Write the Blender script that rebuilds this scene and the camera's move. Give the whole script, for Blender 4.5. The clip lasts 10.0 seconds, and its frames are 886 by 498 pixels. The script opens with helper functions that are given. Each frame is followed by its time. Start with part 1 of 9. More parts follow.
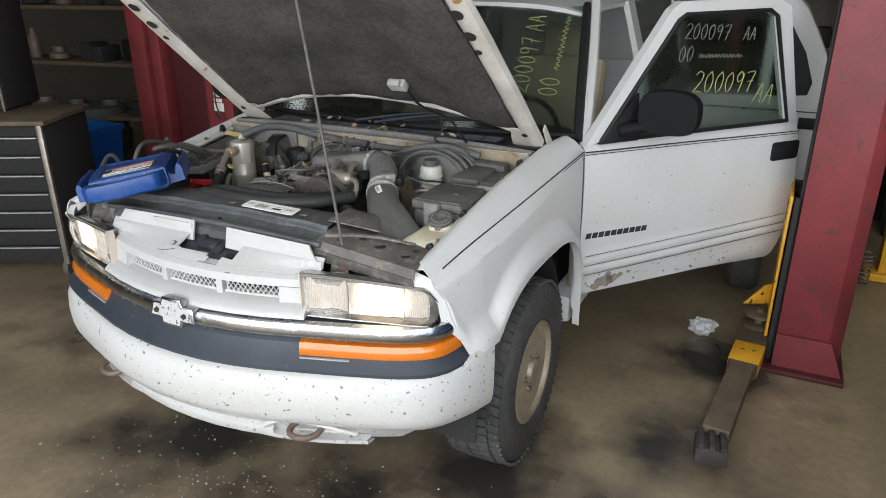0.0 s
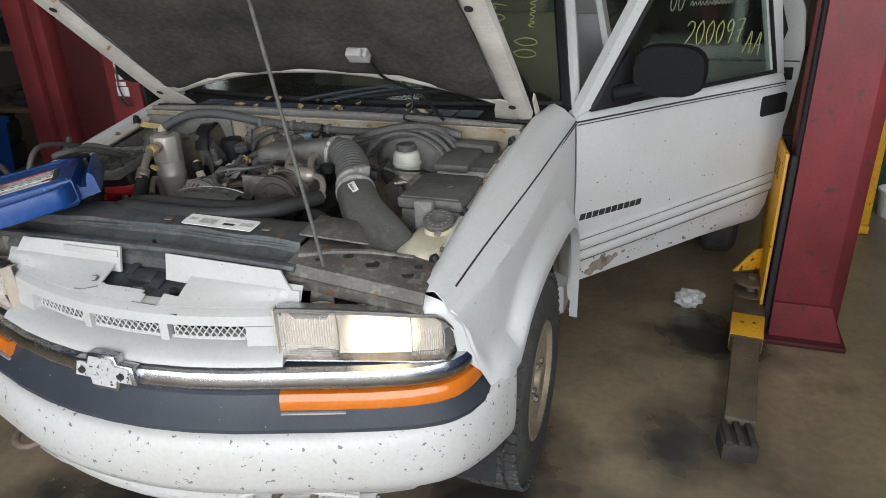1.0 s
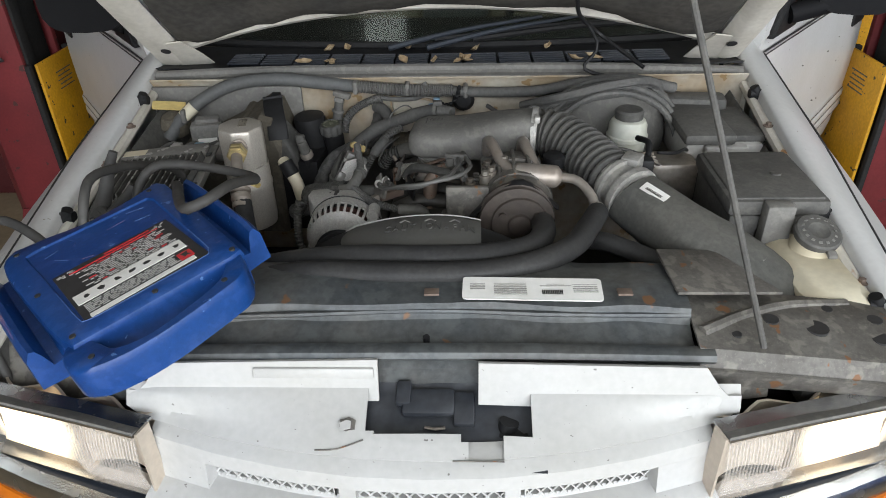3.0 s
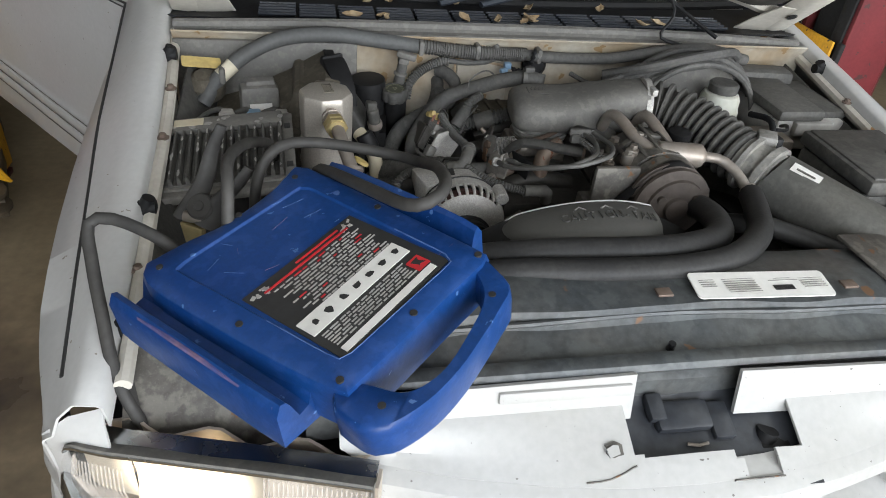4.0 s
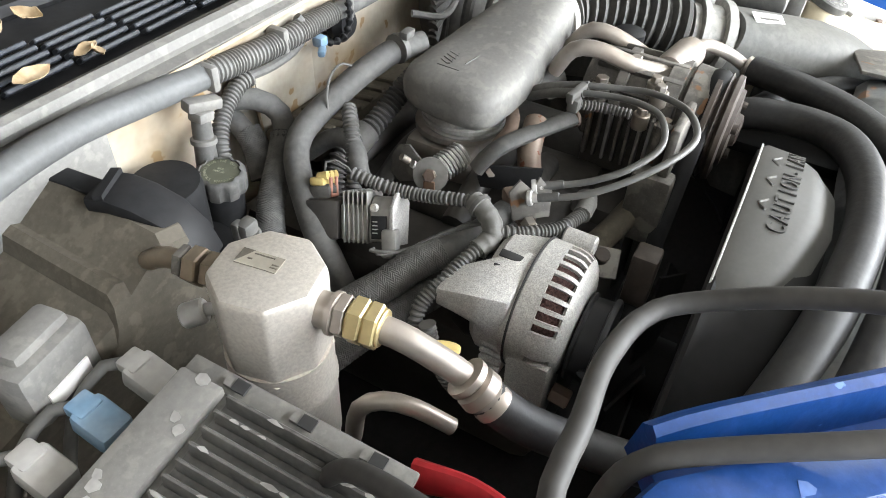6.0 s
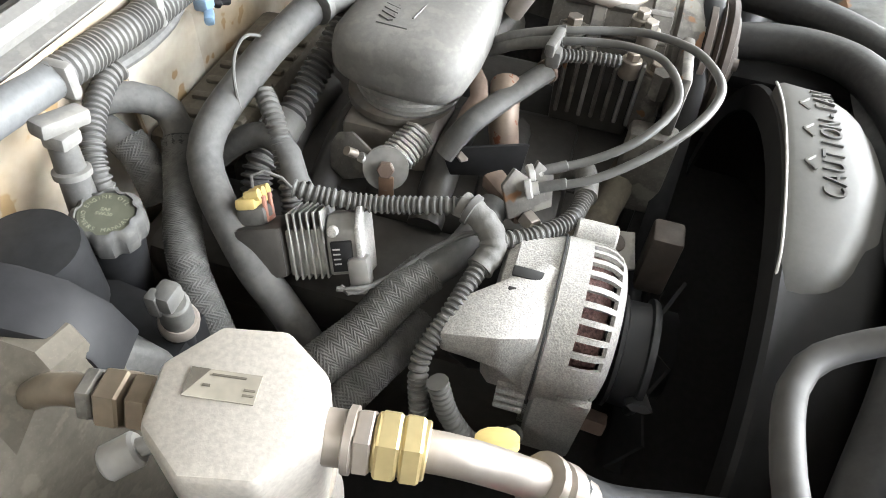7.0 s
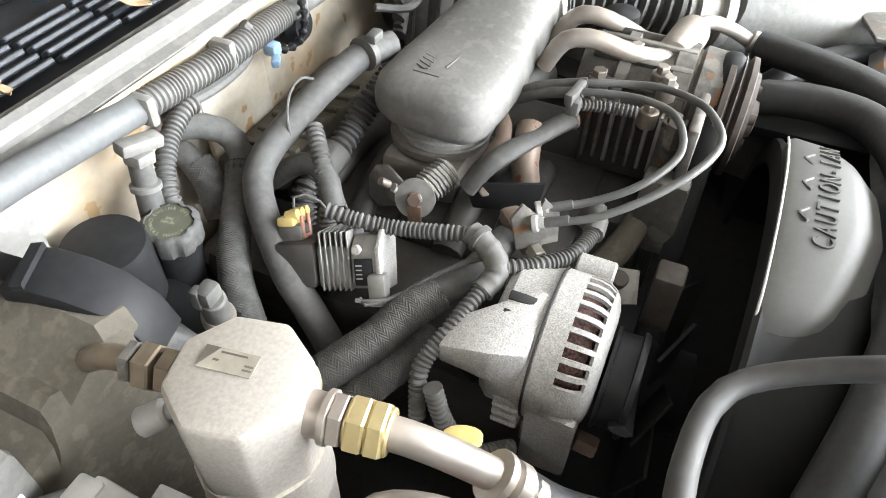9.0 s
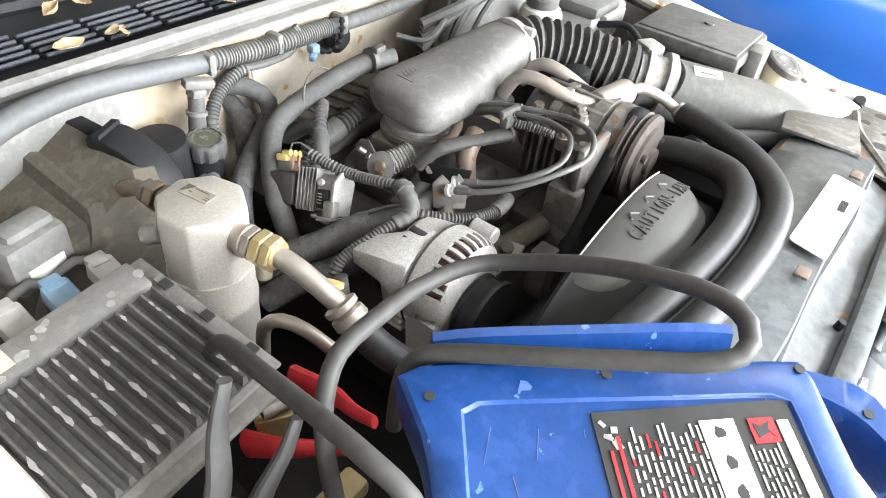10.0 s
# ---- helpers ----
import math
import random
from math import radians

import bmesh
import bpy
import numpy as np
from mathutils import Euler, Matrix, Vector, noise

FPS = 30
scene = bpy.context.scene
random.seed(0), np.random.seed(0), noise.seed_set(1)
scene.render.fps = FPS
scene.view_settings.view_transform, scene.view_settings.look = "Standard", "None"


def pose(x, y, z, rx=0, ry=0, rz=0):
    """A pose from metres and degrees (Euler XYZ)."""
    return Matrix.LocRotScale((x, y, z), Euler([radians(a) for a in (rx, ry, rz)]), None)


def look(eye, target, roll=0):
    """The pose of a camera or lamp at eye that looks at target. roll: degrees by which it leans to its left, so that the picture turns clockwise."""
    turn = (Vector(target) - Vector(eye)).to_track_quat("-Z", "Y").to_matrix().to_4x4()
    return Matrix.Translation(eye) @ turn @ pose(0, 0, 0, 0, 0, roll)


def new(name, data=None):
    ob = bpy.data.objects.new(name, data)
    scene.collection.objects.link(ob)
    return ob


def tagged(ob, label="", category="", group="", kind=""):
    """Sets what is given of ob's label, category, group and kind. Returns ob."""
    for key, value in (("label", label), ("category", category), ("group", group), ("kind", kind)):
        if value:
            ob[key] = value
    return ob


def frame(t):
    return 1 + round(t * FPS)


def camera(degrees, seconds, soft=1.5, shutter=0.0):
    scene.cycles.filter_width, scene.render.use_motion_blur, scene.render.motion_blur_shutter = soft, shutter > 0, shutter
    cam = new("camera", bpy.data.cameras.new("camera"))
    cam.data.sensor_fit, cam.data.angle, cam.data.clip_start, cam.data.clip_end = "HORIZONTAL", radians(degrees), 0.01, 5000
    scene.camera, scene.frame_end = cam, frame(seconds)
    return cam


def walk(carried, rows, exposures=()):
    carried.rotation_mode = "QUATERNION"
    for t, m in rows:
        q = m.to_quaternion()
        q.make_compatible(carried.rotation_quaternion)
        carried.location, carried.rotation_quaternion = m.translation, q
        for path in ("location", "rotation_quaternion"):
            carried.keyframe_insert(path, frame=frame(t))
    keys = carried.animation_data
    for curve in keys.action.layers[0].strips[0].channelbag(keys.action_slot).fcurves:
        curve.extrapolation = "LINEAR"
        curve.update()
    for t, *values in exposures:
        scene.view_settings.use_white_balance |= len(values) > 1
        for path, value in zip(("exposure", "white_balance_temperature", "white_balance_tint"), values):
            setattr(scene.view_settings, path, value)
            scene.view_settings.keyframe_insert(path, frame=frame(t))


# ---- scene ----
cam = camera(65.7, 10.0, 0.95)
PATH = [
    (0, (1.551, -1.253, 1.784), (0.723, 0.415, 1.054), -0.0),
    (0.2, (1.495, -1.199, 1.788), (0.7, 0.478, 1.041), -1.5),
    (0.5, (1.39, -1.141, 1.772), (0.772, 0.602, 1.01), -0.2),
    (0.8, (1.264, -1.039, 1.753), (0.687, 0.683, 0.917), -0.4),
    (1, (1.186, -0.953, 1.735), (0.581, 0.766, 0.912), -2.0),
    (1.3, (1.027, -0.846, 1.743), (0.45, 0.897, 0.95), -2.2),
    (1.5, (0.941, -0.818, 1.748), (0.382, 0.933, 0.959), -2.2),
    (1.8, (0.755, -0.81, 1.721), (0.352, 0.974, 0.914), -0.8),
    (2, (0.62, -0.828, 1.739), (0.323, 0.956, 0.885), -0.2),
    (2.3, (0.49, -0.82, 1.733), (0.296, 0.977, 0.877), -0.0),
    (2.5, (0.378, -0.759, 1.713), (0.243, 0.978, 0.731), 1.2),
    (2.7, (0.271, -0.646, 1.693), (0.176, 1.077, 0.683), -1.0),
    (3, (0.057, -0.478, 1.709), (-0.018, 1.213, 0.644), -1.5),
    (3.1, (-0.006, -0.438, 1.688), (-0.07, 1.269, 0.647), -1.0),
    (3.2, (-0.032, -0.432, 1.711), (-0.2, 1.261, 0.661), -3.3),
    (4.3, (-0.591, -0.135, 1.618), (0.008, 1.306, 0.367), 5.0),
    (4.4, (-0.615, -0.065, 1.604), (0.029, 1.316, 0.309), 3.3),
    (4.5, (-0.639, 0.002, 1.609), (0.071, 1.341, 0.304), 3.1),
    (4.7, (-0.691, 0.106, 1.614), (0.113, 1.379, 0.297), 4.5),
    (5, (-0.752, 0.206, 1.601), (0.239, 1.313, 0.262), 5.3),
    (5.2, (-0.807, 0.266, 1.61), (0.322, 1.297, 0.322), 4.7),
    (5.5, (-0.843, 0.37, 1.63), (0.456, 1.247, 0.387), 5.9),
    (5.7, (-0.812, 0.451, 1.608), (0.515, 1.216, 0.323), 5.8),
    (6, (-0.7, 0.577, 1.55), (0.616, 1.237, 0.195), 3.6),
    (6.2, (-0.612, 0.667, 1.55), (0.609, 1.11, 0.029), 7.0),
    (7.3, (-0.568, 0.74, 1.471), (0.758, 0.99, -0.005), 6.0),
    (7.4, (-0.569, 0.738, 1.478), (0.749, 0.98, -0.007), 6.5),
    (7.5, (-0.572, 0.736, 1.478), (0.757, 0.974, 0.002), 6.5),
    (8, (-0.57, 0.727, 1.489), (0.783, 0.96, 0.034), 6.7),
    (8.5, (-0.583, 0.714, 1.505), (0.768, 0.995, 0.057), 6.2),
    (8.7, (-0.588, 0.684, 1.511), (0.766, 1.064, 0.089), 4.6),
    (9, (-0.6, 0.659, 1.53), (0.698, 1.2, 0.108), 1.7),
    (9.2, (-0.629, 0.612, 1.555), (0.671, 1.267, 0.184), -0.3),
    (9.5, (-0.717, 0.515, 1.594), (0.606, 1.239, 0.28), 1.5),
    (9.7, (-0.76, 0.448, 1.597), (0.576, 1.202, 0.313), 4.6),
    (10, (-0.749, 0.354, 1.608), (0.536, 1.19, 0.323), 7.0),
]
EXPOSURES = [(0, 0.2), (0.5, 0.03), (1, 0.0), (2, 0.05), (2.5, 0.10), (3.2, 0.30), (4.5, 0.92), (5, 1.86), (5.5, 2.0), (6.2, 2.55), (7.5, 2.92), (9, 2.85), (9.5, 2.84), (10, 2.66)]
walk(cam, [(t, look(eye, target, roll)) for t, eye, target, roll in PATH], EXPOSURES)

# ---- world and light ----
world = bpy.data.worlds.new("world")
scene.world = world
world.use_nodes = True
wn = world.node_tree.nodes
sky = wn.new("ShaderNodeTexSky")
sky.sky_type, sky.sun_disc = "NISHITA", False
sky.sun_elevation, sky.sun_rotation = radians(50), radians(160)
world.node_tree.links.new(sky.outputs[0], wn["Background"].inputs[0])
wn["Background"].inputs[1].default_value = 0.12


def lamp(name, kind, energy, matrix, colour=(1, 1, 1), size=(1, 1)):
    data = bpy.data.lights.new(name, kind)
    data.energy, data.color = energy, colour
    if kind == "AREA":
        data.shape, data.size, data.size_y = "RECTANGLE", size[0], size[1]
    ob = new(name, data)
    ob.matrix_basis = matrix
    return ob


# daylight through the two open bay doors in front of the car, and unseen tubes under the ceiling
lamp("doorway_daylight", "AREA", 340, look((1.1, -3.55, 2.15), (0.3, 1.5, 1.0)), (0.93, 0.965, 1.0), (6.4, 3.5))
lamp("doorway_daylight", "AREA", 125, look((5.9, -3.55, 1.9), (0.3, 1.2, 1.0)), (0.93, 0.965, 1.0), (2.9, 3.2))
sun = bpy.data.lights.new("sun", "SUN")
sun.energy, sun.angle, sun.color = 1.5, radians(6), (1, 0.95, 0.87)
new("sun", sun).matrix_basis = look((0, 0, 0), (0.3, 1.0, -1.5))
# The tubes are assumed, added to brighten the fenders and the right side.
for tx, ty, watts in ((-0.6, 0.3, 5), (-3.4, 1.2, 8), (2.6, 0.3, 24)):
    lamp("unseen_tube_light", "AREA", watts, look((tx, ty, 3.78), (tx, ty, 0)), (0.94, 1.0, 1.0), (0.35, 2.3))


# ---- helpers ----
def material(name, colour, rough=0.6, metal=0.0, second=None, amount=0.5, scale=8.0, bump=0.0, fine=90.0, coat=0.0,
             spots=None, spot_scale=40.0, spot_at=0.7, glow=0.0, alpha=1.0, spread=0.12, transmission=0.0, ior=1.45, spec=0.5, speck=0.0):
    """A surface: colour mixed with a second one in large soft stains, fine grain, and sparse spots (chips or dirt)."""
    m = bpy.data.materials.new(name)
    m.use_nodes = True
    nodes, links = m.node_tree.nodes, m.node_tree.links
    b = nodes["Principled BSDF"]
    b.inputs["Roughness"].default_value, b.inputs["Metallic"].default_value = rough, metal
    b.inputs["Coat Weight"].default_value, b.inputs["Coat Roughness"].default_value = coat, 0.12
    b.inputs["Transmission Weight"].default_value, b.inputs["IOR"].default_value = transmission, ior
    b.inputs["Alpha"].default_value = alpha
    b.inputs["Specular IOR Level"].default_value = spec
    where = nodes.new("ShaderNodeTexCoord")

    def noise_at(size, detail=4.0):
        n = nodes.new("ShaderNodeTexNoise")
        n.inputs["Scale"].default_value, n.inputs["Detail"].default_value = size, detail
        links.new(where.outputs["Object"], n.inputs["Vector"])
        return n.outputs["Fac"]

    def ramp(value, low, high, a, c):
        r = nodes.new("ShaderNodeValToRGB")
        r.color_ramp.elements[0].position, r.color_ramp.elements[1].position = low, high
        r.color_ramp.elements[0].color, r.color_ramp.elements[1].color = a, c
        links.new(value, r.inputs[0])
        return r.outputs[0]

    def mix(kind, factor, a, c):
        n = nodes.new("ShaderNodeMix")
        n.data_type, n.blend_type = "RGBA", kind
        for socket, value in ((n.inputs[0], factor), (n.inputs[6], a), (n.inputs[7], c)):
            if hasattr(value, "links"):
                links.new(value, socket)
            else:
                socket.default_value = value
        return n.outputs[2]

    base = (*colour, 1)
    other = (*(second or [v * 0.72 for v in colour]), 1)
    big = ramp(noise_at(scale), 0.5 - 0.22, 0.5 + 0.22, (0, 0, 0, 1), (amount, amount, amount, 1))
    out = mix("MIX", big, base, other)
    grain = ramp(noise_at(fine, 2.0), 0.3, 0.7, (1 - spread, 1 - spread, 1 - spread, 1), (1 + spread, 1 + spread, 1 + spread, 1))
    out = mix("MULTIPLY", 1.0, out, grain)
    if speck:
        motes = ramp(noise_at(fine * 3.1, 2.0), 0.60, 0.68, (0, 0, 0, 1), (speck, speck, speck, 1))
        out = mix("MIX", motes, out, (min(colour[0] * 1.9 + 0.02, 0.8), min(colour[1] * 1.9 + 0.02, 0.8), min(colour[2] * 1.9 + 0.02, 0.8), 1))
        pits = ramp(noise_at(fine * 1.3, 3.0), 0.60, 0.66, (0, 0, 0, 1), (speck, speck, speck, 1))
        out = mix("MIX", pits, out, (colour[0] * 0.35, colour[1] * 0.35, colour[2] * 0.35, 1))
    if speck:
        worn = ramp(noise_at(fine * 0.33, 7.0), 0.53, 0.60, (0, 0, 0, 1), (speck * 2.4, speck * 2.4, speck * 2.4, 1))
        out = mix("MIX", worn, out, (min(colour[0] * 1.7 + 0.03, 0.8), min(colour[1] * 1.68 + 0.028, 0.8), min(colour[2] * 1.6 + 0.024, 0.8), 1))
    if spots:
        chips = ramp(noise_at(spot_scale, 3.0), spot_at, spot_at + 0.02, (0, 0, 0, 1), (1, 1, 1, 1))
        out = mix("MIX", chips, out, (*spots, 1))
    links.new(out, b.inputs["Base Color"])
    shine = nodes.new("ShaderNodeMapRange")
    shine.inputs["To Min"].default_value, shine.inputs["To Max"].default_value = max(rough - 0.1, 0.02), min(rough + 0.12, 1)
    links.new(noise_at(scale * 2.3), shine.inputs["Value"])
    links.new(shine.outputs[0], b.inputs["Roughness"])
    if bump:
        n = nodes.new("ShaderNodeBump")
        n.inputs["Strength"].default_value, n.inputs["Distance"].default_value = bump, 0.002
        links.new(noise_at(fine), n.inputs["Height"])
        links.new(n.outputs[0], b.inputs["Normal"])
    if glow:
        b.inputs["Emission Color"].default_value, b.inputs["Emission Strength"].default_value = base, glow
    return m


M = {}
M["white"] = material("white_paint", (0.54, 0.54, 0.535), 0.36, second=(0.46, 0.45, 0.42), amount=0.45, scale=3.5, spread=0.03, coat=0.25, spots=(0.22, 0.19, 0.155), spot_scale=75, spot_at=0.725)
M["bumper"] = material("chipped_white_plastic", (0.50, 0.50, 0.495), 0.38, second=(0.45, 0.43, 0.385), amount=0.6, scale=4, spread=0.04, spots=(0.15, 0.147, 0.142), spot_scale=62, spot_at=0.655)
M["grille_white"] = material("scuffed_white_plastic", (0.45, 0.45, 0.445), 0.4, second=(0.39, 0.38, 0.35), amount=0.6, scale=5, spread=0.04, spots=(0.16, 0.15, 0.14), spot_scale=110, spot_at=0.72)
M["inner_white"] = material("dusty_white_paint", (0.60, 0.57, 0.51), 0.6, second=(0.36, 0.33, 0.28), amount=0.8, scale=7, spread=0.06, spots=(0.32, 0.17, 0.07), spot_scale=14, spot_at=0.70)
M["firewall"] = material("rust_stained_white_sheet", (0.40, 0.375, 0.32), 0.6, second=(0.27, 0.175, 0.08), amount=0.75, scale=11, spread=0.10, fine=60, spots=(0.25, 0.165, 0.08), spot_scale=22, spot_at=0.64)
M["dust"] = material("dusty_grey_plastic", (0.165, 0.159, 0.147), 0.62, second=(0.105, 0.102, 0.095), amount=0.7, scale=6, bump=0.06, fine=190, spread=0.07, speck=0.07, spec=0.3)
M["dust_light"] = material("thickly_dusted_plastic", (0.25, 0.243, 0.226), 0.5, second=(0.15, 0.145, 0.135), amount=0.8, scale=8, bump=0.08, fine=160, spread=0.10, speck=0.12)
M["dust_dark"] = material("dark_dusty_plastic", (0.062, 0.061, 0.058), 0.6, second=(0.115, 0.110, 0.101), amount=0.7, scale=10, bump=0.06, fine=150, spread=0.12, speck=0.13, spec=0.35)
M["brown_dust"] = material("brown_dusted_plastic", (0.108, 0.095, 0.074), 0.75, second=(0.068, 0.060, 0.048), amount=0.8, scale=5, bump=0.08, fine=170, spread=0.10, speck=0.09, spec=0.25)
M["black"] = material("black_plastic", (0.011, 0.011, 0.012), 0.5, second=(0.022, 0.022, 0.022), amount=0.6, scale=9, bump=0.1, spread=0.15, spec=0.22)
M["rubber"] = material("dusty_rubber", (0.070, 0.069, 0.067), 0.64, second=(0.125, 0.121, 0.113), amount=0.75, scale=14, bump=0.06, spread=0.12, speck=0.12, fine=150, spec=0.3)
M["hose"] = material("black_rubber_hose", (0.020, 0.020, 0.021), 0.5, second=(0.042, 0.041, 0.039), amount=0.7, scale=9, bump=0.12, spread=0.15, spec=0.3, speck=0.05, fine=170)
M["loom"] = material("grey_loom_tube", (0.070, 0.069, 0.066), 0.55, second=(0.135, 0.130, 0.120), amount=0.75, scale=12, spread=0.12, spec=0.35)
M["tape"] = material("dusty_wrapped_loom", (0.135, 0.13, 0.118), 0.6, second=(0.075, 0.072, 0.066), amount=0.8, scale=14, bump=0.5, fine=120)
M["cable"] = material("black_cable", (0.036, 0.035, 0.034), 0.55, second=(0.075, 0.071, 0.065), amount=0.7, scale=10, spread=0.12, bump=0.08, spec=0.3)
M["alu"] = material("cast_aluminium", (0.40, 0.39, 0.37), 0.5, 0.3, second=(0.33, 0.315, 0.29), amount=0.5, scale=10, bump=0.4, fine=620, spread=0.24, speck=0.08)
M["alu_dull"] = material("dull_dusty_aluminium", (0.50, 0.465, 0.415), 0.38, 0.5, second=(0.42, 0.375, 0.315), amount=0.35, scale=4, bump=0.15, fine=320, spread=0.10)
M["pipe"] = material("aluminium_pipe", (0.33, 0.30, 0.27), 0.4, 0.5, second=(0.26, 0.205, 0.16), amount=0.6, scale=18, spread=0.08)
M["brass"] = material("brass", (0.58, 0.47, 0.24), 0.34, 0.7, second=(0.45, 0.37, 0.2), amount=0.6, scale=25, spread=0.08)
M["steel"] = material("dirty_steel", (0.33, 0.31, 0.28), 0.45, 0.7, second=(0.18, 0.13, 0.09), amount=0.7, scale=14, bump=0.2)
M["grime"] = material("grimy_bare_steel", (0.135, 0.127, 0.115), 0.55, 0.15, second=(0.065, 0.059, 0.051), amount=0.8, scale=11, bump=0.2, fine=120, spread=0.16, speck=0.16, spots=(0.17, 0.085, 0.04), spot_scale=24, spot_at=0.66)
M["rust"] = material("rusty_steel", (0.13, 0.088, 0.066), 0.6, 0.3, second=(0.19, 0.15, 0.125), amount=0.8, scale=16, bump=0.4)
M["chrome"] = material("chrome", (0.50, 0.51, 0.52), 0.24, 1.0, second=(0.36, 0.36, 0.36), amount=0.6, scale=9, spread=0.05)
M["strip"] = material("dark_blue_grey_bumper_pad", (0.022, 0.028, 0.039), 0.5, second=(0.045, 0.051, 0.060), amount=0.7, scale=4, bump=0.2, fine=300, spots=(0.35, 0.36, 0.38), spot_scale=60, spot_at=0.735)
M["amber"] = material("amber_lens", (0.56, 0.15, 0.012), 0.18, second=(0.42, 0.10, 0.008), amount=0.5, scale=14, spread=0.06, coat=0.5)
M["lens"] = material("clear_lens", (0.62, 0.60, 0.56), 0.06, alpha=0.08, spread=0.0, amount=0.1)
M["reflector"] = material("silvered_reflector", (0.50, 0.43, 0.36), 0.42, 0.4, second=(0.60, 0.53, 0.44), amount=0.7, scale=22, spread=0.06)
M["glass"] = material("dark_window_glass", (0.35, 0.42, 0.38), 0.03, transmission=1.0, spread=0.0, amount=0.1)
M["blue"] = material("blue_plastic_case", (0.004, 0.037, 0.170), 0.36, second=(0.008, 0.055, 0.200), amount=0.6, scale=5, spread=0.08, bump=0.12, fine=150, speck=0.10, spots=(0.09, 0.18, 0.40), spot_scale=60, spot_at=0.70)
M["blue_paint"] = material("blue_paint", (0.008, 0.080, 0.30), 0.35, second=(0.008, 0.055, 0.28), amount=0.6, scale=3, spread=0.04)
M["red_post"] = material("red_lift_paint", (0.205, 0.030, 0.034), 0.5, second=(0.115, 0.020, 0.023), amount=0.9, scale=4, spread=0.08, spots=(0.075, 0.035, 0.032), spot_scale=24, spot_at=0.66)
M["dark_red"] = material("dark_red_sheet", (0.075, 0.012, 0.014), 0.6, second=(0.05, 0.01, 0.01), amount=0.7, scale=3)
M["yellow"] = material("worn_yellow_paint", (0.66, 0.33, 0.012), 0.55, second=(0.46, 0.23, 0.015), amount=0.7, scale=6, spots=(0.05, 0.04, 0.03), spot_scale=26, spot_at=0.66)
M["arm"] = material("oily_arm_steel", (0.125, 0.095, 0.060), 0.6, 0.1, second=(0.060, 0.046, 0.032), amount=0.9, scale=9, bump=0.3, spots=(0.36, 0.21, 0.02), spot_scale=17, spot_at=0.70)
M["pad"] = material("black_rubber_pad", (0.025, 0.023, 0.022), 0.7, second=(0.06, 0.05, 0.045), amount=0.8, scale=20, bump=0.3)
M["label"] = material("white_label", (0.74, 0.73, 0.70), 0.5, second=(0.58, 0.56, 0.52), amount=0.6, scale=20, spread=0.04)
M["ink"] = material("black_print_and_gaps", (0.03, 0.03, 0.03), 0.5)
M["red"] = material("red_plastic", (0.52, 0.030, 0.035), 0.4, second=(0.38, 0.02, 0.03), amount=0.6, scale=20)
M["cream"] = material("cream_plastic_tank", (0.60, 0.56, 0.44), 0.5, second=(0.45, 0.37, 0.24), amount=0.8, scale=9, spread=0.05)
M["yellow_plastic"] = material("yellow_plastic", (0.55, 0.42, 0.15), 0.5, second=(0.42, 0.32, 0.14), amount=0.6, scale=20)
M["light_grey"] = material("light_grey_plastic", (0.42, 0.41, 0.39), 0.55, second=(0.26, 0.25, 0.23), amount=0.8, scale=12, spread=0.08)
M["fins"] = material("dull_cast_fins", (0.27, 0.265, 0.25), 0.45, 0.3, second=(0.18, 0.17, 0.16), amount=0.7, scale=30, spread=0.15)
M["teal"] = material("pale_blue_connector", (0.16, 0.30, 0.45), 0.5, second=(0.3, 0.35, 0.4), amount=0.6, scale=30)
M["tan"] = material("tan_cloth", (0.30, 0.25, 0.18), 0.9, second=(0.22, 0.18, 0.13), amount=0.7, scale=6, bump=0.3)
M["interior"] = material("dark_interior", (0.030, 0.029, 0.029), 0.8, second=(0.03, 0.03, 0.03), amount=0.6, scale=4, spec=0.1)
M["tyre"] = material("dirty_tyre_rubber", (0.034, 0.035, 0.037), 0.75, second=(0.085, 0.080, 0.072), amount=0.75, scale=6, bump=0.5, fine=90, spread=0.2, speck=0.12, spots=(0.24, 0.23, 0.21), spot_scale=70, spot_at=0.70)
M["mud"] = material("mud_caked_alloy", (0.235, 0.200, 0.150), 0.75, 0.05, second=(0.34, 0.27, 0.17), amount=0.85, scale=8, bump=0.35, fine=60, spread=0.18, speck=0.08, spots=(0.46, 0.40, 0.28), spot_scale=16, spot_at=0.68)
M["rim"] = material("dirty_alloy_rim", (0.40, 0.335, 0.25), 0.5, 0.4, second=(0.22, 0.17, 0.115), amount=0.9, scale=9, bump=0.2)
M["pad_felt"] = material("grey_hood_felt", (0.042, 0.041, 0.039), 0.95, second=(0.088, 0.080, 0.069), amount=0.85, scale=5, bump=0.6, fine=60, spread=0.18, spec=0.1)
M["leaf"] = material("dry_leaf", (0.28, 0.185, 0.095), 0.85, second=(0.36, 0.29, 0.19), amount=0.9, scale=45, spread=0.2)
M["jacket"] = material("grey_blue_cloth", (0.10, 0.105, 0.12), 0.9, second=(0.07, 0.07, 0.08), amount=0.7, scale=8, bump=0.3)
M["green_bin"] = material("dark_green_plastic", (0.012, 0.055, 0.035), 0.5)
M["wood"] = material("dirty_shelf_wood", (0.085, 0.058, 0.034), 0.75, second=(0.10, 0.07, 0.04), amount=0.8, scale=5, bump=0.2)
M["skin_wall"] = material("grimy_wall_paint", (0.20, 0.18, 0.14), 0.85, second=(0.11, 0.10, 0.08), amount=0.9, scale=0.7, bump=0.2, fine=40)
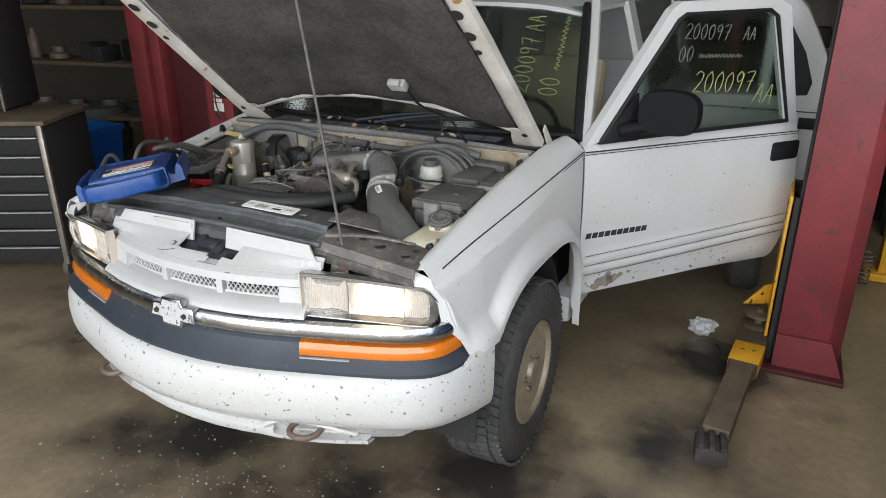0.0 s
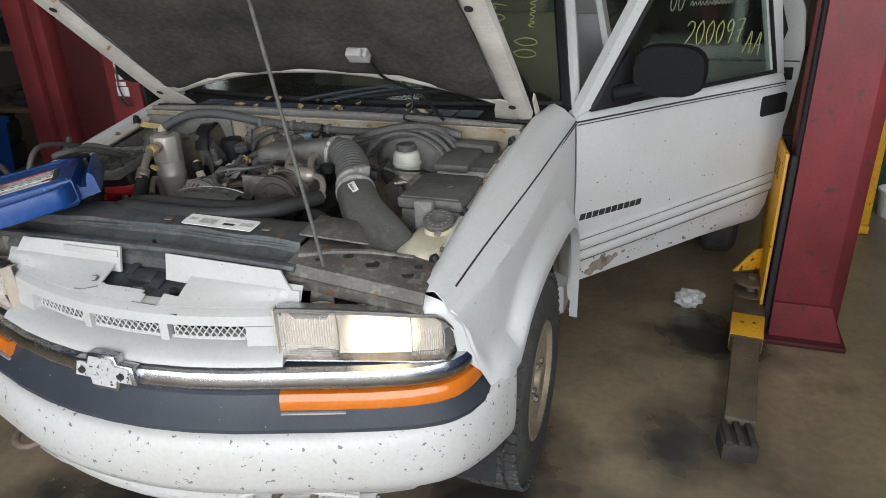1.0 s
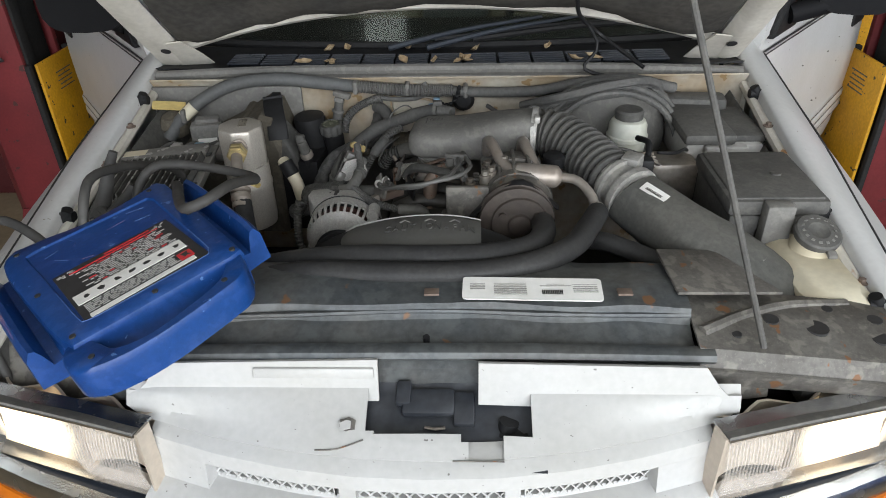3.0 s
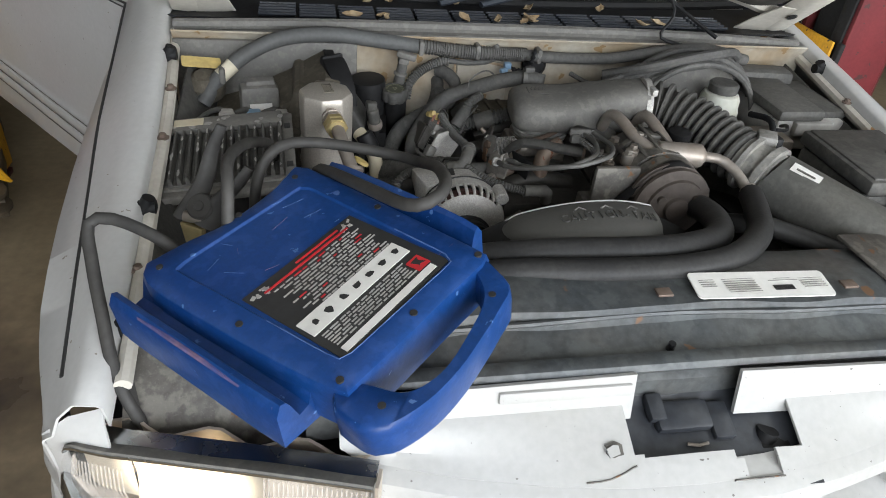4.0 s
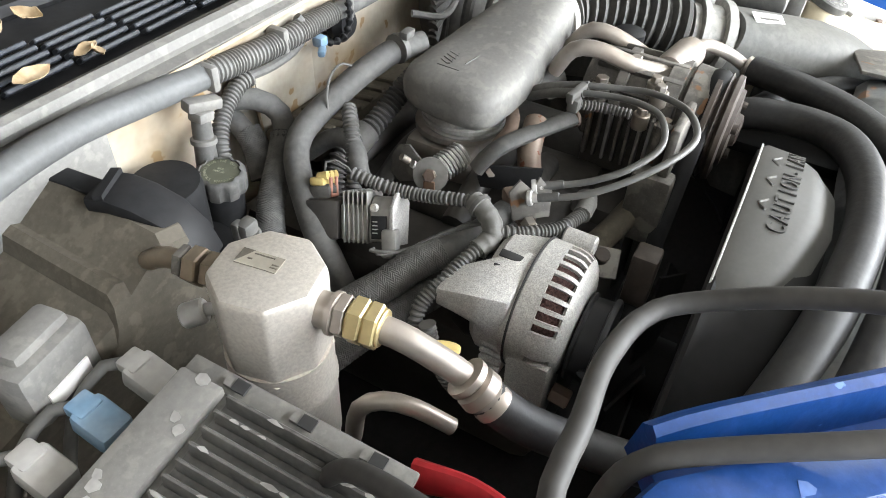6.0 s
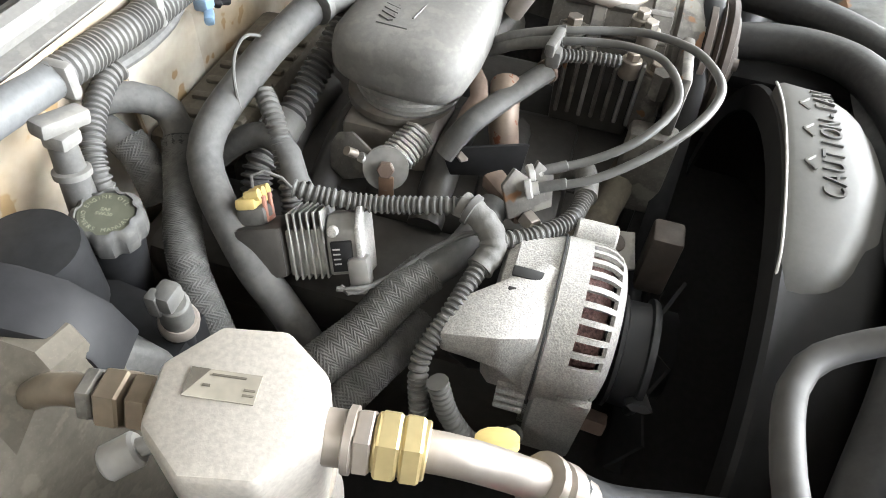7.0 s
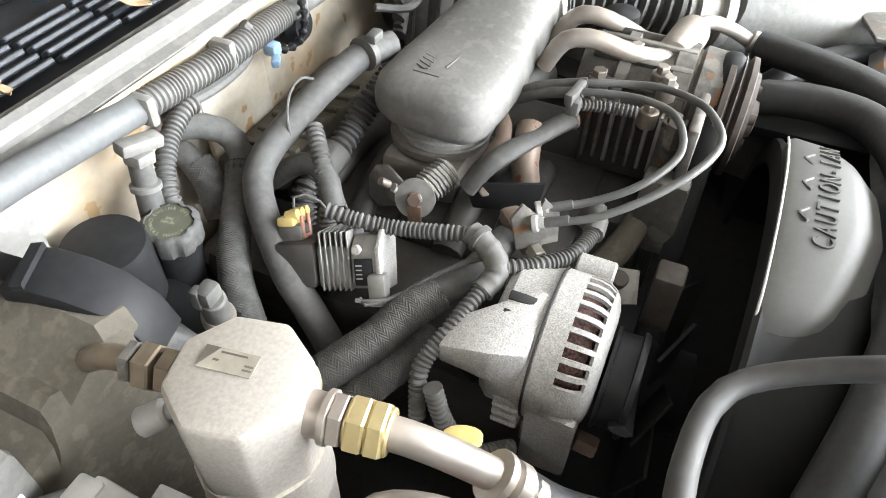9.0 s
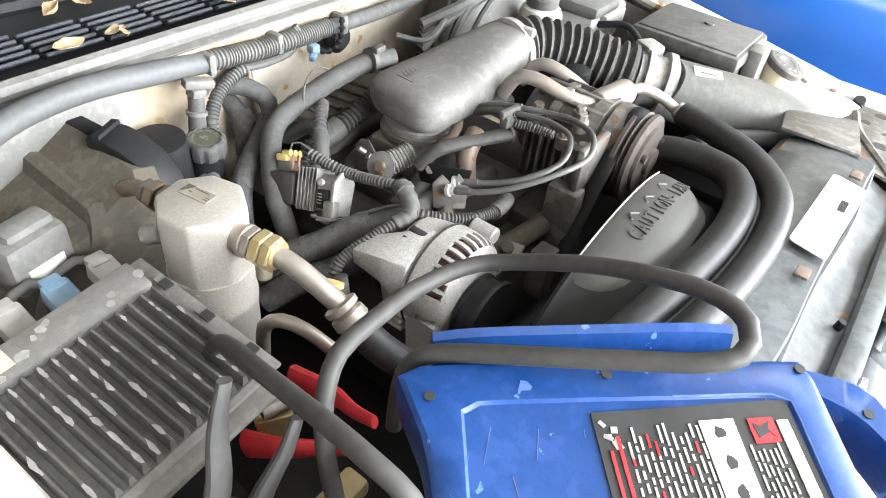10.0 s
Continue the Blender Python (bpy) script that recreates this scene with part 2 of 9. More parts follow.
M["ceiling"] = material("grey_ceiling_sheet", (0.32, 0.31, 0.28), 0.8, second=(0.22, 0.21, 0.19), amount=0.8, scale=0.8)
M["gloss_black"] = material("black_mirror_plastic", (0.007, 0.007, 0.008), 0.62, second=(0.012, 0.012, 0.013), amount=0.4, scale=9, spread=0.05, spec=0.12)
M["chalk_dim"] = material("pale_paint_marker", (0.15, 0.17, 0.125), 0.6, spread=0.1)
M["handwriting"] = material("thin_paint_marker", (0.27, 0.31, 0.11), 0.6, spread=0.2)
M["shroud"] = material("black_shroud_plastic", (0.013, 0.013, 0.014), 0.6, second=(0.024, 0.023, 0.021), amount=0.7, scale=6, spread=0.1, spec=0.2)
M["support"] = material("dirty_blue_grey_sheet_metal", (0.056, 0.064, 0.070), 0.45, 0.15, second=(0.105, 0.100, 0.090), amount=0.9, scale=7, bump=0.2, fine=80, spread=0.2, spots=(0.16, 0.085, 0.045), spot_scale=15, spot_at=0.69, speck=0.16)
M["sump"] = material("oily_dark_casting", (0.035, 0.033, 0.031), 0.45, 0.1, second=(0.06, 0.055, 0.048), amount=0.7, scale=10, bump=0.2, fine=90, spread=0.15)
M["bag"] = material("clear_plastic_bag", (0.75, 0.75, 0.75), 0.25, second=(0.4, 0.4, 0.4), amount=0.8, scale=30, alpha=0.75)

WORLD = {}


def thing(name, at, label, category, group="", kind=""):
    ob = new(name)
    ob.empty_display_size = 0.05
    ob.location = at
    WORLD[ob] = Matrix.Translation(at)
    return tagged(ob, label, category, group, kind)


def mesh_of(name, bm, mat, angle=38):
    me = bpy.data.meshes.new(name)
    bmesh.ops.recalc_face_normals(bm, faces=bm.faces[:])
    bm.to_mesh(me)
    bm.free()
    me.materials.append(mat)
    me.shade_smooth()
    me.set_sharp_from_angle(angle=radians(angle))
    return me


def part(name, bm, mat, parent=None, label="", angle=38):
    """One mesh object under a thing or a part; a bmesh in world places."""
    ob = new(name, mesh_of(name, bm, mat, angle))
    WORLD[ob] = Matrix.Identity(4)
    if parent:
        ob.parent = parent
        ob.matrix_parent_inverse = WORLD[parent].inverted()
    if label:
        ob["label"] = label
    return ob


def solo(name, bm, mat, label, category, group="", kind="", angle=38):
    return tagged(part(name, bm, mat, None, "", angle), label, category, group, kind)


def joined(*many):
    out = bmesh.new()
    for bm in many:
        tmp = bpy.data.meshes.new("tmp")
        bm.to_mesh(tmp)
        bm.free()
        out.from_mesh(tmp)
        bpy.data.meshes.remove(tmp)
    return out


def box(c, size, bevel=0.0, rz=0.0, rx=0.0, ry=0.0, seg=2):
    bm = bmesh.new()
    bmesh.ops.create_cube(bm, size=1)
    bmesh.ops.scale(bm, vec=size, verts=bm.verts)
    if bevel:
        bmesh.ops.bevel(bm, geom=bm.edges[:], offset=min(bevel, min(size) * 0.45), segments=seg, affect="EDGES", profile=0.5)
    bmesh.ops.transform(bm, matrix=pose(*c, rx, ry, rz), verts=bm.verts)
    return bm


def lathe(profile, at, axis=(0, 0, 1), seg=28):
    """Turns (radius, height) pairs round an axis from a place."""
    bm = bmesh.new()
    turn = Vector(axis).to_track_quat("Z", "Y").to_matrix().to_4x4()
    m = Matrix.Translation(at) @ turn
    rings = []
    for r, h in profile:
        rings.append([bm.verts.new(m @ Vector((r * math.cos(2 * math.pi * k / seg), r * math.sin(2 * math.pi * k / seg), h))) for k in range(seg)])
    for a, b in zip(rings, rings[1:]):
        for k in range(seg):
            bm.faces.new((a[k], a[(k + 1) % seg], b[(k + 1) % seg], b[k]))
    for ring in (rings[0], rings[-1]):
        bm.faces.new(ring)
    return bm


def rod(p0, p1, r0, r1=None, seg=14, edge=0.0):
    p0, p1 = Vector(p0), Vector(p1)
    length, r1 = (p1 - p0).length, r0 if r1 is None else r1
    prof = [(r0, 0), (r1, length)] if not edge else [(r0 - edge, 0), (r0, edge), (r1, length - edge), (r1 - edge, length)]
    return lathe(prof, p0, p1 - p0, seg)


def spline(points, step=0.008):
    """A smooth line through the points, resampled at even steps."""
    p = [Vector(q) for q in points]
    p = [p[0] * 2 - p[1], *p, p[-1] * 2 - p[-2]]
    fine = []
    for a, b, c, d in zip(p, p[1:], p[2:], p[3:]):
        n = max(4, int((c - b).length / step * 2))
        for k in range(n):
            t = k / n
            fine.append(0.5 * ((2 * b) + (c - a) * t + (2 * a - 5 * b + 4 * c - d) * t * t + (3 * b - a - 3 * c + d) * t ** 3))
    fine.append(p[-2])
    out, gone = [fine[0]], 0.0
    for a, b in zip(fine, fine[1:]):
        gone += (b - a).length
        if gone >= step:
            out.append(b)
            gone = 0.0
    if (out[-1] - fine[-1]).length > step * 0.3:
        out.append(fine[-1])
    return out


def tube(points, r, seg=10, step=0.012, pitch=0.0, depth=0.18, straight=False, flat=1.0):
    """A hose along points; pitch: the spacing of its ribs, where it is corrugated. r may be a pair, for a taper."""
    line = [Vector(q) for q in points] if straight else spline(points, pitch / 4 if pitch else step)
    r0, r1 = r if isinstance(r, tuple) else (r, r)
    bm = bmesh.new()
    rings, side = [], None
    for k, q in enumerate(line):
        along = (line[min(k + 1, len(line) - 1)] - line[max(k - 1, 0)]).normalized()
        if side is None:
            side = along.cross(Vector((0, 0, 1)) if abs(along.z) < 0.9 else Vector((1, 0, 0))).normalized()
        side = (side - along * side.dot(along)).normalized()
        up = along.cross(side)
        rr = r0 + (r1 - r0) * k / max(1, len(line) - 1)
        if pitch:
            rr *= (1.0, 1.0, 1 - depth * 1.2, 1 - depth * 1.1)[k % 4]
        rings.append([bm.verts.new(q + (side * math.cos(2 * math.pi * j / seg) + up * flat * math.sin(2 * math.pi * j / seg)) * rr) for j in range(seg)])
    for a, b in zip(rings, rings[1:]):
        for j in range(seg):
            bm.faces.new((a[j], a[(j + 1) % seg], b[(j + 1) % seg], b[j]))
    bm.faces.new(rings[0])
    bm.faces.new(rings[-1])
    return bm


def bar(points, w, h, round_off=0.25):
    """A bar of rounded rectangular section through points, flat side up."""
    line = [Vector(q) for q in points]
    rings = []
    for k, q in enumerate(line):
        along = (line[min(k + 1, len(line) - 1)] - line[max(k - 1, 0)]).normalized()
        side = along.cross(Vector((0, 0, 1))).normalized()
        up = side.cross(along)
        rings.append([q + side * a + up * b for a, b in rounded(w, h, min(w, h) * round_off, 2)])
    return loft(rings)


def loft(sections, caps=True, closed=True):
    """Skins rows of points, all of one length."""
    bm = bmesh.new()
    rows = [[bm.verts.new(q) for q in row] for row in sections]
    n = len(rows[0])
    for a, b in zip(rows, rows[1:]):
        for k in range(n if closed else n - 1):
            bm.faces.new((a[k], a[(k + 1) % n], b[(k + 1) % n], b[k]))
    if caps and closed:
        bm.faces.new(rows[0])
        bm.faces.new(rows[-1])
    return bm


def sheet(grid, thick):
    """A curved panel with thickness from a grid of points."""
    bm = loft(grid, caps=False, closed=False)
    bmesh.ops.recalc_face_normals(bm, faces=bm.faces[:])
    bmesh.ops.solidify(bm, geom=bm.faces[:] + bm.edges[:] + bm.verts[:], thickness=thick)
    return bm


def prism(outline, place, depth, bevel=0.0):
    """A flat outline of (u, v) set up by the matrix place, with a depth along its third axis."""
    bm = bmesh.new()
    low = [bm.verts.new((u, v, 0)) for u, v in outline]
    high = [bm.verts.new((u, v, depth)) for u, v in outline]
    bm.faces.new(low)
    bm.faces.new(high)
    for k in range(len(low)):
        j = (k + 1) % len(low)
        bm.faces.new((low[k], low[j], high[j], high[k]))
    if bevel:
        bmesh.ops.recalc_face_normals(bm, faces=bm.faces[:])
        bmesh.ops.bevel(bm, geom=bm.edges[:], offset=bevel, segments=2, affect="EDGES", profile=0.5)
    bmesh.ops.transform(bm, matrix=place, verts=bm.verts)
    return bm


def axes(origin, u, v):
    """A matrix with its origin and its first two directions."""
    u = Vector(u).normalized()
    w = u.cross(Vector(v)).normalized()
    v = w.cross(u)
    return Matrix.Translation(origin) @ Matrix((u, v, w)).transposed().to_4x4()


def rounded(w, h, r, n=4):
    """The outline of a rectangle with round corners."""
    out = []
    for cx, cy, a in ((w / 2 - r, h / 2 - r, 0), (-w / 2 + r, h / 2 - r, 90), (-w / 2 + r, -h / 2 + r, 180), (w / 2 - r, -h / 2 + r, 270)):
        out += [(cx + r * math.cos(radians(a + 90 * k / n)), cy + r * math.sin(radians(a + 90 * k / n))) for k in range(n + 1)]
    return out


def lettering(text, size, place, depth=0.0006, bold=0.0):
    """Flat letters of the built-in font as a bmesh, centred at the matrix place."""
    data = bpy.data.curves.new("text", "FONT")
    data.body, data.size, data.extrude, data.align_x, data.align_y, data.offset = text, size, depth, "CENTER", "CENTER", bold
    ob = new("text", data)
    me = bpy.data.meshes.new_from_object(ob.evaluated_get(bpy.context.evaluated_depsgraph_get()))
    bpy.data.objects.remove(ob)
    bpy.data.curves.remove(data)
    bm = bmesh.new()
    bm.from_mesh(me)
    bpy.data.meshes.remove(me)
    bmesh.ops.transform(bm, matrix=place, verts=bm.verts)
    return bm


def lerp(table, x):
    return float(np.interp(x, [a for a, _ in table], [b for _, b in table]))


STROKES = {"2": [[(0, 0.8), (0.2, 1), (0.5, 0.88), (0.46, 0.6), (0.2, 0.25), (0, 0.02), (0.3, 0.06), (0.62, 0)]],
           "0": [[(0.3, 1), (0.05, 0.75), (0.02, 0.35), (0.2, 0), (0.45, 0.2), (0.5, 0.65), (0.32, 0.98)]],
           "9": [[(0.48, 0.75), (0.28, 1), (0.04, 0.8), (0.14, 0.52), (0.42, 0.62), (0.5, 0.9), (0.44, 0.4), (0.34, 0)]],
           "7": [[(0, 0.92), (0.25, 0.98), (0.55, 1), (0.4, 0.5), (0.28, 0)], [(0.15, 0.5), (0.55, 0.55)]],
           "A": [[(0, 0), (0.16, 0.5), (0.3, 1), (0.44, 0.5), (0.55, 0)], [(0.05, 0.4), (0.55, 0.42)]],
           "~": [[(-0.05, 0.25), (0.12, 0.5), (0.28, 0.2), (0.42, 0.45), (0.62, 0.25)]]}


def scrawl(text, height, place, r=0.0022):
    """Words written by hand with a paint marker: one mesh of thin raised strokes for each character, from the left end of the matrix place."""
    made, at_u = [], 0.0
    for ch in text:
        strokes = []
        for line in STROKES.get(ch, ()):
            pts = [place @ Vector((at_u + (u + 0.12 * v) * height * 0.9, v * height * random.uniform(0.94, 1.04), 0)) for u, v in line]
            strokes.append(tube(pts, r, seg=6, step=height * 0.08))
        if strokes:
            made.append(joined(*strokes))
        at_u += height * (0.68 if ch != " " else 0.45)
    return made


def mirrored(bm):
    bmesh.ops.transform(bm, matrix=Matrix.Diagonal((-1, 1, 1, 1)), verts=bm.verts)
    bmesh.ops.reverse_faces(bm, faces=bm.faces[:])
    return bm

# ---- the workshop ----
M["floor"] = material("oily_concrete_floor", (0.33, 0.258, 0.165), 0.42, second=(0.135, 0.105, 0.070), amount=0.9, scale=1.3, bump=0.10, fine=28, spread=0.10, speck=0.02)


def oil_stain(mat, places, colour):
    """Dark wet stains with ragged edges at places (x, y, radius) of the floor."""
    nodes, links = mat.node_tree.nodes, mat.node_tree.links
    b = nodes["Principled BSDF"]
    where = nodes.new("ShaderNodeTexCoord")
    fray = nodes.new("ShaderNodeTexNoise")
    fray.inputs["Scale"].default_value, fray.inputs["Detail"].default_value = 3.2, 6
    links.new(where.outputs["Object"], fray.inputs["Vector"])
    last = None
    for x, y, r in places:
        far = nodes.new("ShaderNodeVectorMath")
        far.operation = "DISTANCE"
        links.new(where.outputs["Object"], far.inputs[0])
        far.inputs[1].default_value = (x, y, 0)
        add = nodes.new("ShaderNodeMath")
        add.operation = "MULTIPLY_ADD"
        links.new(fray.outputs["Fac"], add.inputs[0])
        add.inputs[1].default_value = r * 3.2
        links.new(far.outputs["Value"], add.inputs[2])
        edge = nodes.new("ShaderNodeMapRange")
        edge.inputs["From Min"].default_value, edge.inputs["From Max"].default_value = r * 1.75, r * 3.0
        edge.inputs["To Min"].default_value, edge.inputs["To Max"].default_value = 1, 0
        links.new(add.outputs[0], edge.inputs["Value"])
        if last is None:
            last = edge.outputs[0]
        else:
            top = nodes.new("ShaderNodeMath")
            top.operation = "MAXIMUM"
            links.new(last, top.inputs[0])
            links.new(edge.outputs[0], top.inputs[1])
            last = top.outputs[0]
    mix = nodes.new("ShaderNodeMix")
    mix.data_type = "RGBA"
    links.new(last, mix.inputs[0])
    links.new(b.inputs["Base Color"].links[0].from_socket, mix.inputs[6])
    mix.inputs[7].default_value = (*colour, 1)
    links.new(mix.outputs[2], b.inputs["Base Color"])
    wet = nodes.new("ShaderNodeMapRange")
    links.new(last, wet.inputs["Value"])
    wet.inputs["To Min"].default_value, wet.inputs["To Max"].default_value = 0.42, 0.2
    links.new(wet.outputs[0], b.inputs["Roughness"])


oil_stain(M["floor"], ((0.30, 0.10, 0.62), (-0.45, 0.45, 0.45), (0.75, 0.7, 0.5), (1.3, 1.25, 0.25), (1.5, 2.0, 0.35), (1.9, 0.7, 0.2), (-1.6, 1.2, 0.5)), (0.035, 0.031, 0.027))
solo("floor", box((0, 1.0, -0.1), (16, 13.0, 0.2)), M["floor"], "oil-stained brown concrete workshop floor", "floor", kind="structure")
M["ground"] = material("gravel_yard", (0.24, 0.22, 0.19), 0.9, second=(0.16, 0.15, 0.12), amount=0.8, scale=0.6, bump=0.3)
solo("ground", box((0, -45.55, -0.12), (160, 80, 0.2)), M["ground"], "pale gravel yard outside the bay door", "ground", kind="structure")
solo("wall_north", box((0, 7.6, 2.0), (16, 0.2, 4.2)), M["skin_wall"], "grimy brown painted workshop wall", "wall", kind="structure")
solo("wall_west", box((-8.1, 1.0, 2.0), (0.2, 13.4, 4.2)), M["skin_wall"], "grimy brown painted workshop wall", "wall", kind="structure")
solo("wall_east", box((8.1, 1.0, 2.0), (0.2, 13.4, 4.2)), M["skin_wall"], "grimy brown painted workshop wall", "wall", kind="structure")
south = joined(box((-5.4, -3.85, 2.0), (5.2, 0.2, 4.2)), box((4.2, -3.85, 2.0), (0.4, 0.2, 4.2)), box((7.7, -3.85, 2.0), (0.6, 0.2, 4.2)), box((0.6, -3.85, 4.0), (6.8, 0.2, 0.2)), box((5.9, -3.85, 3.85), (3.0, 0.2, 0.5)))
solo("wall_south", south, M["skin_wall"], "grimy wall round the two open bay doorways", "wall", kind="structure")
solo("ceiling", box((0, 1.0, 4.2), (16.4, 13.4, 0.2)), M["ceiling"], "grey sheet ceiling of the workshop", "ceiling", kind="structure")

# ---- the car: outer body ----
car = thing("car", (0, 0.965, 0), "white two-door off-road car with open hood, doors and lit headlights", "car")

# the front's plan from the middle outwards: (x, y)
PLAN = [(0, 0.065), (0.1, 0.069), (0.2, 0.083), (0.3, 0.106), (0.4, 0.138), (0.5, 0.170), (0.6, 0.204), (0.68, 0.237), (0.73, 0.266), (0.765, 0.297), (0.79, 0.335), (0.815, 0.380), (0.845, 0.44), (0.858, 0.49)]


# the trim inside the bumper turns the corner more sharply
TRIM = PLAN[:9] + [(0.758, 0.294), (0.774, 0.325), (0.783, 0.360), (0.790, 0.40), (0.797, 0.46)]


def front_at(x, plan=PLAN):
    return lerp(plan, abs(x))


def stations(x0, x1, n, plan=PLAN):
    """Places and outward directions along the car's front, from x0 to x1."""
    out = []
    for k in range(n + 1):
        x = x0 + (x1 - x0) * k / n
        near = 0.02 if abs(x) < 0.74 else 0.008
        slope = (front_at(abs(x) + near, plan) - front_at(max(abs(x) - near, 0), plan)) / (2 * near) * (1 if x >= 0 else -1)
        out.append((Vector((x, front_at(x, plan), 0)), Vector((slope, -1, 0)).normalized()))
    return out


def front_sweep(profile, x0, x1, n=40, ends=0.0):
    rows = []
    for k, (p, out) in enumerate(stations(x0, x1, n, TRIM)):
        keep = 1 - 0.85 * (abs(p.x) / ends) ** 7 if ends else 1
        rows.append([p + out * (o * keep if o > 0 else o) + Vector((0, 0, z)) for o, z in profile])
    return loft(rows)


def bumper_sweep():
    """The chipped white bumper, with its lower apron shallower towards the ends."""
    rows = []
    for p, out in stations(-0.858, 0.858, 64):
        e = abs(p.x) / 0.858
        low = 0.456 + 0.030 * e ** 2 + (0.08 * max(0, e - 0.78) / 0.22)
        tuck = 0.02 + 0.03 * e
        top = 0.728 + 0.040 * max(0, (e - 0.93) / 0.07)
        f = 0.014 - 0.004 * e
        prof = [(0.005, top), (0.035 + f, top), (0.048 + f, top - 0.010), (0.058 + f, top - 0.030), (0.064 + f, 0.655), (0.060 + f, 0.598), (0.042 + f, 0.562), (0.016 + f, 0.540), (f - tuck * 0.3, 0.520),
                (f - tuck, low + 0.010), (f - tuck - 0.012, low - 0.006), (-tuck - 0.03, low + 0.01), (-0.06, 0.58), (-0.05, 0.68)]
        k = 1 - 0.85 * e ** 7
        rows.append([p + out * (o * k if o > 0 else o) + Vector((0, 0, z)) for o, z in prof])
    return loft(rows)


part("bumper", bumper_sweep(), M["bumper"], car, "chipped white plastic bumper with rust stains")
lip = front_sweep([(-0.03, 0.515), (0.010, 0.513), (0.020, 0.505), (0.020, 0.490), (0.008, 0.470), (-0.03, 0.466)], -0.30, 0.30, 40)
part("apron_lip", lip, M["bumper"], car)
for s in (-1, 1):
    # a moulded pocket round the tow hook, with a rolled brow above and a shelf below
    def pocket(x, out, z):
        x = x - 0.03
        return (s * x, front_at(x) - out, z + 0.008)
    brow = [pocket(0.30 + 0.028 * k, 0.014 + 0.012 * math.sin(math.pi * k / 10), 0.500 + 0.040 * math.sin(math.pi * (k / 10) ** 0.75)) for k in range(11)]
    part("pocket_brow", tube(brow, (0.010, 0.006), seg=10, step=0.02), M["bumper"], car, "moulded brow over the tow hook")
    face = [[pocket(0.31 + 0.026 * k, -0.016, 0.476), pocket(0.31 + 0.026 * k, -0.022, 0.505), pocket(0.31 + 0.026 * k, -0.004, 0.500 + 0.036 * math.sin(math.pi * (0.04 + 0.92 * k / 10)))] for k in range(11)]
    part("pocket_face", sheet(face, 0.004), M["inner_white"], car)
    shelf = [[pocket(0.27 + 0.034 * k, -0.02, 0.480), pocket(0.27 + 0.034 * k, 0.010 + 0.016 * math.sin(math.pi * k / 10), 0.478), pocket(0.27 + 0.034 * k, 0.006 + 0.014 * math.sin(math.pi * k / 10), 0.462), pocket(0.27 + 0.034 * k, -0.03, 0.456)] for k in range(11)]
    part("pocket_shelf", sheet(shelf, 0.005), M["bumper"], car)
part("bumper_pad", front_sweep([(-0.03, 0.80), (-0.004, 0.80), (0.004, 0.785), (0.026, 0.757), (0.043, 0.738), (0.043, 0.727), (-0.03, 0.727)], -0.797, 0.797, 100), M["strip"], car, "scuffed dark grey bumper pad")
part("lower_panel", front_sweep([(-0.03, 0.872), (-0.008, 0.872), (-0.004, 0.80), (-0.03, 0.80)], -0.790, 0.790, 90), M["strip"], car, "dark panel behind the chrome strip")
part("chrome_strip", front_sweep([(-0.008, 0.872), (0.010, 0.868), (0.017, 0.852), (0.015, 0.830), (0.006, 0.818), (-0.008, 0.816)], -0.788, 0.788, 100), M["chrome"], car, "worn chrome strip across the front")
for s in (-1, 1):
    lens = front_sweep([(-0.01, 0.814), (0.012, 0.812), (0.019, 0.802), (0.022, 0.786), (0.020, 0.774), (-0.01, 0.770)], s * 0.400, s * 0.788, 44)
    amber = part("turn_signal", lens, M["amber"], car, "orange turn signal lens")
    part("lens_sill", front_sweep([(0.0, 0.768), (0.024, 0.768), (0.024, 0.764), (0.0, 0.764)], s * 0.400, s * 0.54, 10), M["light_grey"], amber)

# the grille: a white shell with three mesh openings, two ledges above and a cut-out for the latch
grille = part("grille", front_sweep([(-0.10, 0.994), (-0.072, 0.992), (-0.052, 0.978), (-0.048, 0.956), (-0.066, 0.951), (-0.070, 0.946), (-0.10, 0.946)], -0.412, 0.412, 40), M["grille_white"], car, "white plastic grille with mesh openings")
part("lower_bar", front_sweep([(-0.10, 0.916), (-0.070, 0.916), (-0.066, 0.910), (-0.042, 0.905), (-0.014, 0.893), (-0.004, 0.884), (-0.002, 0.876), (-0.04, 0.872)], -0.412, 0.412, 40), M["grille_white"], grille)
for x0, x1 in ((-0.412, -0.327), (-0.128, -0.102), (0.112, 0.134), (0.330, 0.412)):
    part("grille_post", front_sweep([(-0.10, 0.953), (-0.050 if abs(x0 + x1) > 0.5 else -0.058, 0.953), (-0.044 if abs(x0 + x1) > 0.5 else -0.056, 0.906), (-0.10, 0.906)], x0, x1, 6), M["grille_white"], grille)
for x0, x1 in ((-0.327, -0.128), (-0.102, 0.112), (0.134, 0.330)):
    wires, n = [], 12
    for k in range(-1, n + 1):
        a, b = x0 + (x1 - x0) * k / n, x0 + (x1 - x0) * (k + 1.6) / n
        for u, v in ((a, b), (b, a)):
            z0, z1 = 0.914, 0.949
            pts = [(max(x0, min(x1, u + (v - u) * f)), z0 + (z1 - z0) * f) for f in (0.0, 0.5, 1.0)]
            wires.append(tube([(px, front_at(px) + 0.070, pz) for px, pz in pts], 0.0017, seg=5, straight=True))
    part("mesh", joined(*wires), M["grille_white"], grille, "white diamond mesh")
